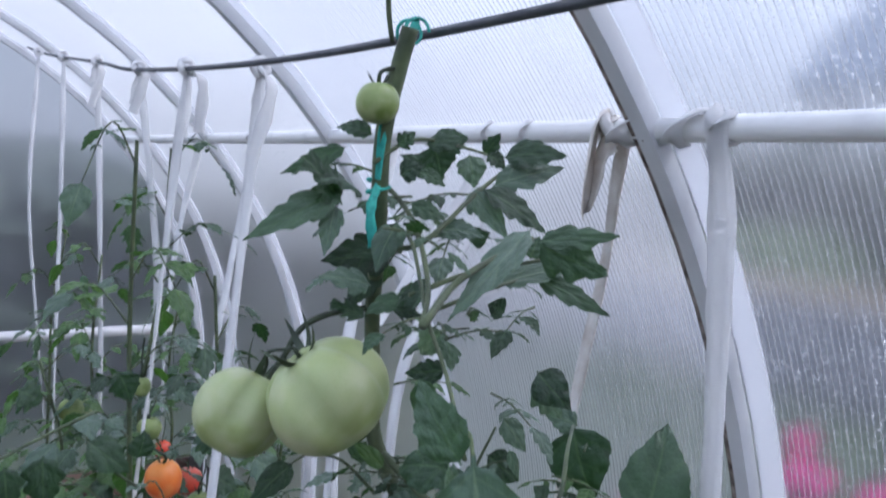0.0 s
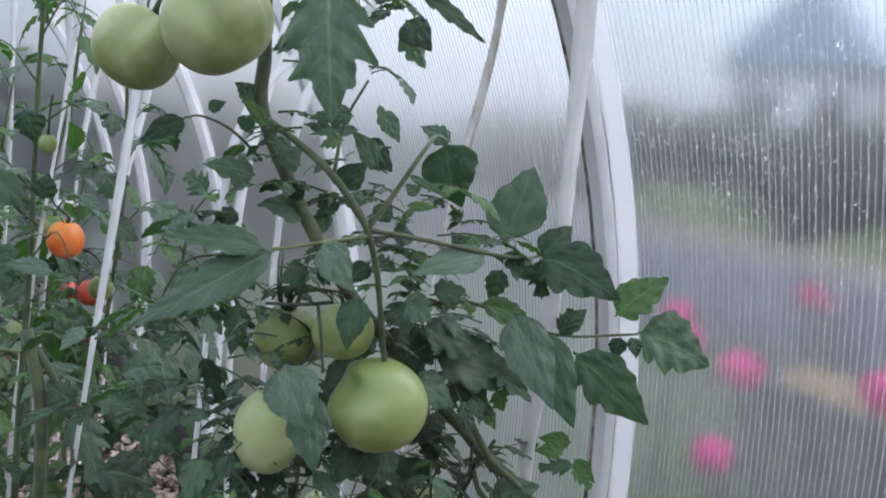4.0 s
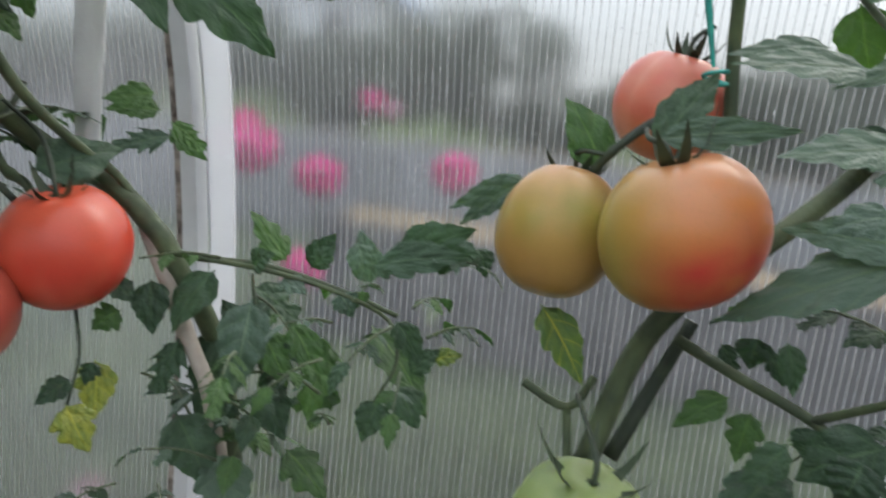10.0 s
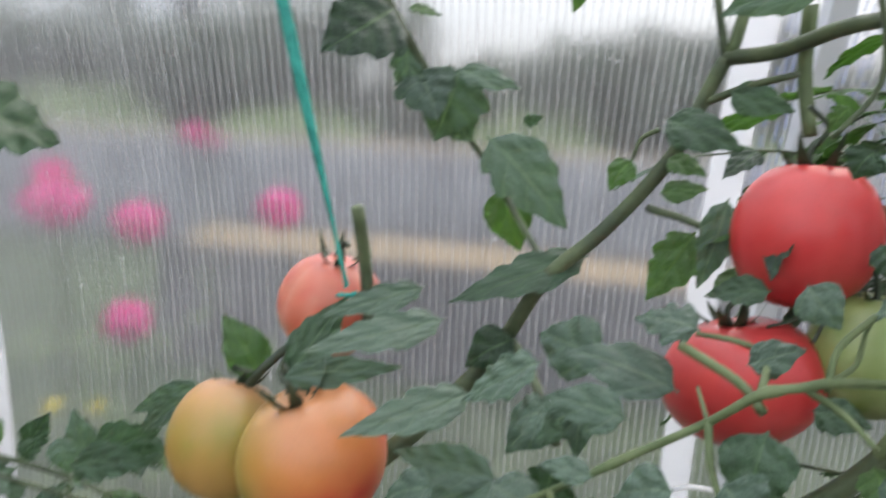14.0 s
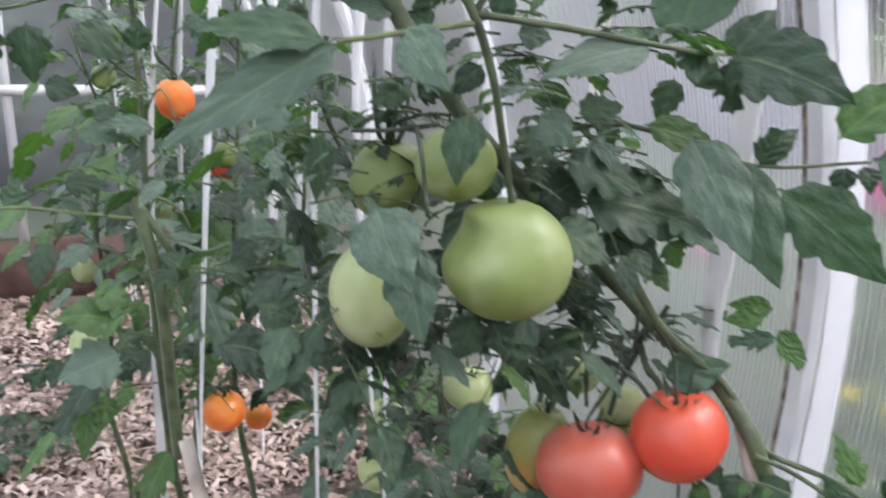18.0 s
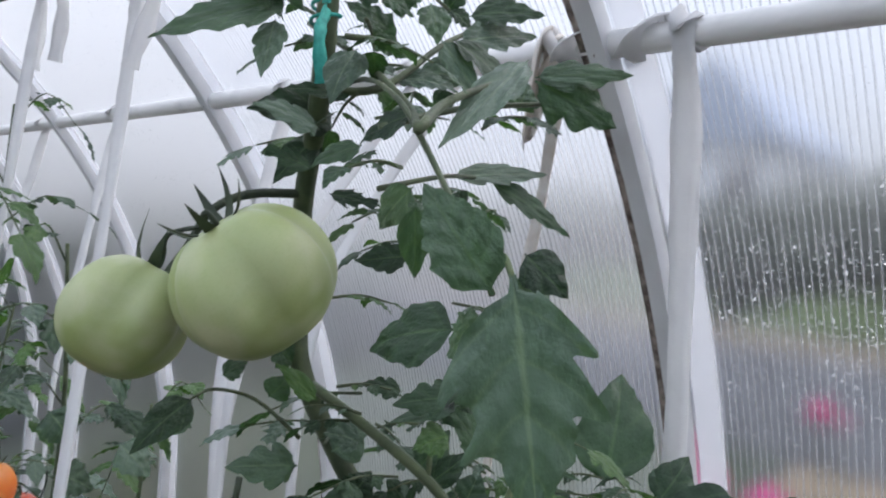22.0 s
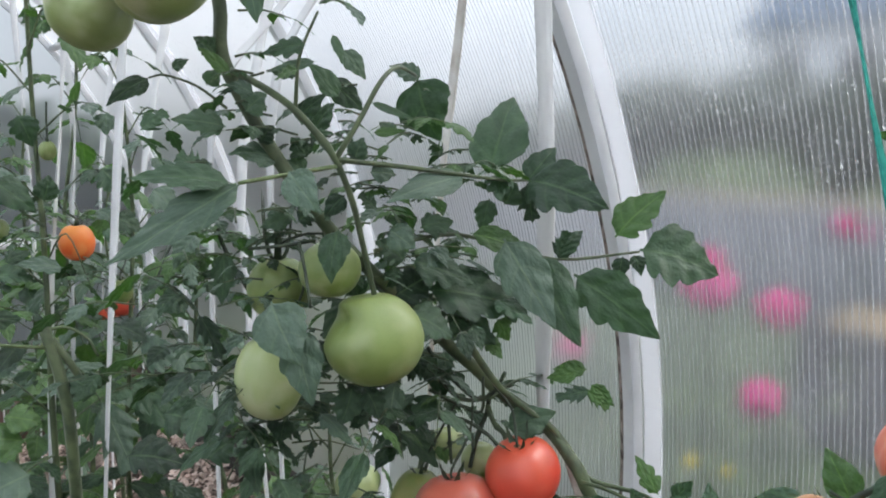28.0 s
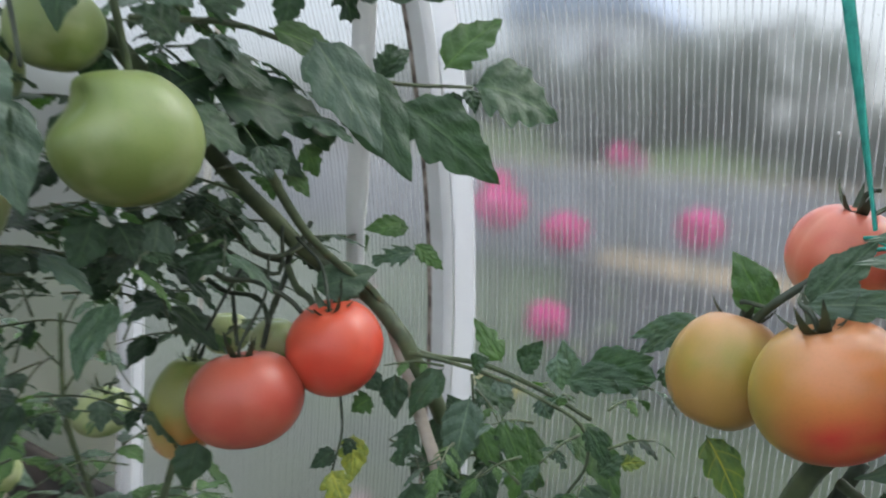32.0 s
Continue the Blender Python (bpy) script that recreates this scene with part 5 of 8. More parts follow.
blade(main, (0.304, 0.592, 1.744), (0.264, 0.568, 1.744), 0.045, (-0.47, -0.71, 0.52), "d", 4)
blade(main, (0.289, 0.447, 1.621), (0.304, 0.459, 1.584), 0.019, (-0.41, -0.44, 0.80), "d", 4)
blade(main, (0.291, 0.397, 1.571), (0.300, 0.428, 1.550), 0.026, (-0.38, -0.76, 0.53), "p", 0)
blade(main, (0.369, 0.614, 1.648), (0.375, 0.582, 1.660), 0.023, (-0.34, -0.59, 0.74), "d", 3)
stalk(main, [(0.362, 0.645, 1.630), (0.319, 0.649, 1.625), (0.293, 0.653, 1.611), (0.281, 0.658, 1.586), (0.267, 0.663, 1.562)], 0.0036, 0.0028, STEM_DARK, "fruit_truss")
stalk(main, [(0.376, 0.644, 1.447), (0.356, 0.677, 1.471), (0.323, 0.681, 1.481), (0.305, 0.678, 1.477)], 0.0018, 0.0011, STEM, "leaf_stalk")
blade(main, (0.305, 0.678, 1.477), (0.259, 0.671, 1.444), 0.027, (-0.19, -0.81, 0.55), "d", 4)
blade(main, (0.332, 0.688, 1.489), (0.349, 0.681, 1.500), 0.018, (-0.43, -0.74, 0.53), "d", 5)
blade(main, (0.364, 0.673, 1.473), (0.378, 0.668, 1.490), 0.024, (-0.27, -0.76, 0.59), "d", 4)
blade(main, (0.369, 0.650, 1.502), (0.347, 0.660, 1.522), 0.027, (-0.42, -0.71, 0.57), "d", 1)

# middle of the tall plant: side branch, its leaves spread towards the wall
stalk(main, [(0.380, 0.642, 1.488), (0.387, 0.585, 1.470), (0.400, 0.538, 1.447), (0.420, 0.520, 1.420), (0.436, 0.510, 1.394), (0.457, 0.513, 1.352), (0.470, 0.515, 1.310), (0.482, 0.517, 1.269), (0.505, 0.525, 1.200)], 0.0042, 0.0030, STEM, "side_branch", knots=((0.42, 0.35),))
stalk(main, [(0.436, 0.510, 1.394), (0.463, 0.506, 1.437), (0.489, 0.507, 1.477), (0.540, 0.552, 1.497), (0.600, 0.605, 1.496)], 0.0032, 0.0019, STEM, "leaf_stalk")
stalk(main, [(0.404, 0.534, 1.443), (0.411, 0.538, 1.496), (0.429, 0.533, 1.541)], 0.0022, 0.0013, STEM, "leaf_stalk")
stalk(main, [(0.436, 0.510, 1.394), (0.505, 0.500, 1.388), (0.582, 0.486, 1.379), (0.647, 0.492, 1.373), (0.717, 0.526, 1.370)], 0.0030, 0.0018, STEM, "leaf_stalk")
stalk(main, [(0.508, 0.550, 1.292), (0.630, 0.556, 1.304), (0.746, 0.506, 1.271), (0.873, 0.469, 1.276)], 0.0030, 0.0020, STEM, "leaf_stalk")
stalk(main, [(0.440, 0.510, 1.388), (0.385, 0.507, 1.380), (0.332, 0.505, 1.372)], 0.0026, 0.0020, STEM_PALE, "leaf_stalk")
blade(main, (0.606, 0.611, 1.494), (0.626, 0.586, 1.417), 0.077, (-0.76, -0.64, -0.10), "d", 4)
blade(main, (0.610, 0.607, 1.494), (0.579, 0.633, 1.508), 0.032, (-0.52, -0.64, 0.56), "p", 0)
blade(main, (0.691, 0.571, 1.378), (0.758, 0.601, 1.479), 0.083, (-0.81, -0.42, 0.41), "d", 4)
blade(main, (0.717, 0.526, 1.370), (0.735, 0.408, 1.342), 0.077, (-0.69, -0.45, 0.57), "d", 0)
blade(main, (0.717, 0.526, 1.370), (0.757, 0.517, 1.412), 0.045, (-0.74, -0.43, 0.51), "d", 4)
blade(main, (0.717, 0.525, 1.367), (0.709, 0.505, 1.319), 0.039, (-0.62, -0.54, 0.57), "d", 3)
blade(main, (0.874, 0.470, 1.278), (0.952, 0.399, 1.247), 0.095, (-0.68, -0.35, 0.64), "d", 0)
blade(main, (0.859, 0.499, 1.293), (0.918, 0.464, 1.357), 0.059, (-0.70, -0.40, 0.59), "f", 0)
blade(main, (0.767, 0.487, 1.252), (0.841, 0.405, 1.174), 0.072, (-0.79, -0.39, 0.47), "d", 0)
blade(main, (0.710, 0.505, 1.280), (0.725, 0.432, 1.175), 0.066, (-0.62, -0.50, 0.60), "d", 4)
blade(main, (0.669, 0.513, 1.301), (0.689, 0.440, 1.200), 0.066, (-0.62, -0.57, 0.55), "p", 5)
blade(main, (0.642, 0.544, 1.306), (0.718, 0.511, 1.277), 0.036, (-0.60, -0.58, 0.54), "f", 1)
blade(main, (0.575, 0.541, 1.242), (0.692, 0.496, 1.214), 0.074, (-0.36, -0.65, 0.66), "d", 0)
blade(main, (0.555, 0.545, 1.278), (0.623, 0.512, 1.249), 0.049, (-0.62, -0.35, 0.70), "d", 2)
blade(main, (0.585, 0.485, 1.379), (0.485, 0.492, 1.350), 0.038, (-0.45, -0.71, 0.55), "p", 4)
blade(main, (0.688, 0.535, 1.340), (0.701, 0.528, 1.368), 0.038, (-0.51, -0.50, 0.70), "d", 4)
blade(main, (0.677, 0.550, 1.347), (0.664, 0.550, 1.303), 0.034, (-0.82, -0.35, 0.45), "d", 0)
blade(main, (0.482, 0.606, 1.482), (0.522, 0.599, 1.450), 0.035, (-0.54, -0.62, 0.57), "d", 4)
blade(main, (0.499, 0.606, 1.518), (0.520, 0.590, 1.484), 0.027, (-0.45, -0.77, 0.45), "p", 5)
blade(main, (0.454, 0.595, 1.425), (0.476, 0.584, 1.456), 0.031, (-0.51, -0.55, 0.65), "d", 4)
blade(main, (0.374, 0.642, 1.427), (0.317, 0.648, 1.433), 0.032, (-0.44, -0.84, 0.32), "p", 2)
blade(main, (0.418, 0.601, 1.393), (0.367, 0.619, 1.397), 0.044, (-0.44, -0.49, 0.75), "p", 4)
blade(main, (0.336, 0.505, 1.372), (0.215, 0.513, 1.302), 0.042, (-0.44, -0.74, 0.52), "p", 0)
blade(main, (0.326, 0.505, 1.372), (0.244, 0.542, 1.376), 0.034, (-0.18, -0.68, 0.69), "d", 1)
blade(main, (0.374, 0.488, 1.384), (0.384, 0.442, 1.347), 0.036, (-0.54, -0.78, 0.21), "p", 4)
blade(main, (0.444, 0.518, 1.323), (0.430, 0.508, 1.268), 0.036, (-0.41, -0.44, 0.80), "d", 4)
blade(main, (0.374, 0.531, 1.252), (0.388, 0.493, 1.192), 0.058, (-0.44, -0.81, 0.38), "p", 4)
blade(main, (0.391, 0.516, 1.227), (0.398, 0.488, 1.150), 0.046, (-0.44, -0.70, 0.55), "p", 5)
blade(main, (0.428, 0.593, 1.331), (0.397, 0.608, 1.318), 0.030, (-0.41, -0.66, 0.63), "d", 0)
blade(main, (0.433, 0.589, 1.325), (0.453, 0.579, 1.337), 0.030, (-0.53, -0.67, 0.53), "d", 0)
blade(main, (0.558, 0.593, 1.425), (0.547, 0.604, 1.438), 0.025, (-0.28, -0.60, 0.75), "d", 0)
blade(main, (0.524, 0.587, 1.379), (0.553, 0.576, 1.376), 0.033, (-0.28, -0.65, 0.71), "p", 4)
blade(main, (0.500, 0.583, 1.393), (0.511, 0.579, 1.419), 0.028, (-0.64, -0.64, 0.42), "p", 5)
blade(main, (0.448, 0.595, 1.395), (0.434, 0.607, 1.417), 0.030, (-0.55, -0.64, 0.54), "d", 2)
blade(main, (0.443, 0.595, 1.377), (0.428, 0.607, 1.392), 0.030, (-0.61, -0.41, 0.68), "d", 4)
blade(main, (0.525, 0.560, 1.327), (0.558, 0.558, 1.320), 0.024, (-0.46, -0.43, 0.78), "d", 2)
blade(main, (0.521, 0.567, 1.338), (0.506, 0.583, 1.354), 0.021, (-0.52, -0.64, 0.56), "d", 3)
blade(main, (0.626, 0.583, 1.399), (0.615, 0.595, 1.410), 0.028, (-0.36, -0.76, 0.54), "d", 3)
blade(main, (0.631, 0.575, 1.383), (0.621, 0.580, 1.361), 0.031, (-0.48, -0.44, 0.76), "p", 5)
blade(main, (0.750, 0.501, 1.274), (0.764, 0.497, 1.308), 0.028, (-0.53, -0.41, 0.74), "d", 3)
blade(main, (0.750, 0.500, 1.271), (0.790, 0.495, 1.307), 0.033, (-0.62, -0.40, 0.68), "d", 1)
blade(main, (0.853, 0.480, 1.270), (0.845, 0.477, 1.240), 0.026, (-0.66, -0.23, 0.71), "d", 5)
blade(main, (0.861, 0.469, 1.273), (0.862, 0.455, 1.246), 0.023, (-0.42, -0.35, 0.84), "d", 1)
blade(main, (0.574, 0.555, 1.314), (0.617, 0.546, 1.322), 0.037, (-0.54, -0.59, 0.60), "d", 2)
blade(main, (0.577, 0.544, 1.290), (0.607, 0.529, 1.252), 0.044, (-0.35, -0.43, 0.83), "p", 2)
blade(main, (0.385, 0.616, 1.443), (0.406, 0.606, 1.463), 0.037, (-0.53, -0.64, 0.56), "p", 4)
blade(main, (0.397, 0.605, 1.410), (0.411, 0.599, 1.429), 0.027, (-0.27, -0.77, 0.57), "d", 1)
blade(main, (0.544, 0.542, 1.279), (0.515, 0.561, 1.302), 0.043, (-0.47, -0.56, 0.68), "d", 1)
blade(main, (0.595, 0.529, 1.225), (0.653, 0.502, 1.173), 0.046, (-0.62, -0.51, 0.60), "d", 2)
blade(main, (0.650, 0.524, 1.178), (0.660, 0.500, 1.155), 0.024, (-0.33, -0.49, 0.81), "f", 0)
blade(main, (0.443, 0.608, 1.484), (0.414, 0.625, 1.489), 0.020, (-0.35, -0.67, 0.66), "d", 2)
blade(main, (0.352, 0.625, 1.387), (0.327, 0.634, 1.372), 0.027, (-0.19, -0.72, 0.67), "d", 0)
blade(main, (0.534, 0.526, 1.221), (0.581, 0.496, 1.193), 0.051, (-0.29, -0.53, 0.80), "d", 0)
blade(main, (0.361, 0.620, 1.292), (0.351, 0.605, 1.237), 0.027, (-0.33, -0.75, 0.57), "d", 0)
blade(main, (0.539, 0.556, 1.235), (0.589, 0.550, 1.260), 0.052, (-0.35, -0.74, 0.57), "d", 2)
blade(main, (0.496, 0.564, 1.237), (0.494, 0.579, 1.271), 0.029, (-0.51, -0.67, 0.54), "d", 1)

# leaflets along the side branch and the dark stalks below it
blade(main, (0.373, 0.623, 1.480), (0.340, 0.632, 1.508), 0.017, (-0.45, -0.75, 0.48), "f", 4)
blade(main, (0.448, 0.523, 1.457), (0.418, 0.536, 1.490), 0.026, (-0.45, -0.75, 0.48), "d", 4)
blade(main, (0.409, 0.539, 1.437), (0.434, 0.525, 1.460), 0.021, (-0.45, -0.75, 0.48), "d", 4)
blade(main, (0.426, 0.531, 1.492), (0.382, 0.554, 1.479), 0.014, (-0.45, -0.75, 0.48), "p", 4)
blade(main, (0.380, 0.579, 1.460), (0.354, 0.588, 1.467), 0.021, (-0.45, -0.75, 0.48), "p", 4)
blade(main, (0.480, 0.516, 1.454), (0.522, 0.489, 1.435), 0.010, (-0.45, -0.75, 0.48), "d", 4)
blade(main, (0.443, 0.529, 1.520), (0.456, 0.527, 1.490), 0.011, (-0.45, -0.75, 0.48), "p", 5)
blade(main, (0.414, 0.526, 1.418), (0.436, 0.514, 1.421), 0.013, (-0.45, -0.75, 0.48), "d", 4)
blade(main, (0.478, 0.507, 1.422), (0.507, 0.488, 1.425), 0.012, (-0.45, -0.75, 0.48), "f", 4)
blade(main, (0.502, 0.511, 1.321), (0.524, 0.493, 1.300), 0.035, (-0.45, -0.75, 0.48), "p", 4)
blade(main, (0.453, 0.521, 1.358), (0.434, 0.529, 1.332), 0.024, (-0.45, -0.75, 0.48), "d", 4)
stalk(main, [(0.430, 0.810, 1.361), (0.424, 0.809, 1.307), (0.432, 0.801, 1.268), (0.455, 0.782, 1.215)], 0.0034, 0.0026, STEM_DARK, "fruit_truss")
stalk(main, [(0.424, 0.809, 1.307), (0.377, 0.823, 1.291), (0.346, 0.823, 1.230)], 0.0022, 0.0014, STEM_DARK, "leaf_stalk")
stalk(main, [(0.434, 0.549, 1.309), (0.403, 0.564, 1.303), (0.375, 0.587, 1.299)], 0.0024, 0.0019, STEM_DARK, "fruit_truss")
stalk(main, [(0.414, 0.548, 1.307), (0.413, 0.533, 1.279), (0.410, 0.515, 1.244)], 0.0020, 0.0017, STEM_DARK, "fruit_truss")

# lower part: the leaning stems, the fruit trusses and the curled leaves below
stalk(main, [(0.598, 0.500, 1.195), (0.628, 0.497, 1.152), (0.655, 0.490, 1.118), (0.688, 0.480, 1.090), (0.712, 0.462, 1.068), (0.728, 0.438, 1.032), (0.740, 0.419, 1.009), (0.766, 0.361, 1.005), (0.768, 0.295, 0.994), (0.759, 0.245, 0.984)], 0.0048, 0.0020, STEM, "side_branch")
stalk(main, [(0.586, 0.526, 1.136), (0.617, 0.531, 1.107), (0.652, 0.535, 1.095), (0.674, 0.528, 1.104), (0.686, 0.522, 1.129)], 0.0030, 0.0026, STEM_DARK, "fruit_truss")
stalk(main, [(0.578, 0.550, 1.096), (0.605, 0.547, 1.077), (0.629, 0.536, 1.074), (0.647, 0.511, 1.060), (0.655, 0.497, 1.046)], 0.0030, 0.0026, STEM_DARK, "fruit_truss")
stalk(main, [(0.639, 0.617, 1.061), (0.646, 0.595, 1.051), (0.657, 0.571, 1.050), (0.658, 0.553, 1.042), (0.652, 0.540, 1.026)], 0.0028, 0.0024, STEM_DARK, "fruit_truss", knots=((0.55, 0.4),))
stalk(main, [(0.650, 0.591, 1.050), (0.643, 0.578, 1.026), (0.636, 0.565, 1.004)], 0.0025, 0.0022, STEM_DARK, "fruit_truss", knots=((0.5, 0.4),))
stalk(main, [(0.698, 0.521, 1.111), (0.680, 0.540, 1.099), (0.674, 0.542, 1.072), (0.662, 0.547, 1.037), (0.646, 0.540, 1.005)], 0.0034, 0.0026, STEM_DARK, "fruit_truss", knots=((0.3, 0.3), (0.7, 0.35)))
stalk(main, [(0.627, 0.609, 1.151), (0.642, 0.595, 1.119), (0.654, 0.582, 1.105), (0.666, 0.568, 1.090), (0.672, 0.547, 1.087)], 0.0028, 0.0026, STEM_DARK, "fruit_truss")
stalk(main, [(0.669, 0.535, 1.085), (0.667, 0.519, 1.066), (0.668, 0.501, 1.057), (0.662, 0.488, 1.043)], 0.0038, 0.0034, STEM, "fruit_truss", knots=((0.4, 0.4),))
stalk(main, [(0.595, 0.560, 1.112), (0.629, 0.551, 1.091), (0.658, 0.534, 1.079), (0.661, 0.536, 1.124)], 0.0026, 0.0020, STEM_DARK, "fruit_truss")
blade(main, (0.665, 0.494, 1.069), (0.720, 0.464, 1.087), 0.043, (-0.68, -0.47, 0.57), "d", 4)
blade(main, (0.807, 0.493, 1.119), (0.780, 0.530, 1.115), 0.025, (-0.50, -0.72, 0.48), "f", 1)
blade(main, (0.800, 0.480, 1.103), (0.813, 0.449, 1.079), 0.021, (-0.79, -0.34, 0.51), "f", 0)
blade(main, (0.792, 0.471, 1.099), (0.763, 0.508, 1.082), 0.027, (-0.84, -0.26, 0.48), "p", 3)
blade(main, (0.774, 0.347, 1.009), (0.771, 0.381, 1.047), 0.025, (-0.76, -0.30, 0.58), "f", 2)
blade(main, (0.781, 0.329, 1.005), (0.788, 0.312, 1.036), 0.025, (-0.77, -0.35, 0.53), "d", 0)
blade(main, (0.778, 0.275, 1.001), (0.787, 0.292, 1.042), 0.028, (-0.69, -0.04, 0.72), "p", 5)
blade(main, (0.732, 0.244, 1.028), (0.718, 0.183, 1.063), 0.038, (-0.83, -0.02, 0.55), "d", 0)
blade(main, (0.723, 0.348, 0.988), (0.698, 0.346, 0.919), 0.040, (-0.64, -0.32, 0.69), "p", 1)
blade(main, (0.721, 0.339, 0.967), (0.717, 0.311, 0.927), 0.029, (-0.67, -0.23, 0.71), "f", 0)
blade(main, (0.731, 0.319, 0.974), (0.726, 0.285, 0.925), 0.026, (-0.64, -0.16, 0.75), "f", 0)
blade(main, (0.732, 0.386, 1.003), (0.706, 0.403, 0.955), 0.036, (-0.55, -0.14, 0.82), "d", 4)
blade(main, (0.707, 0.424, 0.994), (0.699, 0.414, 0.954), 0.029, (-0.78, -0.17, 0.60), "d", 5)
blade(main, (0.746, 0.311, 1.015), (0.755, 0.298, 1.032), 0.018, (-0.66, -0.43, 0.62), "d", 2)
blade(main, (0.731, 0.283, 1.001), (0.730, 0.270, 0.985), 0.022, (-0.73, -0.26, 0.63), "p", 0)
blade(main, (0.742, 0.276, 1.039), (0.739, 0.266, 1.010), 0.022, (-0.77, -0.14, 0.63), "p", 1)
blade(main, (0.724, 0.256, 1.026), (0.704, 0.181, 1.046), 0.031, (-0.79, 0.03, 0.62), "d", 0)
blade(main, (0.739, 0.240, 0.986), (0.735, 0.215, 0.955), 0.022, (-0.70, -0.11, 0.71), "d", 0)
blade(main, (0.732, 0.223, 0.950), (0.742, 0.205, 0.969), 0.022, (-0.62, -0.11, 0.78), "d", 0)
blade(main, (0.739, 0.208, 0.961), (0.745, 0.188, 0.967), 0.016, (-0.71, -0.11, 0.70), "y", 0)
blade(main, (0.720, 0.240, 0.931), (0.706, 0.246, 0.903), 0.026, (-0.70, -0.07, 0.71), "d", 5)
blade(main, (0.727, 0.230, 0.941), (0.720, 0.209, 0.915), 0.029, (-0.73, -0.23, 0.64), "d", 2)
blade(main, (0.711, 0.328, 0.930), (0.704, 0.304, 0.892), 0.030, (-0.78, -0.10, 0.62), "d", 5)
blade(main, (0.666, 0.436, 0.938), (0.657, 0.438, 0.923), 0.016, (-0.64, -0.30, 0.70), "d", 2)
blade(main, (0.654, 0.446, 0.927), (0.635, 0.460, 0.911), 0.021, (-0.32, -0.43, 0.85), "d", 0)
blade(main, (0.647, 0.444, 0.911), (0.646, 0.422, 0.881), 0.030, (-0.70, -0.27, 0.67), "y", 2)
blade(main, (0.691, 0.437, 0.971), (0.677, 0.450, 0.957), 0.024, (-0.66, -0.57, 0.49), "f", 2)
blade(main, (0.692, 0.446, 0.992), (0.697, 0.431, 0.976), 0.024, (-0.39, -0.56, 0.73), "d", 5)
blade(main, (0.731, 0.358, 0.956), (0.721, 0.372, 0.984), 0.027, (-0.62, -0.19, 0.76), "d", 0)
blade(main, (0.736, 0.331, 1.004), (0.723, 0.304, 0.998), 0.019, (-0.70, -0.18, 0.69), "p", 2)
blade(main, (0.736, 0.357, 1.008), (0.737, 0.339, 1.022), 0.023, (-0.74, -0.27, 0.61), "d", 1)
blade(main, (0.732, 0.327, 0.953), (0.715, 0.322, 0.906), 0.027, (-0.55, -0.39, 0.74), "d", 2)
blade(main, (0.717, 0.403, 0.949), (0.697, 0.407, 0.909), 0.031, (-0.44, -0.16, 0.88), "d", 3)
blade(main, (0.718, 0.371, 0.912), (0.714, 0.349, 0.880), 0.028, (-0.71, -0.12, 0.69), "d", 3)
blade(main, (0.730, 0.294, 0.942), (0.715, 0.292, 0.905), 0.024, (-0.54, -0.19, 0.82), "f", 2)
blade(main, (0.754, 0.462, 1.132), (0.724, 0.487, 1.123), 0.023, (-0.59, -0.71, 0.39), "f", 0)
blade(main, (0.760, 0.451, 1.111), (0.773, 0.425, 1.090), 0.020, (-0.80, -0.23, 0.55), "f", 3)
stalk(main, [(0.717, 0.417, 1.014), (0.733, 0.388, 1.010), (0.734, 0.336, 1.008), (0.731, 0.283, 1.001), (0.738, 0.245, 0.985), (0.732, 0.234, 0.957), (0.718, 0.244, 0.929)], 0.0026, 0.0014, STEM, "leaf_stalk")
stalk(main, [(0.667, 0.456, 0.976), (0.661, 0.446, 0.943), (0.647, 0.443, 0.911)], 0.0016, 0.0012, STEM_DARK, "leaf_stalk")
stalk(main, [(0.735, 0.356, 1.004), (0.727, 0.343, 0.960), (0.717, 0.330, 0.918)], 0.0016, 0.0012, STEM, "leaf_stalk")
blade(main, (0.588, 0.539, 1.112), (0.552, 0.526, 1.082), 0.039, (-0.61, -0.53, 0.60), "d", 2)
blade(main, (0.491, 0.539, 1.136), (0.498, 0.522, 1.106), 0.031, (-0.32, -0.72, 0.62), "d", 0)
blade(main, (0.478, 0.548, 1.140), (0.459, 0.543, 1.099), 0.037, (-0.14, -0.79, 0.60), "d", 0)
blade(main, (0.530, 0.539, 1.137), (0.514, 0.530, 1.089), 0.032, (-0.18, -0.66, 0.73), "p", 5)
blade(main, (0.676, 0.521, 1.207), (0.698, 0.501, 1.216), 0.041, (-0.31, -0.72, 0.63), "d", 5)
blade(main, (0.658, 0.509, 1.204), (0.679, 0.509, 1.173), 0.027, (-0.59, -0.43, 0.68), "f", 2)
blade(main, (0.679, 0.501, 1.080), (0.701, 0.467, 1.061), 0.042, (-0.51, -0.49, 0.71), "d", 0)
blade(main, (0.682, 0.450, 0.933), (0.665, 0.435, 0.895), 0.029, (-0.27, -0.33, 0.90), "y", 0)
blade(main, (0.709, 0.398, 0.893), (0.698, 0.360, 0.845), 0.044, (-0.53, -0.11, 0.84), "d", 1)
blade(main, (0.764, 0.384, 0.957), (0.714, 0.383, 0.885), 0.044, (-0.37, -0.23, 0.90), "d", 2)
blade(main, (0.782, 0.380, 0.983), (0.791, 0.341, 0.956), 0.044, (-0.56, -0.35, 0.75), "d", 3)
blade(main, (0.795, 0.327, 0.948), (0.774, 0.298, 0.892), 0.037, (-0.68, -0.40, 0.61), "f", 3)
blade(main, (0.811, 0.283, 0.959), (0.797, 0.223, 0.893), 0.043, (-0.48, -0.37, 0.80), "f", 1)
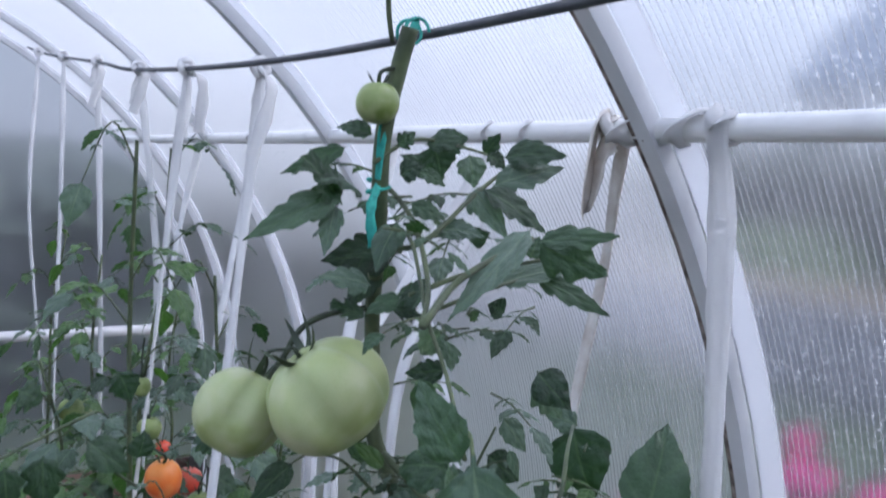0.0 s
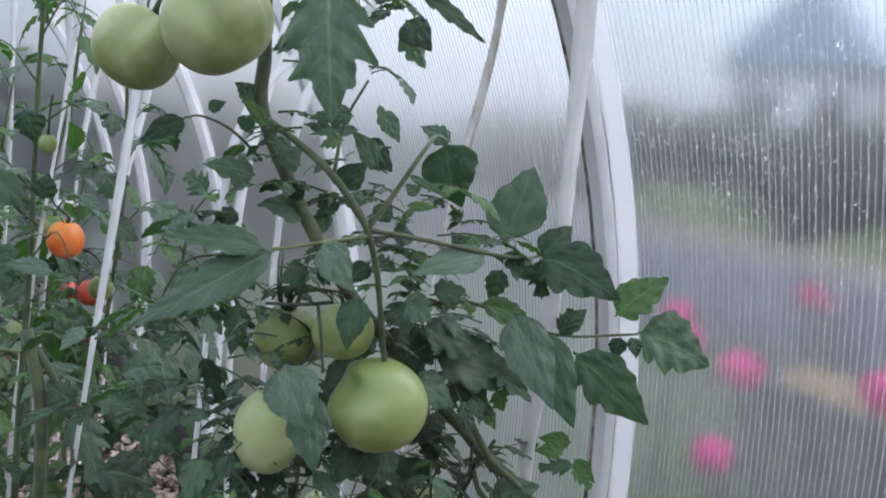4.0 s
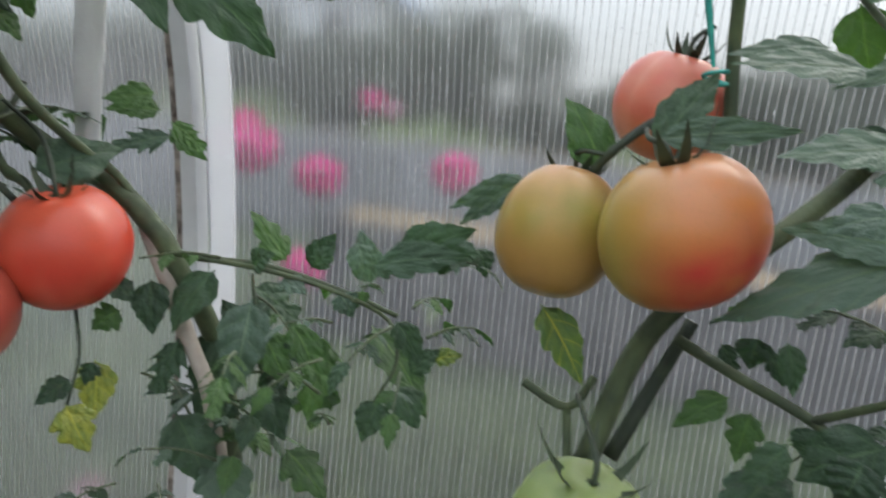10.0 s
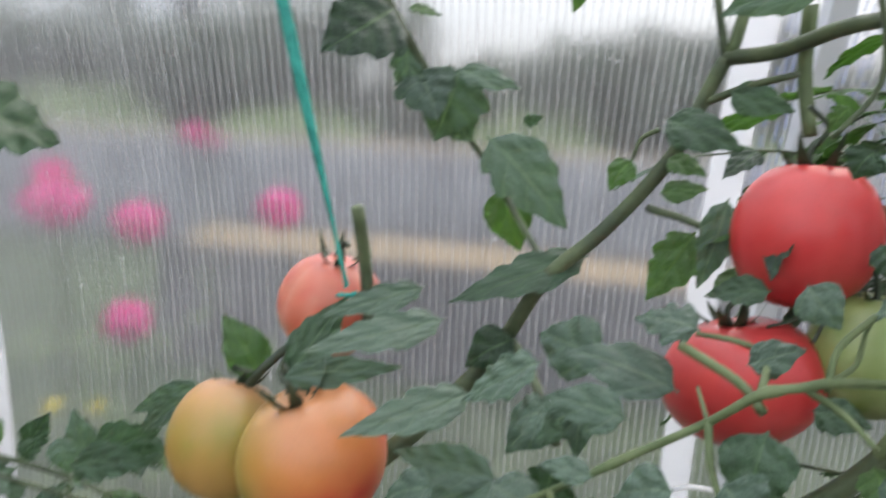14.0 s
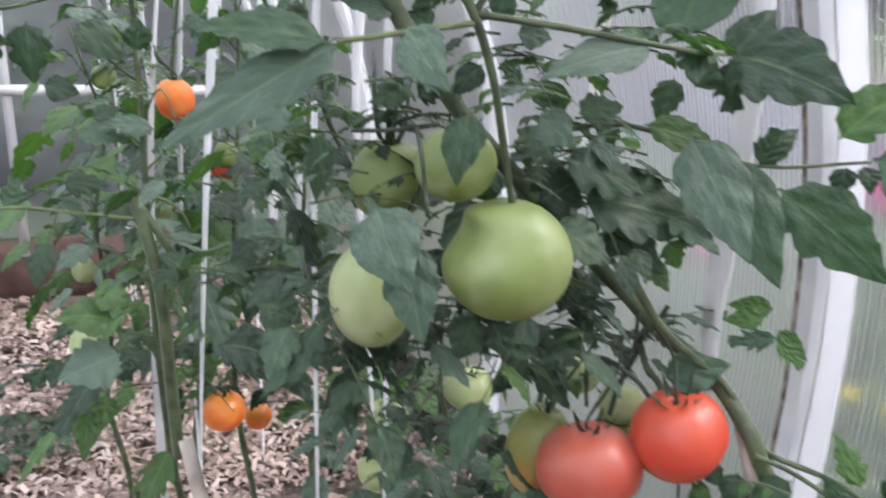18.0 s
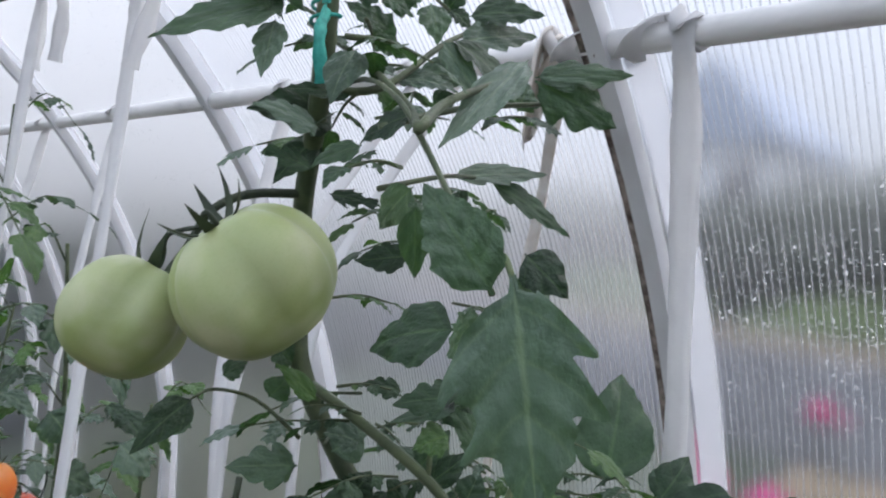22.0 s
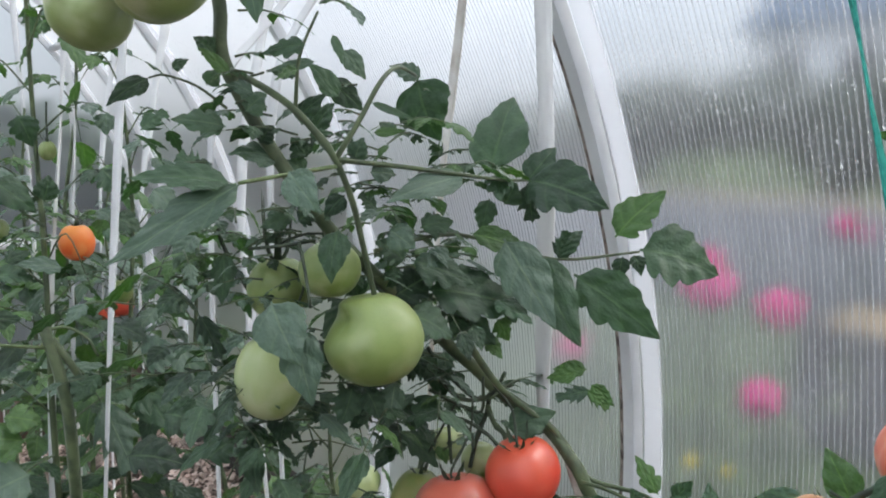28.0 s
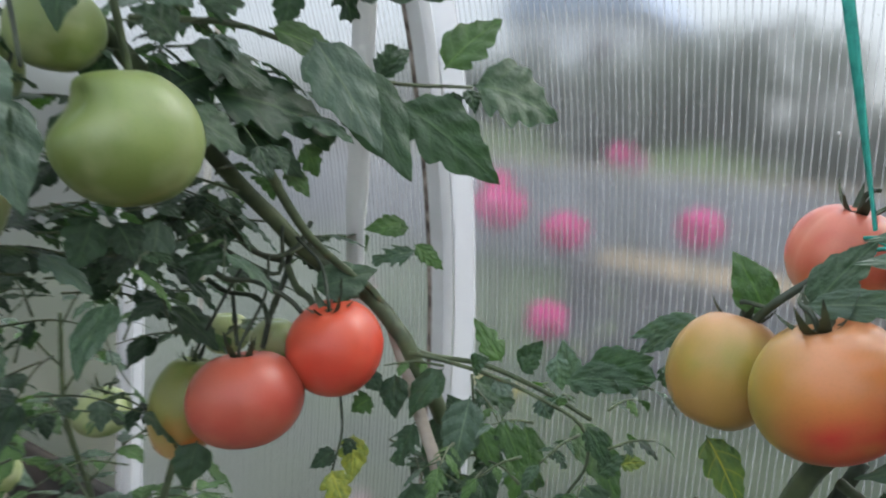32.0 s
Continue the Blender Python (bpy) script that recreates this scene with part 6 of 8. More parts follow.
blade(main, (0.742, 0.321, 0.867), (0.739, 0.281, 0.835), 0.037, (-0.43, -0.37, 0.82), "f", 2)
blade(main, (0.714, 0.363, 0.867), (0.689, 0.338, 0.818), 0.044, (-0.39, -0.36, 0.85), "p", 0)
blade(main, (0.582, 0.552, 0.926), (0.572, 0.555, 0.882), 0.037, (-0.28, -0.57, 0.77), "d", 5)

# the leaning plant with the ripening fruit
stalk(right_plant, [(0.698, 0.091, 0.926), (0.707, 0.072, 0.994), (0.700, 0.050, 1.036), (0.717, 0.003, 1.078), (0.736, -0.034, 1.113), (0.742, -0.059, 1.144)], 0.0085, 0.0070, STEM, "main_stem")
stalk(right_plant, [(0.711, 0.076, 0.927), (0.723, 0.055, 0.977), (0.727, 0.037, 1.022)], 0.0060, 0.0050, STEM_DARK, "side_branch")
stalk(right_plant, [(0.694, 0.047, 1.016), (0.680, 0.014, 1.004), (0.659, -0.028, 0.990), (0.647, -0.048, 0.974)], 0.0042, 0.0030, STEM, "side_branch")
stalk(right_plant, [(0.659, -0.027, 0.992), (0.620, -0.059, 1.024), (0.599, -0.074, 1.044)], 0.0030, 0.0020, STEM, "leaf_stalk")
stalk(right_plant, [(0.699, 0.137, 0.971), (0.700, 0.107, 0.959), (0.710, 0.093, 0.979)], 0.0032, 0.0030, STEM, "leaf_stalk")
stalk(right_plant, [(0.700, 0.107, 0.958), (0.685, 0.102, 0.927)], 0.0030, 0.0030, STEM, "leaf_stalk")
stalk(right_plant, [(0.718, 0.034, 1.143), (0.718, 0.039, 1.191), (0.703, 0.043, 1.234)], 0.0046, 0.0044, STEM, "cut_stub")
stalk(right_plant, [(0.742, -0.059, 1.144), (0.708, -0.072, 1.138), (0.673, -0.082, 1.123), (0.649, -0.090, 1.110)], 0.0040, 0.0030, STEM, "leaf_stalk")
stalk(right_plant, [(0.578, -0.043, 1.097), (0.557, -0.080, 1.128), (0.552, -0.115, 1.152), (0.546, -0.143, 1.172), (0.538, -0.160, 1.189), (0.542, -0.178, 1.192), (0.546, -0.194, 1.194), (0.595, -0.250, 1.179)], 0.0016, 0.0027, STEM_PALE, "leaf_stalk", knots=((0.25, 0.4), (0.6, 0.4)))
stalk(right_plant, [(0.557, -0.080, 1.128), (0.537, -0.083, 1.126), (0.527, -0.086, 1.119)], 0.0018, 0.0014, STEM_PALE)
stalk(right_plant, [(0.546, -0.143, 1.172), (0.533, -0.143, 1.156), (0.520, -0.147, 1.145)], 0.0021, 0.0015, STEM_PALE)
stalk(right_plant, [(0.538, -0.160, 1.189), (0.579, -0.175, 1.192), (0.590, -0.166, 1.196), (0.603, -0.149, 1.195)], 0.0020, 0.0012, STEM_PALE)
stalk(right_plant, [(0.542, -0.178, 1.192), (0.540, -0.195, 1.182), (0.522, -0.200, 1.176)], 0.0020, 0.0014, STEM_PALE)
stalk(right_plant, [(0.546, -0.190, 1.194), (0.548, -0.200, 1.202), (0.548, -0.203, 1.220), (0.545, -0.217, 1.238)], 0.0013, 0.0009, STEM_PALE)
stalk(right_plant, [(0.546, -0.143, 1.172), (0.579, -0.146, 1.176)], 0.0012, 0.0009, STEM_PALE)
blade(right_plant, (0.668, -0.092, 1.126), (0.661, -0.061, 1.096), 0.035, (-0.80, 0.20, 0.56), "p", 4)
blade(right_plant, (0.648, -0.102, 1.137), (0.637, -0.100, 1.107), 0.018, (-0.80, 0.20, 0.56), "p", 5)
blade(right_plant, (0.530, -0.162, 1.177), (0.521, -0.155, 1.144), 0.031, (-0.80, 0.20, 0.56), "d", 4)
blade(right_plant, (0.530, -0.125, 1.141), (0.540, -0.099, 1.119), 0.022, (-0.80, 0.20, 0.56), "p", 4)
blade(right_plant, (0.511, -0.143, 1.146), (0.510, -0.129, 1.130), 0.017, (-0.80, 0.20, 0.56), "d", 4)
blade(right_plant, (0.507, -0.162, 1.149), (0.504, -0.152, 1.130), 0.028, (-0.80, 0.20, 0.56), "p", 0)
blade(right_plant, (0.583, -0.200, 1.168), (0.568, -0.221, 1.167), 0.020, (-0.80, 0.20, 0.56), "d", 5)
blade(right_plant, (0.518, -0.219, 1.172), (0.511, -0.211, 1.138), 0.029, (-0.80, 0.20, 0.56), "p", 4)
blade(right_plant, (0.538, -0.226, 1.245), (0.547, -0.214, 1.233), 0.016, (-0.80, 0.20, 0.56), "p", 4)
blade(right_plant, (0.571, -0.225, 1.148), (0.560, -0.229, 1.128), 0.022, (-0.80, 0.20, 0.56), "f", 1)
blade(right_plant, (0.668, -0.091, 1.089), (0.663, -0.084, 1.050), 0.035, (-0.80, 0.20, 0.56), "d", 0)
blade(right_plant, (0.566, -0.080, 1.109), (0.572, -0.062, 1.099), 0.024, (-0.80, 0.20, 0.56), "p", 4)
blade(right_plant, (0.627, -0.093, 1.127), (0.636, -0.067, 1.124), 0.016, (-0.80, 0.20, 0.56), "d", 0)
stalk(right_plant, [(0.700, 0.114, 1.107), (0.691, 0.099, 1.126), (0.702, 0.077, 1.146), (0.721, 0.057, 1.154)], 0.0034, 0.0030, STEM_DARK, "fruit_truss")
blade(right_plant, (0.706, 0.106, 1.113), (0.711, 0.135, 1.154), 0.033, (-0.91, -0.22, 0.36), "f", 4)
blade(right_plant, (0.716, 0.150, 1.100), (0.717, 0.204, 1.075), 0.021, (-0.69, -0.42, 0.59), "p", 1)
blade(right_plant, (0.670, 0.076, 1.128), (0.700, 0.046, 1.176), 0.029, (-0.90, -0.04, 0.43), "d", 0)
blade(right_plant, (0.658, 0.078, 1.133), (0.661, 0.003, 1.145), 0.021, (-0.90, 0.04, 0.43), "p", 0)
blade(right_plant, (0.679, -0.006, 1.191), (0.640, 0.050, 1.178), 0.019, (-0.84, -0.16, 0.52), "p", 0)
blade(right_plant, (0.656, -0.021, 1.178), (0.601, 0.050, 1.169), 0.025, (-0.81, -0.10, 0.58), "p", 0)
blade(right_plant, (0.641, -0.040, 1.140), (0.592, 0.026, 1.129), 0.026, (-0.85, 0.02, 0.51), "p", 0)
blade(right_plant, (0.635, -0.060, 1.092), (0.649, 0.036, 1.038), 0.040, (-0.65, 0.26, 0.71), "p", 0)
blade(right_plant, (0.636, -0.058, 1.092), (0.658, 0.007, 1.093), 0.028, (-0.90, 0.08, 0.43), "p", 1)
blade(right_plant, (0.686, 0.131, 1.026), (0.678, 0.099, 0.982), 0.028, (-0.79, -0.32, 0.53), "y", 0)
blade(right_plant, (0.685, 0.017, 0.990), (0.677, 0.044, 0.967), 0.019, (-0.70, 0.17, 0.70), "f", 2)
blade(right_plant, (0.695, 0.022, 1.018), (0.689, 0.012, 1.003), 0.016, (-0.48, 0.16, 0.86), "d", 3)
blade(right_plant, (0.693, -0.003, 1.018), (0.686, -0.015, 1.000), 0.014, (-0.70, -0.02, 0.71), "d", 0)
blade(right_plant, (0.672, -0.115, 1.154), (0.706, -0.078, 1.159), 0.043, (-0.87, 0.28, 0.41), "p", 4)
blade(right_plant, (0.653, -0.108, 1.133), (0.666, -0.068, 1.107), 0.025, (-0.80, 0.06, 0.60), "p", 0)
blade(right_plant, (0.606, -0.110, 1.091), (0.627, -0.070, 1.060), 0.029, (-0.86, 0.35, 0.37), "d", 1)
blade(right_plant, (0.598, -0.116, 1.065), (0.617, -0.066, 1.020), 0.039, (-0.75, 0.30, 0.59), "d", 1)
blade(right_plant, (0.598, -0.109, 1.052), (0.601, -0.089, 1.002), 0.033, (-0.58, 0.19, 0.79), "d", 4)
blade(right_plant, (0.610, -0.048, 1.000), (0.613, -0.011, 0.974), 0.035, (-0.75, 0.05, 0.62), "d", 4)
blade(right_plant, (0.628, -0.009, 0.986), (0.622, 0.012, 0.959), 0.020, (-0.75, 0.05, 0.62), "d", 0)
blade(right_plant, (0.658, 0.018, 0.997), (0.654, 0.044, 0.975), 0.018, (-0.75, 0.05, 0.62), "f", 4)
blade(right_plant, (0.675, 0.005, 1.029), (0.671, 0.008, 1.011), 0.022, (-0.75, 0.05, 0.62), "d", 4)
blade(right_plant, (0.662, -0.007, 1.032), (0.654, -0.013, 1.004), 0.016, (-0.75, 0.05, 0.62), "d", 1)
blade(right_plant, (0.593, -0.033, 0.998), (0.587, -0.024, 0.975), 0.027, (-0.75, 0.05, 0.62), "d", 1)
blade(right_plant, (0.672, 0.003, 0.986), (0.661, 0.009, 0.959), 0.021, (-0.60, -0.02, 0.80), "f", 2)
blade(right_plant, (0.657, -0.033, 0.988), (0.649, -0.027, 0.967), 0.031, (-0.57, -0.11, 0.82), "d", 4)
blade(right_plant, (0.640, -0.068, 1.068), (0.637, -0.060, 1.046), 0.022, (-0.73, 0.47, 0.49), "d", 2)
blade(right_plant, (0.536, -0.096, 1.138), (0.510, -0.107, 1.076), 0.048, (-0.88, 0.07, 0.48), "p", 4)
blade(right_plant, (0.508, -0.135, 1.142), (0.488, -0.139, 1.094), 0.053, (-0.73, 0.24, 0.64), "p", 4)
blade(right_plant, (0.542, -0.097, 1.144), (0.555, -0.074, 1.142), 0.014, (-0.67, 0.20, 0.72), "p", 4)
blade(right_plant, (0.574, -0.115, 1.159), (0.581, -0.075, 1.164), 0.025, (-0.80, 0.20, 0.56), "p", 4)
blade(right_plant, (0.519, -0.125, 1.153), (0.526, -0.105, 1.145), 0.023, (-0.78, 0.26, 0.56), "p", 4)
blade(right_plant, (0.507, -0.140, 1.164), (0.500, -0.153, 1.151), 0.030, (-0.75, 0.33, 0.58), "p", 4)
blade(right_plant, (0.569, -0.077, 1.161), (0.577, -0.063, 1.149), 0.026, (-0.62, 0.04, 0.78), "p", 4)
blade(right_plant, (0.571, -0.053, 1.123), (0.556, -0.082, 1.113), 0.029, (-0.50, 0.12, 0.86), "p", 4)
blade(right_plant, (0.696, 0.151, 1.101), (0.706, 0.193, 1.066), 0.020, (-0.79, -0.22, 0.57), "p", 1)
blade(right_plant, (0.779, 0.194, 1.042), (0.778, 0.184, 1.020), 0.022, (-0.56, -0.41, 0.72), "d", 0)
blade(right_plant, (0.721, 0.178, 1.046), (0.737, 0.240, 1.028), 0.029, (-0.71, -0.32, 0.63), "d", 0)
blade(right_plant, (0.582, -0.074, 1.181), (0.598, -0.036, 1.152), 0.027, (-0.65, 0.18, 0.74), "p", 0)
blade(right_plant, (0.587, -0.025, 1.109), (0.590, 0.001, 1.097), 0.024, (-0.67, 0.10, 0.74), "p", 4)

# the bushy plant beyond, with the rose-red fruit
stalk(rose_plant, [(0.738, -0.057, 1.145), (0.730, -0.081, 1.191), (0.733, -0.116, 1.225), (0.732, -0.153, 1.273), (0.728, -0.169, 1.311), (0.724, -0.179, 1.338)], 0.0060, 0.0052, STEM, "main_stem")
stalk(rose_plant, [(0.724, -0.179, 1.338), (0.705, -0.205, 1.342), (0.670, -0.232, 1.354), (0.629, -0.265, 1.354), (0.596, -0.283, 1.335), (0.575, -0.295, 1.317)], 0.0048, 0.0040, STEM, "side_branch")
stalk(rose_plant, [(0.724, -0.179, 1.338), (0.731, -0.172, 1.375), (0.736, -0.165, 1.408), (0.737, -0.161, 1.447)], 0.0030, 0.0022, STEM, "leaf_stalk")
stalk(rose_plant, [(0.723, -0.182, 1.339), (0.727, -0.189, 1.371), (0.721, -0.191, 1.396)], 0.0042, 0.0040, STEM_PALE, "cut_stub")
stalk(rose_plant, [(0.731, -0.143, 1.242), (0.707, -0.158, 1.240), (0.692, -0.171, 1.236)], 0.0030, 0.0022, STEM, "leaf_stalk")
stalk(rose_plant, [(0.776, 0.064, 1.404), (0.795, 0.055, 1.392), (0.806, 0.037, 1.361), (0.820, -0.001, 1.301), (0.811, -0.032, 1.263), (0.788, -0.059, 1.224), (0.741, -0.081, 1.197)], 0.0036, 0.0026, STEM, "leaf_stalk")
stalk(rose_plant, [(0.729, -0.167, 1.309), (0.711, -0.191, 1.321), (0.692, -0.212, 1.328)], 0.0028, 0.0020, STEM, "leaf_stalk")
stalk(rose_plant, [(0.734, -0.146, 1.293), (0.736, -0.135, 1.286), (0.736, -0.131, 1.273)], 0.0018, 0.0014, STEM, "leaf_stalk")
stalk(rose_plant, [(0.580, -0.273, 1.303), (0.577, -0.274, 1.264), (0.579, -0.262, 1.223), (0.577, -0.248, 1.186), (0.574, -0.227, 1.151)], 0.0028, 0.0032, STEM_PALE, "side_branch")
stalk(rose_plant, [(0.706, -0.219, 1.369), (0.710, -0.222, 1.331), (0.699, -0.226, 1.294)], 0.0050, 0.0045, STEM_PALE, "side_branch")
stalk(rose_plant, [(0.645, -0.218, 1.395), (0.646, -0.233, 1.358), (0.648, -0.238, 1.322), (0.648, -0.218, 1.293)], 0.0020, 0.0016, STEM, "leaf_stalk")
stalk(rose_plant, [(0.568, -0.288, 1.284), (0.578, -0.274, 1.267)], 0.0030, 0.0030, STEM_PALE, "leaf_stalk")
stalk(rose_plant, [(0.549, -0.271, 1.236), (0.560, -0.258, 1.239), (0.574, -0.258, 1.245)], 0.0026, 0.0020, STEM, "leaf_stalk")
stalk(rose_plant, [(0.594, -0.140, 1.191), (0.572, -0.162, 1.182), (0.555, -0.168, 1.175)], 0.0028, 0.0024, STEM_PALE, "leaf_stalk")
stalk(rose_plant, [(0.544, -0.203, 1.224), (0.546, -0.191, 1.208), (0.541, -0.187, 1.191)], 0.0016, 0.0014, STEM_PALE, "leaf_stalk")
stalk(rose_plant, [(0.671, -0.214, 1.204), (0.657, -0.218, 1.201), (0.647, -0.211, 1.195), (0.651, -0.199, 1.189)], 0.0011, 0.0009, STEM_DARK, "fruit_truss")
stalk(rose_plant, [(0.665, -0.227, 1.205), (0.651, -0.228, 1.196), (0.640, -0.220, 1.185)], 0.0013, 0.0011, STEM_DARK, "fruit_truss")
blade(rose_plant, (0.790, 0.038, 1.368), (0.742, 0.080, 1.332), 0.062, (-0.90, -0.30, 0.30), "d", 0)
blade(rose_plant, (0.776, 0.064, 1.404), (0.706, 0.116, 1.425), 0.034, (-0.92, -0.15, 0.10), "f", 5)
blade(rose_plant, (0.776, 0.064, 1.404), (0.724, 0.101, 1.397), 0.026, (-0.92, -0.15, 0.10), "f", 5)
blade(rose_plant, (0.776, 0.064, 1.404), (0.792, 0.056, 1.433), 0.030, (-0.92, -0.15, 0.10), "f", 5)
blade(rose_plant, (0.817, 0.025, 1.328), (0.789, 0.003, 1.290), 0.050, (-0.80, 0.05, 0.60), "p", 0)
blade(rose_plant, (0.810, -0.010, 1.330), (0.809, 0.007, 1.275), 0.062, (-0.98, 0.17, -0.12), "p", 0)
blade(rose_plant, (0.813, 0.034, 1.349), (0.806, 0.030, 1.304), 0.027, (-0.88, -0.38, 0.29), "p", 0)
blade(rose_plant, (0.790, -0.009, 1.328), (0.793, -0.056, 1.316), 0.023, (-0.80, 0.05, 0.59), "p", 4)
blade(rose_plant, (0.820, 0.034, 1.373), (0.824, 0.008, 1.369), 0.014, (-0.63, -0.33, 0.70), "f", 0)
blade(rose_plant, (0.811, -0.008, 1.294), (0.811, -0.022, 1.276), 0.025, (-0.91, 0.17, 0.37), "p", 4)
blade(rose_plant, (0.802, -0.033, 1.281), (0.785, -0.096, 1.217), 0.052, (-0.92, -0.03, 0.38), "p", 0)
blade(rose_plant, (0.820, -0.048, 1.244), (0.823, -0.064, 1.192), 0.041, (-0.75, 0.15, 0.65), "f", 4)
blade(rose_plant, (0.813, -0.059, 1.292), (0.813, -0.074, 1.298), 0.011, (-0.95, -0.14, 0.29), "d", 2)
blade(rose_plant, (0.769, -0.112, 1.439), (0.787, -0.088, 1.370), 0.040, (-0.97, 0.19, 0.17), "f", 1)
blade(rose_plant, (0.673, -0.217, 1.377), (0.713, -0.170, 1.361), 0.029, (-0.87, 0.44, 0.22), "p", 4)
blade(rose_plant, (0.714, -0.144, 1.300), (0.692, -0.187, 1.283), 0.033, (-0.81, 0.13, 0.57), "d", 4)
blade(rose_plant, (0.722, -0.150, 1.276), (0.706, -0.172, 1.266), 0.019, (-0.78, -0.00, 0.62), "f", 4)
blade(rose_plant, (0.736, -0.131, 1.273), (0.736, -0.118, 1.251), 0.021, (-0.78, 0.25, 0.57), "f", 4)
blade(rose_plant, (0.714, -0.181, 1.318), (0.693, -0.214, 1.307), 0.024, (-0.78, 0.46, 0.42), "d", 4)
blade(rose_plant, (0.721, -0.147, 1.253), (0.715, -0.176, 1.258), 0.019, (-0.71, 0.21, 0.67), "f", 4)
blade(rose_plant, (0.692, -0.182, 1.255), (0.686, -0.168, 1.200), 0.024, (-0.87, -0.02, 0.49), "p", 1)
blade(rose_plant, (0.722, -0.173, 1.230), (0.719, -0.145, 1.183), 0.034, (-0.80, 0.12, 0.59), "f", 0)
blade(rose_plant, (0.704, -0.184, 1.206), (0.687, -0.200, 1.200), 0.022, (-0.57, 0.43, 0.71), "f", 2)
blade(rose_plant, (0.741, -0.109, 1.206), (0.713, -0.017, 1.173), 0.034, (-0.74, 0.08, 0.67), "d", 0)
blade(rose_plant, (0.604, -0.144, 1.164), (0.639, -0.088, 1.169), 0.037, (-0.66, -0.03, 0.76), "p", 4)
blade(rose_plant, (0.611, -0.153, 1.194), (0.629, -0.123, 1.194), 0.030, (-0.51, 0.30, 0.81), "p", 2)
blade(rose_plant, (0.574, -0.165, 1.190), (0.568, -0.188, 1.201), 0.021, (-0.57, 0.46, 0.68), "p", 4)
blade(rose_plant, (0.558, -0.180, 1.232), (0.548, -0.192, 1.216), 0.022, (-0.57, 0.44, 0.69), "p", 4)
blade(rose_plant, (0.531, -0.229, 1.237), (0.544, -0.202, 1.222), 0.031, (-0.42, 0.41, 0.81), "p", 4)
blade(rose_plant, (0.569, -0.237, 1.283), (0.578, -0.221, 1.278), 0.024, (-0.59, 0.54, 0.60), "d", 4)
blade(rose_plant, (0.593, -0.216, 1.289), (0.596, -0.209, 1.275), 0.022, (-0.76, 0.55, 0.35), "d", 4)
blade(rose_plant, (0.647, -0.277, 1.343), (0.665, -0.250, 1.320), 0.043, (-0.83, 0.47, 0.31), "f", 0)
blade(rose_plant, (0.640, -0.293, 1.312), (0.646, -0.283, 1.294), 0.029, (-0.75, 0.59, 0.30), "f", 0)
blade(rose_plant, (0.572, -0.280, 1.335), (0.586, -0.264, 1.317), 0.037, (-0.83, 0.51, 0.22), "p", 4)
blade(rose_plant, (0.616, -0.291, 1.314), (0.621, -0.284, 1.292), 0.024, (-0.69, 0.32, 0.65), "d", 1)
blade(rose_plant, (0.599, -0.302, 1.374), (0.613, -0.288, 1.358), 0.027, (-0.86, 0.39, 0.33), "f", 0)
blade(rose_plant, (0.598, -0.271, 1.367), (0.615, -0.250, 1.356), 0.029, (-0.77, 0.40, 0.49), "d", 0)
blade(rose_plant, (0.650, -0.257, 1.388), (0.639, -0.275, 1.389), 0.032, (-0.80, 0.35, 0.49), "d", 0)
blade(rose_plant, (0.657, -0.242, 1.394), (0.665, -0.228, 1.386), 0.029, (-0.94, 0.21, 0.28), "d", 3)
blade(rose_plant, (0.625, -0.278, 1.289), (0.627, -0.275, 1.270), 0.024, (-0.65, 0.66, 0.38), "d", 2)
blade(rose_plant, (0.596, -0.283, 1.265), (0.606, -0.268, 1.256), 0.023, (-0.80, 0.24, 0.55), "f", 2)
blade(rose_plant, (0.595, -0.245, 1.242), (0.583, -0.259, 1.234), 0.025, (-0.64, 0.42, 0.64), "p", 2)
blade(rose_plant, (0.619, -0.247, 1.259), (0.608, -0.259, 1.237), 0.023, (-0.69, 0.18, 0.70), "d", 1)
blade(rose_plant, (0.613, -0.233, 1.244), (0.605, -0.241, 1.224), 0.019, (-0.82, 0.28, 0.50), "d", 1)
blade(rose_plant, (0.566, -0.283, 1.240), (0.575, -0.274, 1.245), 0.018, (-0.41, 0.69, 0.59), "f", 2)
blade(rose_plant, (0.564, -0.240, 1.208), (0.552, -0.255, 1.202), 0.035, (-0.63, 0.43, 0.65), "d", 1)
blade(rose_plant, (0.554, -0.245, 1.188), (0.561, -0.226, 1.174), 0.032, (-0.74, 0.33, 0.59), "d", 4)
blade(rose_plant, (0.626, -0.310, 1.276), (0.638, -0.294, 1.274), 0.029, (-0.82, 0.47, 0.32), "f", 2)
blade(rose_plant, (0.616, -0.322, 1.260), (0.616, -0.318, 1.238), 0.029, (-0.66, 0.53, 0.53), "f", 0)
blade(rose_plant, (0.653, -0.273, 1.309), (0.659, -0.261, 1.300), 0.021, (-0.86, 0.18, 0.48), "f", 0)
blade(rose_plant, (0.663, -0.253, 1.311), (0.657, -0.266, 1.308), 0.019, (-0.57, 0.28, 0.77), "f", 5)
blade(rose_plant, (0.654, -0.227, 1.310), (0.658, -0.220, 1.296), 0.014, (-0.80, 0.14, 0.58), "f", 2)
blade(rose_plant, (0.637, -0.194, 1.212), (0.646, -0.162, 1.205), 0.019, (-0.74, 0.36, 0.57), "d", 1)
blade(rose_plant, (0.728, -0.063, 1.148), (0.720, -0.031, 1.128), 0.035, (-0.84, -0.18, 0.52), "d", 4)
blade(rose_plant, (0.715, -0.069, 1.142), (0.706, -0.050, 1.119), 0.023, (-0.55, 0.17, 0.82), "p", 3)


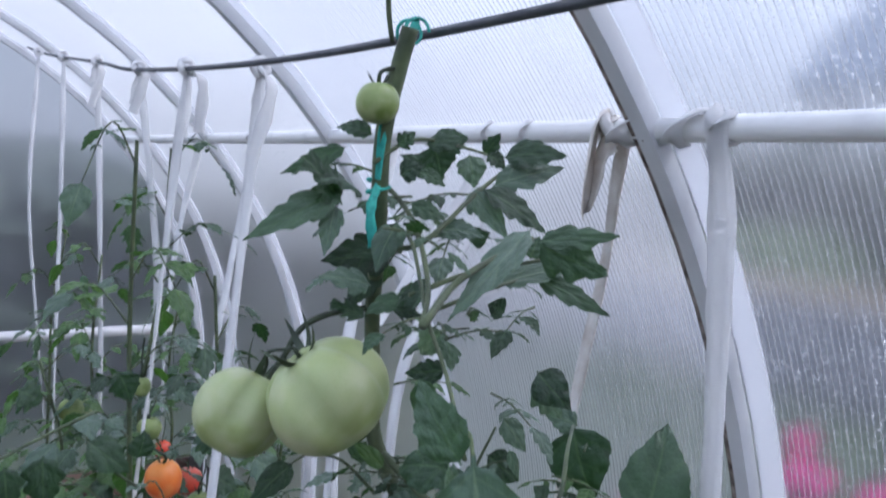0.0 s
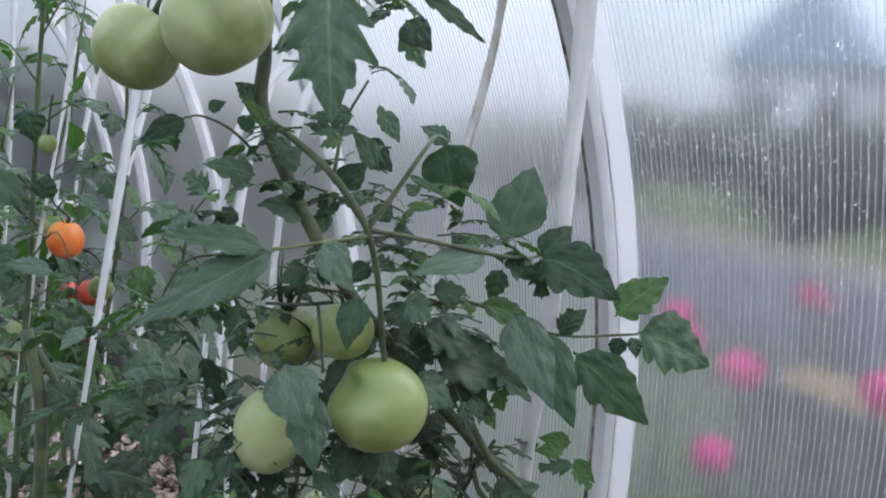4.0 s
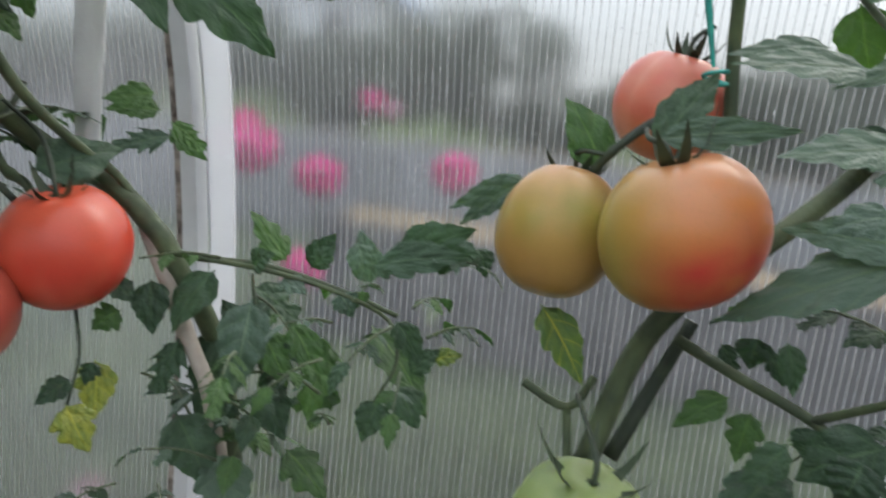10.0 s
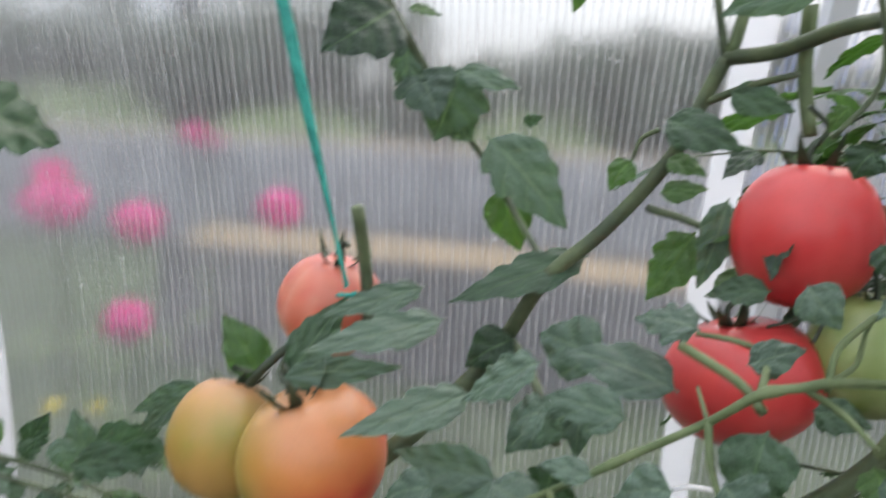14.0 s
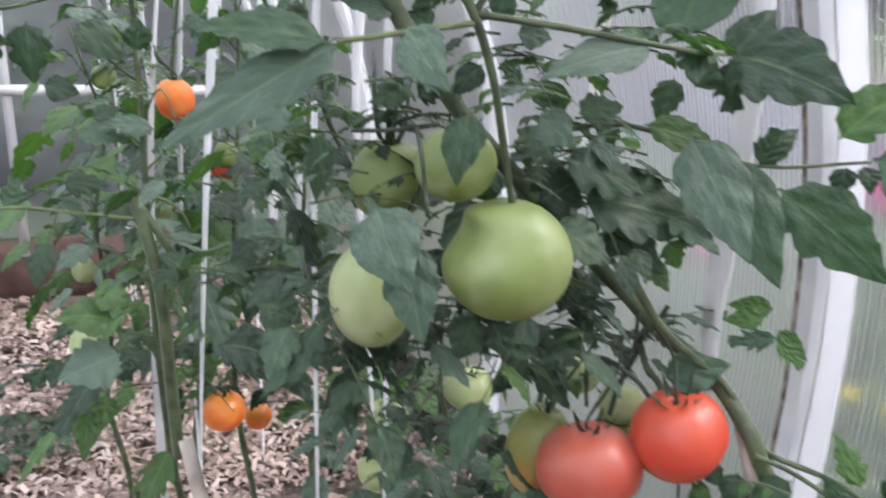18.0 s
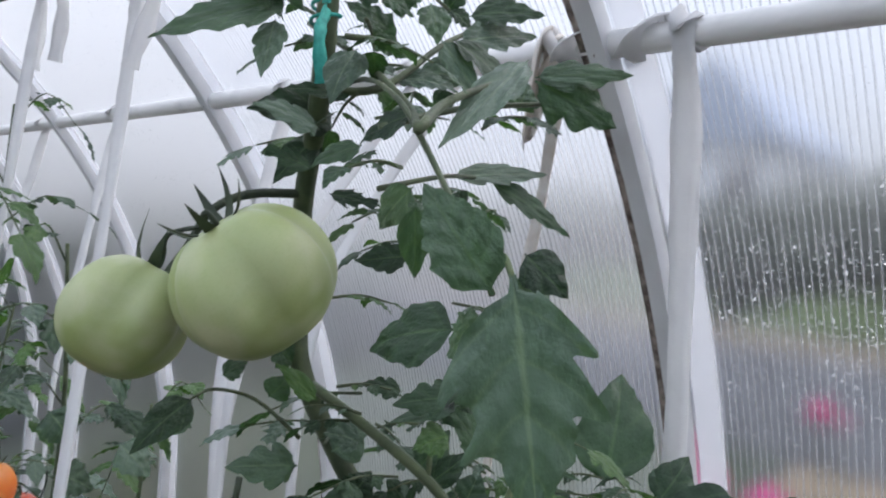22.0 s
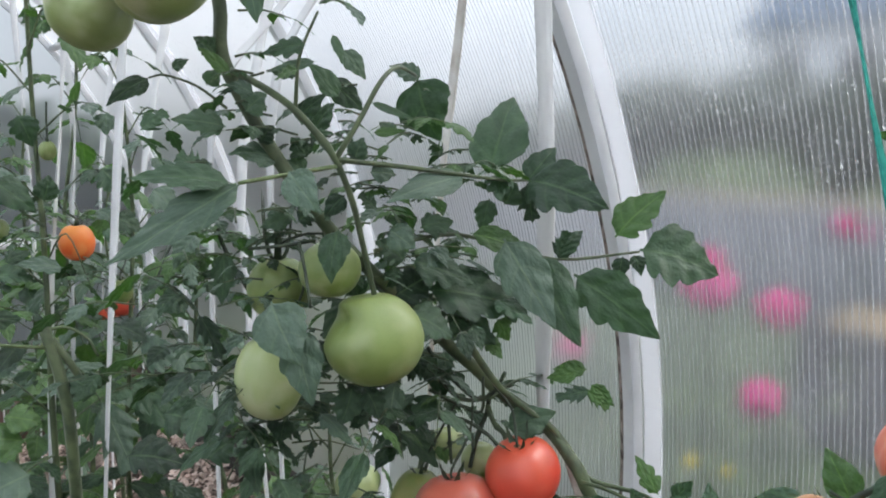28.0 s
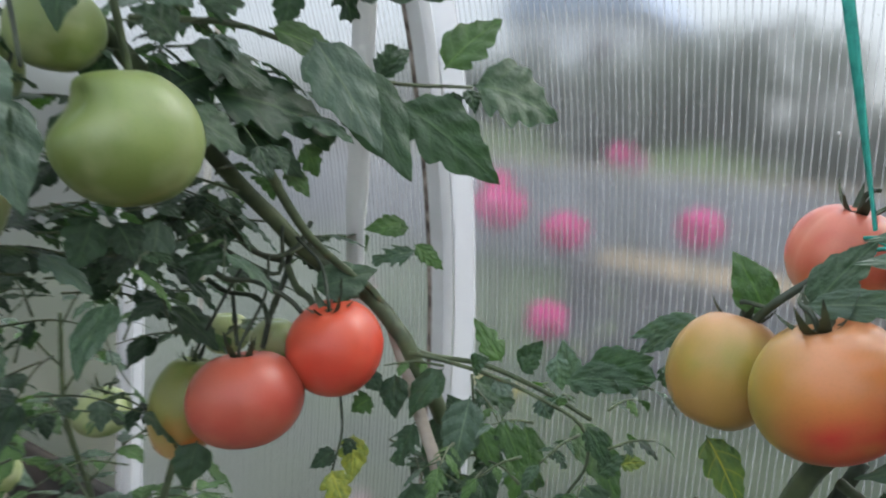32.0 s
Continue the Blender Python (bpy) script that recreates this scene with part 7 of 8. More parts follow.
# the plant just behind, cut short, with long side leaves
near_back = thing("tomato_plant", "cut-back tomato plant with long side leaves", "tomato plant", "tomato plants")
stalk(near_back, [(0.251, 1.064, 1.137), (0.264, 1.042, 1.075), (0.274, 1.032, 1.000), (0.279, 1.031, 0.870), (0.284, 1.032, 0.746)], 0.0085, 0.0090, STEM, "main_stem")
stalk(near_back, [(0.257, 1.060, 1.122), (0.285, 1.040, 1.073), (0.302, 1.043, 1.031)], 0.0060, 0.0050, STEM, "side_branch")
stalk(near_back, [(0.256, 1.054, 1.105), (0.174, 1.042, 1.124), (0.103, 1.023, 1.140), (0.069, 1.012, 1.119), (0.051, 0.998, 1.086)], 0.0030, 0.0020, STEM_PALE, "leaf_stalk")
stalk(near_back, [(0.254, 1.062, 1.130), (0.281, 1.060, 1.132), (0.308, 1.051, 1.113), (0.320, 1.040, 1.085)], 0.0030, 0.0020, STEM, "leaf_stalk")
stalk(near_back, [(0.273, 1.145, 1.277), (0.239, 1.151, 1.306), (0.206, 1.156, 1.349)], 0.0026, 0.0020, STEM, "leaf_stalk")
stalk(near_back, [(0.215, 1.158, 1.392), (0.142, 1.137, 1.369), (0.089, 1.102, 1.357), (0.046, 1.075, 1.333)], 0.0026, 0.0020, STEM, "leaf_stalk")
blade(near_back, (0.081, 1.079, 1.329), (0.060, 1.049, 1.270), 0.058, (0.10, -0.64, 0.76), "f", 5)
blade(near_back, (0.101, 1.103, 1.350), (0.106, 1.097, 1.288), 0.043, (0.07, -0.80, 0.60), "d", 2)
blade(near_back, (0.148, 1.126, 1.350), (0.150, 1.117, 1.274), 0.052, (-0.12, -0.64, 0.76), "d", 2)
blade(near_back, (0.159, 1.118, 1.274), (0.201, 1.116, 1.263), 0.040, (0.02, -0.84, 0.55), "d", 4)
blade(near_back, (0.206, 1.156, 1.352), (0.263, 1.148, 1.299), 0.054, (-0.07, -0.76, 0.65), "d", 4)
blade(near_back, (0.274, 1.149, 1.317), (0.283, 1.152, 1.358), 0.039, (0.14, -0.89, 0.44), "d", 5)
blade(near_back, (0.108, 1.032, 1.136), (0.122, 1.044, 1.173), 0.041, (-0.18, -0.78, 0.60), "d", 3)
blade(near_back, (0.063, 1.010, 1.114), (0.051, 0.997, 1.083), 0.033, (0.34, -0.74, 0.58), "d", 5)
blade(near_back, (0.169, 1.072, 1.155), (0.225, 1.070, 1.150), 0.037, (0.03, -0.88, 0.48), "d", 2)
blade(near_back, (0.191, 1.025, 1.022), (0.236, 1.015, 1.005), 0.051, (0.10, -0.64, 0.77), "f", 4)
blade(near_back, (0.212, 1.007, 0.986), (0.142, 1.011, 0.994), 0.060, (0.08, -0.67, 0.73), "f", 4)
blade(near_back, (0.192, 1.106, 1.211), (0.252, 1.101, 1.198), 0.043, (0.18, -0.59, 0.79), "d", 1)
blade(near_back, (0.214, 1.130, 1.227), (0.249, 1.131, 1.241), 0.032, (-0.12, -0.76, 0.64), "d", 2)
blade(near_back, (0.244, 1.157, 1.449), (0.263, 1.156, 1.401), 0.045, (-0.10, -0.94, 0.33), "d", 0)
blade(near_back, (0.117, 1.127, 1.441), (0.146, 1.128, 1.423), 0.052, (0.25, -0.87, 0.43), "d", 2)
blade(near_back, (0.069, 1.102, 1.394), (0.097, 1.105, 1.383), 0.051, (-0.16, -0.85, 0.50), "d", 0)
blade(near_back, (0.288, 1.102, 1.216), (0.219, 1.089, 1.228), 0.043, (-0.06, -0.58, 0.81), "p", 0)
blade(near_back, (0.362, 1.104, 1.289), (0.405, 1.092, 1.268), 0.052, (-0.14, -0.63, 0.76), "d", 0)
blade(near_back, (0.341, 1.031, 1.132), (0.388, 1.012, 1.104), 0.050, (0.02, -0.50, 0.87), "d", 0)
blade(near_back, (0.309, 1.020, 1.032), (0.277, 1.036, 1.060), 0.051, (-0.25, -0.71, 0.66), "d", 2)
blade(near_back, (0.356, 0.998, 1.051), (0.407, 0.968, 1.010), 0.067, (-0.27, -0.69, 0.67), "d", 3)
blade(near_back, (0.216, 1.004, 0.936), (0.139, 0.994, 0.918), 0.078, (0.16, -0.62, 0.77), "p", 0)
blade(near_back, (0.333, 0.954, 0.951), (0.411, 0.924, 0.930), 0.075, (-0.28, -0.39, 0.88), "d", 0)
blade(near_back, (0.372, 1.006, 1.077), (0.429, 0.997, 1.090), 0.067, (-0.39, -0.72, 0.57), "p", 0)
blade(near_back, (0.433, 0.912, 1.105), (0.474, 0.908, 1.131), 0.061, (-0.30, -0.65, 0.70), "p", 2)
blade(near_back, (0.386, 0.940, 1.011), (0.436, 0.913, 0.986), 0.065, (-0.36, -0.66, 0.66), "d", 1)
blade(near_back, (0.416, 0.846, 0.964), (0.457, 0.846, 0.986), 0.054, (-0.23, -0.69, 0.68), "d", 0)
blade(near_back, (0.440, 0.989, 1.175), (0.398, 0.994, 1.154), 0.049, (-0.28, -0.83, 0.48), "d", 1)
blade(near_back, (0.429, 1.007, 1.237), (0.468, 0.986, 1.196), 0.057, (-0.30, -0.56, 0.77), "d", 1)
blade(near_back, (0.457, 0.964, 1.368), (0.425, 0.975, 1.393), 0.046, (-0.47, -0.81, 0.35), "p", 3)
blade(near_back, (0.392, 1.036, 1.429), (0.431, 1.025, 1.458), 0.040, (-0.28, -0.74, 0.62), "d", 3)
blade(near_back, (0.347, 1.094, 1.370), (0.374, 1.086, 1.328), 0.051, (-0.38, -0.69, 0.62), "p", 0)
blade(near_back, (0.405, 1.029, 1.341), (0.438, 1.015, 1.301), 0.049, (-0.28, -0.64, 0.72), "p", 5)


# ---- cloth strips, twine, sticks ----
def strip(pts, width, label, mat=CLOTH, turns=0.3, seed=1, knot=True, ears=True, face=(0.28, 0.95, 0)):
    """A cloth strip tied round the wire: the strip, its knot and the loose ends."""
    rg = random.Random(seed)
    st = thing("cloth_strip", label, "cloth strip", "cloth strips")
    part("strip", ribbon(pts, width * (0.78 if knot else 1.0), face, turns, rng=rg, pinch=((0.0, 0.5),) if knot else ()), mat, st)
    if knot:
        a = Vector(pts[0])
        ring = [a + Vector((0.011 * math.cos(q), 0.004 * math.sin(3 * q), 0.011 * math.sin(q) + 0.004)) for q in [2 * math.pi * k / 8 for k in range(9)]]
        part("knot", tube(ring, 0.0055, 0.0055, 8, 3), mat, st)
        if ears:
            for s in (-1, 1):
                e = a + Vector((rg.uniform(-0.02, 0.02), s * rg.uniform(0.01, 0.04), -rg.uniform(0.03, 0.12)))
                part("loose_end", ribbon([a, a.lerp(e, 0.4) + Vector((0.01, s * 0.025, 0.02)), e], width * 1.1, (0.8, -0.5, 0.2), 0.2, rng=rg), mat, st)
    else:
        a = Vector(pts[0])
        turn = [Vector((0.728 + 0.0175 * math.cos(q), a.y + 0.003 * math.sin(2 * q), 1.831 + 0.0175 * math.sin(q))) for q in [2 * math.pi * k / 10 for k in range(11)]]
        part("wrap", ribbon(turn, width * 0.9, (0, 0, 1), 0.0, per=2), mat, st)
    return st


STRIP_LABEL = "white cloth strip knotted to the wire"
strip([(0.40, 1.066, 1.888), (0.385, 1.063, 1.65), (0.362, 1.06, 1.37), (0.335, 1.06, 1.0), (0.315, 1.07, 0.6), (0.305, 1.10, 0.15)], 0.0175, STRIP_LABEL, seed=2)
strip([(0.37, 1.32, 1.905), (0.348, 1.33, 1.6), (0.33, 1.32, 1.4), (0.30, 1.30, 1.1), (0.285, 1.28, 0.6), (0.29, 1.25, 0.12)], 0.0175, STRIP_LABEL, seed=3, turns=0.6)
strip([(0.375, 1.68, 1.934), (0.40, 1.66, 1.7), (0.42, 1.66, 1.45), (0.40, 1.66, 1.0), (0.41, 1.65, 0.12)], 0.0175, STRIP_LABEL, seed=4, turns=0.2)
strip([(0.372, 2.12, 1.984), (0.39, 2.12, 1.5), (0.40, 2.12, 1.06), (0.39, 2.12, 0.5), (0.39, 2.12, 0.1)], 0.0175, STRIP_LABEL, seed=5)
strip([(0.362, 2.62, 2.045), (0.36, 2.6, 1.6), (0.355, 2.6, 1.17), (0.36, 2.65, 0.6), (0.37, 2.7, 0.1)], 0.0175, STRIP_LABEL, seed=6, ears=False)
strip([(0.33, 2.95, 2.085), (0.31, 2.95, 1.6), (0.335, 2.93, 1.2), (0.38, 2.88, 0.6), (0.40, 2.85, 0.1)], 0.0175, STRIP_LABEL, seed=7, ears=False)
WALL_LABEL = "white cloth strip hanging from the white pipe"
strip([(0.728, 0.540, 1.849), (0.709, 0.540, 1.838), (0.712, 0.539, 1.81), (0.728, 0.538, 1.75), (0.742, 0.535, 1.6), (0.752, 0.53, 1.42), (0.758, 0.53, 1.25), (0.762, 0.53, 1.085), (0.748, 0.50, 1.03)], 0.026, WALL_LABEL, turns=0.12, seed=8, knot=False, face=(0.8, 0.55, 0))
wrap = [Vector((0.728 + 0.0185 * math.cos(a), 0.55 + 0.0125 * a, 1.831 + 0.0185 * math.sin(a))) for a in [k * 0.42 for k in range(34)]]
tagged(part("cloth_wrap", ribbon(wrap[::1], 0.034, (0, 0, 1), 0.0, per=2), CLOTH), "white cloth strip wound round the pipe", "cloth strip", "cloth strips")
strip([(0.745, 0.70, 1.815), (0.77, 0.73, 1.76), (0.795, 0.76, 1.65), (0.80, 0.79, 1.5), (0.79, 0.80, 1.36), (0.78, 0.80, 1.2), (0.77, 0.8, 0.9), (0.77, 0.8, 0.5)], 0.016, "thin stained cloth strip tied to the pipe", CLOTH_OLD, 0.2, 9, False, face=(0.8, 0.6, 0))
rag = thing("cloth_rag", "stained cloth loop hanging from the pipe", "cloth strip", "cloth strips")
part("loop", ribbon([(0.732, 0.705, 1.845), (0.703, 0.708, 1.835), (0.700, 0.712, 1.80), (0.702, 0.716, 1.755), (0.705, 0.718, 1.728), (0.709, 0.714, 1.755), (0.710, 0.704, 1.80), (0.712, 0.690, 1.815)], 0.030, (0.7, -0.7, 0), 0.1, rng=random.Random(4)), CLOTH_OLD, rag)
part("knot", tube([(0.718, 0.69, 1.82), (0.708, 0.70, 1.838), (0.724, 0.715, 1.852), (0.744, 0.71, 1.842)], 0.0085, 0.0075, 9, 5), CLOTH, rag)
strip([(0.735, 0.86, 1.815), (0.62, 0.86, 1.66), (0.53, 0.85, 1.5), (0.52, 0.85, 1.23), (0.53, 0.84, 0.8), (0.53, 0.84, 0.12)], 0.013, "white cloth strip running down behind the tall plant", seed=10, knot=False)
strip([(0.735, 0.95, 1.815), (0.55, 0.9, 1.6), (0.447, 0.85, 1.48), (0.43, 0.85, 1.28), (0.44, 0.86, 0.7), (0.45, 0.86, 0.12)], 0.012, "white cloth strip running down behind the tall plant", seed=11, knot=False)
strip([(0.735, 1.25, 1.815), (0.66, 1.2, 1.6), (0.60, 1.16, 1.3), (0.62, 1.12, 0.8), (0.66, 1.08, 0.2)], 0.020, "white cloth strip tied to a low plant", seed=12, knot=False)
strip([(0.735, 1.95, 1.818), (0.66, 1.9, 1.5), (0.60, 1.85, 1.1), (0.6, 1.8, 0.2)], 0.02, "white cloth strip tied to a far plant", seed=13, knot=False)
strip([(0.735, 2.45, 1.82), (0.66, 2.4, 1.5), (0.62, 2.35, 1.1), (0.62, 2.3, 0.2)], 0.02, "white cloth strip tied to a far plant", seed=14, knot=False)

tw = thing("twine", "green plastic twine tied to a cut tomato stem", "twine")
part("line", ribbon([(0.66, 0.20, 1.835), (0.685, 0.125, 1.5), (0.71, 0.05, 1.18)], 0.0068, (0.9, -0.3, 0), 1.2, 0.0008, 10), TWINE, tw)
part("tie", tube([Vector((0.708 + 0.007 * math.cos(a), 0.048 + 0.007 * math.sin(a), 1.165 + 0.0012 * a)) for a in [k * 0.7 for k in range(16)]], 0.0014, 0.0014, 6, 2), TWINE, tw)
tw2 = thing("twine", "green plastic twine tying the stem to the wire", "twine")
part("line", ribbon([(0.352, 0.585, 1.885), (0.338, 0.578, 1.85), (0.325, 0.58, 1.80), (0.324, 0.585, 1.75)], 0.007, (0.3, -0.9, 0), 0.8, 0.0008, 8), TWINE, tw2)
part("loop", tube([Vector((0.352, 0.585, 1.876)) + Vector((0.010 * math.cos(a), 0.002 * a - 0.005, 0.010 * math.sin(a))) for a in [k * 0.7 for k in range(18)]], 0.0015, 0.0015, 6, 2), TWINE, tw2)
part("tie", tube([Vector((0.327 + 0.0095 * math.cos(a), 0.588 + 0.0095 * math.sin(a), 1.735 + 0.0016 * a)) for a in [k * 0.7 for k in range(15)]], 0.0013, 0.0013, 6, 2), TWINE, tw2)
part("loose_end", ribbon([(0.322, 0.58, 1.745), (0.312, 0.572, 1.725), (0.315, 0.57, 1.695)], 0.008, (0.4, -0.9, 0), 0.2, 0.0007), TWINE, tw2)

tagged(part("stake", tube([(0.7235, 0.443, 1.03), (0.722, 0.40, 0.95), (0.717, 0.365, 0.87), (0.714, 0.33, 0.6), (0.71, 0.30, 0.03)], 0.0062, 0.007, 9, 4, 0.05, random.Random(3)), WOOD_GREY), "pale wooden stake beside the leaning stem", "stake")
tagged(part("stake", tube([(0.256, 0.745, 0.95), (0.27, 0.69, 0.87), (0.309, 0.583, 0.77), (0.36, 0.45, 0.45), (0.40, 0.34, 0.04)], 0.0075, 0.0085, 9, 4, 0.05, random.Random(6)), WOOD_GREY), "pale wooden stake leaning among the plants", "stake")

# the low stem and fruit near the foot of the tall plant
low = thing("tomato_plant", "low tomato shoot with a pair of green fruit", "tomato plant", "tomato plants")
stalk(low, [(0.60, 0.78, 0.03), (0.63, 0.765, 0.4), (0.655, 0.775, 0.56), (0.685, 0.79, 0.66), (0.72, 0.78, 0.78), (0.73, 0.76, 0.92)], 0.007, 0.0045, STEM, "main_stem", 8, 6)
tomato(low, (0.611, 0.808, 0.534), 0.092, 0.108, GREEN_TOMATO, "large green tomato near the ground", 5, 0.08, 51, (0, 0, 1), 0.3, (0.66, 0.78, 0.64))
tomato(low, (0.695, 0.763, 0.539), 0.092, 0.108, GREEN_TOMATO, "large green tomato near the ground", 5, 0.08, 52, (0, 0, 1), 1.3, (0.675, 0.785, 0.64))
tomato(low, (0.742, 0.977, 0.794), 0.085, 0.068, PALE_TOMATO, "pale green tomato with a dark calyx", 6, 0.08, 53, (0, -0.1, 1), 0.3, (0.73, 0.92, 0.86))
tomato(low, (0.622, 1.061, 0.61), 0.08, 0.066, PALE_TOMATO, "pale green tomato", 5, 0.06, 54, (0, -0.1, 1), 0.3, (0.65, 1.03, 0.70))
tomato(right_plant, (0.606, 0.087, 0.925), 0.078, 0.072, GREEN_TOMATO, "green tomato with a star-shaped calyx", 6, 0.07, 55, (-0.15, -0.1, 1), 0.3, (0.65, 0.10, 0.985), True, 0.5, sepal=0.5)
rg = random.Random(77)
for k in range(6):
    p = Vector((0.66 + rg.uniform(-0.05, 0.08), 0.80 + rg.uniform(-0.03, 0.25), 0.60 + 0.04 * k))
    a = rg.uniform(0, 6.3)
    d = Vector((math.cos(a), math.sin(a), 0))
    spray(low, [p, p + d * 0.06 + Vector((0, 0, 0.02)), p + d * 0.12], rg.uniform(0.035, 0.055), rg, rg.choice("ddpf"), 2, 0.0016)

# a crumpled white plastic bag caught at the foot of the arch
bm = bmesh.new()
bmesh.ops.create_icosphere(bm, subdivisions=4, radius=1.0)
for vert in bm.verts:
    c = vert.co
    k = 1 + 0.45 * noise.noise(c * 2.1) + 0.30 * abs(noise.noise(c * 5.3)) + 0.10 * noise.noise(c * 12)
    vert.co = Vector((c.x * 0.026, c.y * 0.036, c.z * 0.055)) * k
bag_mesh = bpy.data.meshes.new("plastic_bag")
bm.to_mesh(bag_mesh)
bm.free()
bag_mesh.materials.append(surface("white_crumpled_plastic", (0.72, 0.72, 0.73), (0.88, 0.88, 0.89), 20, 0.25, 60, 0.4))
bag = new("plastic_bag", bag_mesh)
bag.location = (1.06, -0.215, 0.790)
tagged(bag, "crumpled white plastic bag tied to the foot of the arch", "plastic bag")
part("tie", tube([(0.0, 0.0, 0.05), (0.012, -0.03, 0.075), (0.028, -0.07, 0.085), (0.036, -0.105, 0.080)], 0.004, 0.003, 7, 4), CLOTH, bag)

# small leaves that fill the crowns
def fill(plant, center, spread, count, size, seed, kinds="ddpf", hang=0.5):
    rg = random.Random(seed)
    for k in range(count):
        p = Vector(center) + Vector([rg.uniform(-1, 1) * s for s in spread])
        a = rg.uniform(0, 6.3)
        d = Vector((math.cos(a), math.sin(a), rg.uniform(-0.2, 0.3)))
        spray(plant, [p, p + d * size, p + d * size * 2 + Vector((0, 0, -size * 0.3))], size * rng.uniform(0.7, 1.1), rg, rg.choice(kinds), 2, 0.0014, hang)


fill(main, (0.50, 0.64, 1.40), (0.12, 0.06, 0.10), 5, 0.042, 201)
fill(main, (0.56, 0.62, 1.16), (0.08, 0.05, 0.10), 12, 0.052, 202, "ddp")
fill(main, (0.42, 0.66, 1.12), (0.06, 0.05, 0.08), 8, 0.05, 203, "dd")
fill(main, (0.44, 0.62, 1.62), (0.08, 0.05, 0.08), 8, 0.030, 204)
fill(main, (0.34, 0.53, 1.67), (0.05, 0.04, 0.06), 7, 0.026, 214, "ddp")
fill(main, (0.40, 0.62, 1.72), (0.08, 0.05, 0.05), 6, 0.028, 216, "dp")
fill(main, (0.52, 0.60, 1.28), (0.12, 0.04, 0.06), 10, 0.040, 217, "ddp")
fill(main, (0.48, 0.60, 1.40), (0.12, 0.04, 0.10), 22, 0.019, 251, "ddp", 0.7)
fill(main, (0.60, 0.57, 1.36), (0.12, 0.04, 0.08), 14, 0.021, 252, "ddf", 0.7)
fill(main, (0.46, 0.58, 1.30), (0.10, 0.04, 0.05), 12, 0.020, 253, "ddp", 0.7)
fill(main, (0.36, 0.64, 1.30), (0.06, 0.05, 0.10), 8, 0.036, 218, "dp")
fill(main, (0.60, 0.60, 1.30), (0.08, 0.05, 0.08), 8, 0.040, 219, "ddf")
fill(main, (0.62, 0.60, 1.32), (0.12, 0.05, 0.10), 8, 0.046, 220, "ddp")
fill(main, (0.58, 0.56, 1.12), (0.10, 0.05, 0.06), 10, 0.05, 222, "dd")
fill(main, (0.74, 0.44, 0.80), (0.05, 0.06, 0.12), 8, 0.035, 205)
fill(main, (0.722, 0.322, 0.952), (0.05, 0.05, 0.08), 14, 0.026, 223, "ddfp", 1.0)
fill(main, (0.743, 0.249, 1.006), (0.06, 0.05, 0.05), 9, 0.022, 224, "dfp", 0.9)
fill(main, (0.505, 0.691, 1.050), (0.05, 0.05, 0.08), 12, 0.050, 240, "dd", 0.8)
fill(main, (0.636, 0.677, 1.149), (0.06, 0.05, 0.07), 10, 0.050, 241, "ddp", 0.8)
fill(main, (0.538, 0.683, 0.935), (0.06, 0.06, 0.06), 12, 0.048, 242, "ddp", 0.8)
fill(main, (0.659, 0.657, 1.011), (0.05, 0.04, 0.05), 7, 0.040, 243, "dd", 0.8)
fill(main, (0.335, 0.734, 1.203), (0.07, 0.05, 0.10), 12, 0.050, 244, "ddf", 0.8)
fill(main, (0.459, 0.657, 1.104), (0.07, 0.05, 0.06), 10, 0.050, 245, "ddp", 0.8)
fill(rose_plant, (0.70, -0.36, 1.30), (0.08, 0.06, 0.14), 16, 0.045, 206, "ffd")
fill(rose_plant, (0.714, -0.356, 1.353), (0.07, 0.06, 0.06), 20, 0.040, 230, "ffd")
fill(rose_plant, (0.699, -0.345, 1.250), (0.07, 0.06, 0.06), 20, 0.040, 231, "fdd")
fill(rose_plant, (0.661, -0.343, 1.185), (0.06, 0.05, 0.06), 12, 0.040, 232, "fdp")
fill(rose_plant, (0.68, -0.30, 1.10), (0.08, 0.06, 0.08), 8, 0.045, 207, "dfp")
fill(rose_plant, (0.74, -0.31, 1.25), (0.05, 0.05, 0.07), 14, 0.055, 261, "ddf")
fill(right_plant, (0.69, -0.10, 0.97), (0.06, 0.04, 0.07), 8, 0.045, 208, "ddf")
stalk(rose_plant, [(0.66, -0.12, 0.05), (0.66, -0.13, 0.6), (0.65, -0.15, 0.95), (0.629, -0.188, 1.061), (0.624, -0.240, 1.112), (0.612, -0.282, 1.171)], 0.008, 0.0055, STEM, "main_stem", 8, 5)
stalk(right_plant, [(0.66, 0.13, 0.04), (0.68, 0.12, 0.5), (0.697, 0.106, 0.80), (0.698, 0.091, 0.928)], 0.0095, 0.0086, STEM, "main_stem", 9, 5)

# a yellow blossom
YELLOW = surface("blossom_yellow", (0.60, 0.45, 0.05), (0.75, 0.62, 0.12), 60, 0.6)
fv, ff = [], []
for k in range(5):
    a = 2 * math.pi * k / 5
    c, s = math.cos(a), math.sin(a)
    o = len(fv)
    fv += [(0, 0, 0), (c * 0.006 - s * 0.003, s * 0.006 + c * 0.003, 0.002), (c * 0.014, s * 0.014, -0.003), (c * 0.006 + s * 0.003, s * 0.006 - c * 0.003, 0.002)]
    ff += [(o, o + 1, o + 2), (o, o + 2, o + 3)]
blossom = part("blossom", (fv, ff), YELLOW, rose_plant, "wilted yellow blossom")
blossom.matrix_basis = Matrix.Translation((0.579, -0.274, 1.295)) @ Euler((2.2, 0.4, 0.3)).to_matrix().to_4x4() @ Matrix.Scale(0.7, 4)

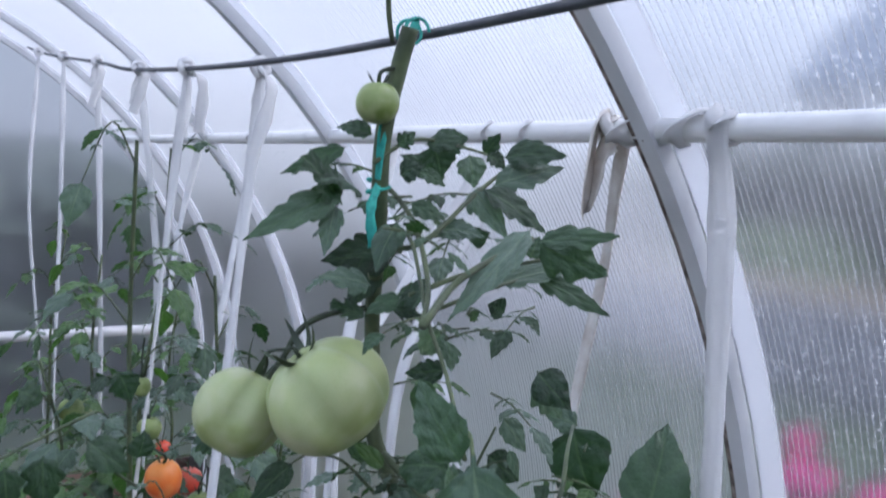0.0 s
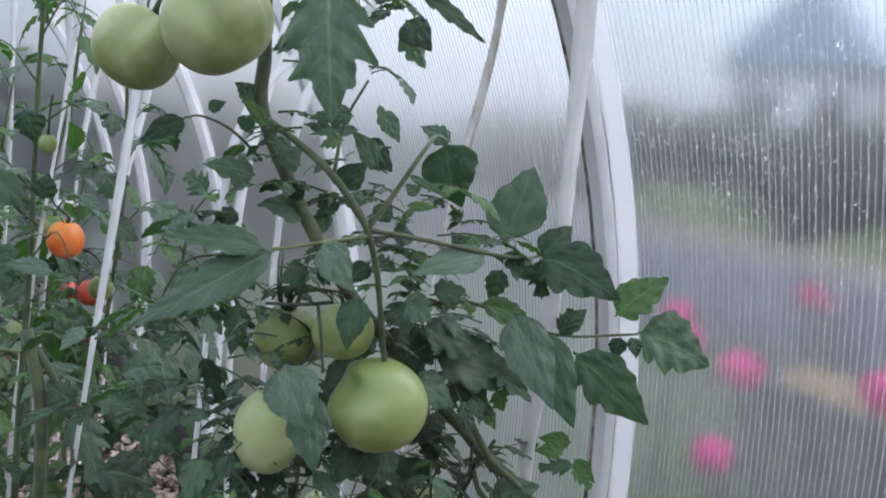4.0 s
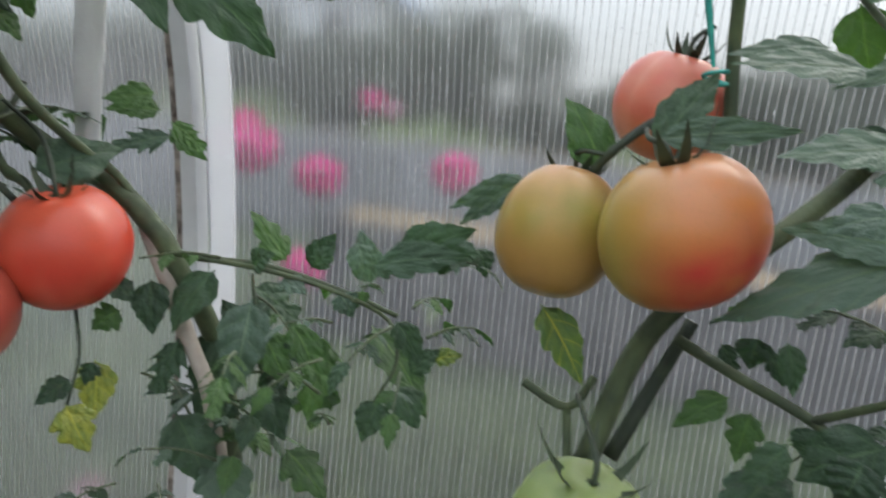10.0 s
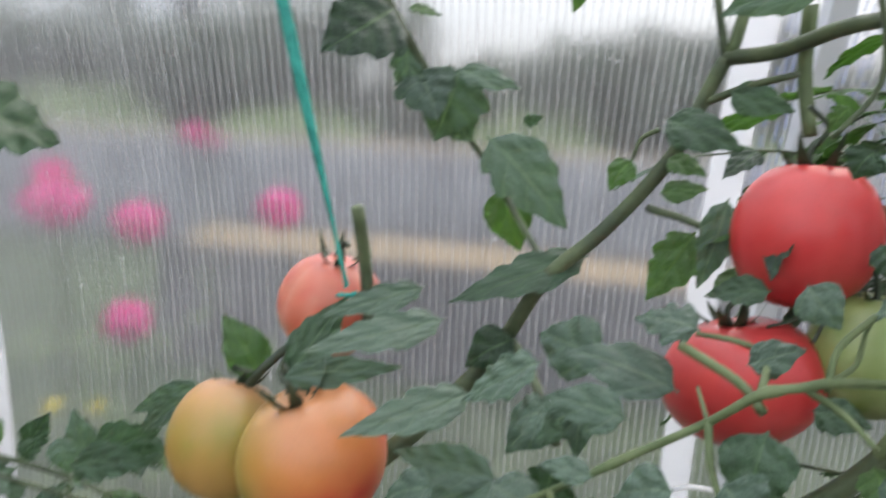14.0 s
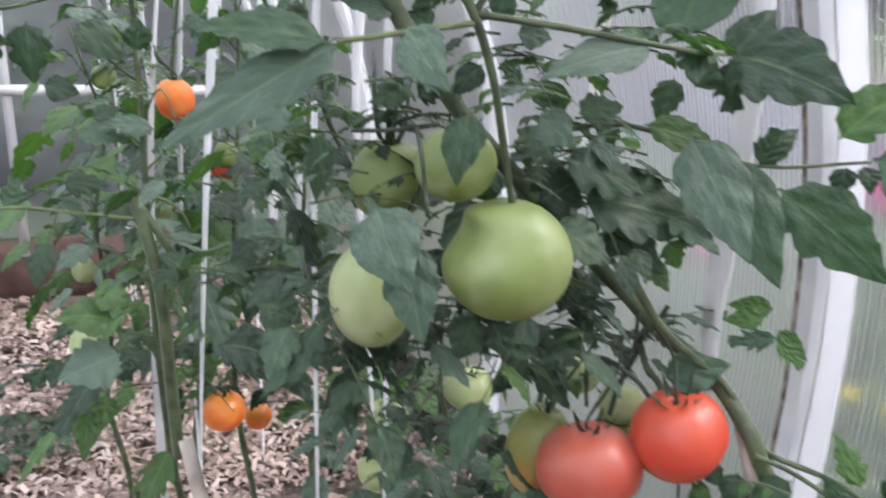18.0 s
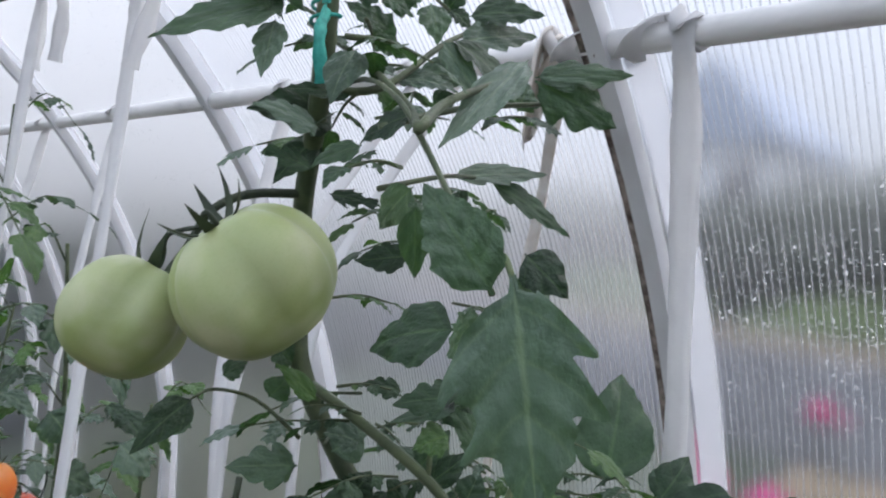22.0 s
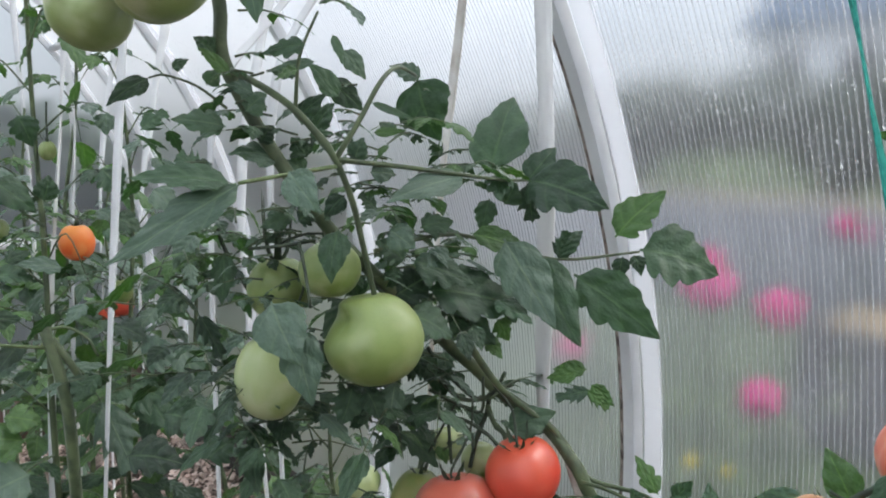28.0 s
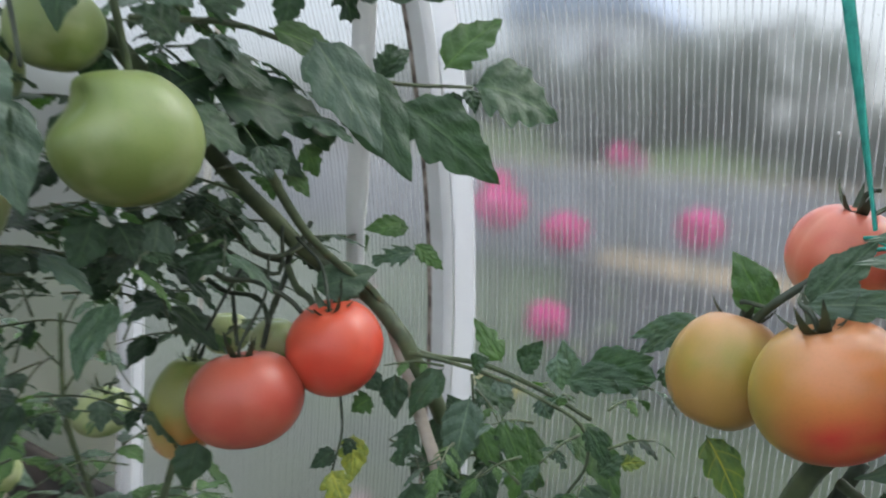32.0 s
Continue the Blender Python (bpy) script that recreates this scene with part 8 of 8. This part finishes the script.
# ---- wood shavings on the bed ----
CHIP, cnt, cp, cout = material("wood_shavings")
geo = cnt.nodes.new("ShaderNodeNewGeometry")
cr = ramp(cnt, geo.outputs["Random Per Island"], [(0.0, (0.14, 0.10, 0.08)), (0.35, (0.33, 0.24, 0.20)), (0.7, (0.50, 0.38, 0.32)), (1.0, (0.66, 0.55, 0.48))])
cnt.links.new(cr.outputs["Color"], cp.inputs["Base Color"])
cp.inputs["Roughness"].default_value = 0.85
rg = random.Random(9)
v, f = [], []
while len(f) < 34000:
    x, y = rg.uniform(-0.5, 1.07), rg.uniform(0.3, 3.56)
    if noise.noise((x * 3.1, y * 3.1, 7)) < -0.28:
        continue
    z = 0.05 + 0.03 * noise.noise((x * 1.7, y * 1.7, 0)) + rg.uniform(0.002, 0.03) + heap(x)
    a = rg.uniform(0, 6.3)
    l, w, cu = rg.uniform(0.012, 0.040), rg.uniform(0.003, 0.008), rg.uniform(-0.012, 0.016)
    d, s = Vector((math.cos(a), math.sin(a), rg.uniform(-0.3, 0.3))), Vector((-math.sin(a), math.cos(a), rg.uniform(-0.4, 0.4)))
    o = len(v)
    c = Vector((x, y, z))
    for q in (-1, 0, 1):
        m = c + d * l * q * 0.7 + Vector((0, 0, cu * (1 - q * q)))
        v += [m - s * w, m + s * w]
    f += [(o, o + 1, o + 3, o + 2), (o + 2, o + 3, o + 5, o + 4)]
tagged(part("wood_shavings", (v, f), CHIP), "pale pinkish wood shavings spread over the bed", "wood shavings", kind="stuff")

# dark low weeds on the bed near the end wall
rg = random.Random(19)
for k in range(7):
    x, y = 0.01 + rg.uniform(-0.16, 0.16), 2.23 + rg.uniform(-0.2, 0.25)
    weed = thing("weed", "low dark green weed on the bed", "weed", "weeds on the bed", at=(0, 0, 0))
    for j in range(4):
        a = rg.uniform(0, 6.3)
        d = Vector((math.cos(a), math.sin(a), 0))
        b = Vector((x, y, 0.06))
        spray(weed, [b, b + d * 0.04 + Vector((0, 0, 0.06)), b + d * 0.10 + Vector((0, 0, 0.07))], 0.05, rg, "d", 2, 0.0018)

# ---- condensation ----
rg = random.Random(31)
v, f = [], []
clusters = [(rg.uniform(-0.3, 3.3), rg.uniform(0.10, 0.95)) for k in range(170)]
clusters += [(rg.uniform(-0.3, 0.62), rg.uniform(0.35, 0.9)) for k in range(70)]
for k in range(50000):
    if k > 34000:
        y, th = rg.uniform(-0.3, 0.62), rg.uniform(0.38, 0.92)
        if noise.noise((y * 5, th * 7, 2)) < rg.uniform(-0.3, 0.4):
            continue
    elif k > 22000:
        y, th = rg.uniform(0.66, 1.62), rg.uniform(0.22, 0.95)
    elif rg.random() < 0.75:
        cy, ca = rg.choice(clusters)
        y, th = rg.gauss(cy, 0.05), rg.gauss(ca, 0.035)
    else:
        y, th = rg.uniform(-1.2, 3.5), rg.uniform(0.12, 1.15)
    if th < 0:
        continue
    r0 = rg.uniform(0.0004, 0.0008) if rg.random() < 0.94 else rg.uniform(0.0008, 0.0014)
    if k > 34000:
        r0 *= 1.3
    n = Vector((-math.cos(th), 0, -math.sin(th)))
    t1, t2 = Vector((0, 1, 0)), Vector((-math.sin(th), 0, math.cos(th)))
    c = Vector((CX + (R - 0.0004) * math.cos(th), y, CZ + (R - 0.0004) * math.sin(th)))
    o = len(v)
    st = rg.uniform(1.0, 2.2)
    for q in range(6):
        a = math.pi * q / 3
        v.append(c + (t1 * math.cos(a) + t2 * math.sin(a) * st) * r0)
    v.append(c + n * r0 * 0.8 - t2 * r0 * 0.3)
    f += [(o + q, o + (q + 1) % 6, o + 6) for q in range(6)]
drops = part("condensation", (v, f), DROP)
drops.visible_shadow = False
tagged(drops, "drops of water beaded on the inside of the sheet", "water drops", kind="stuff")
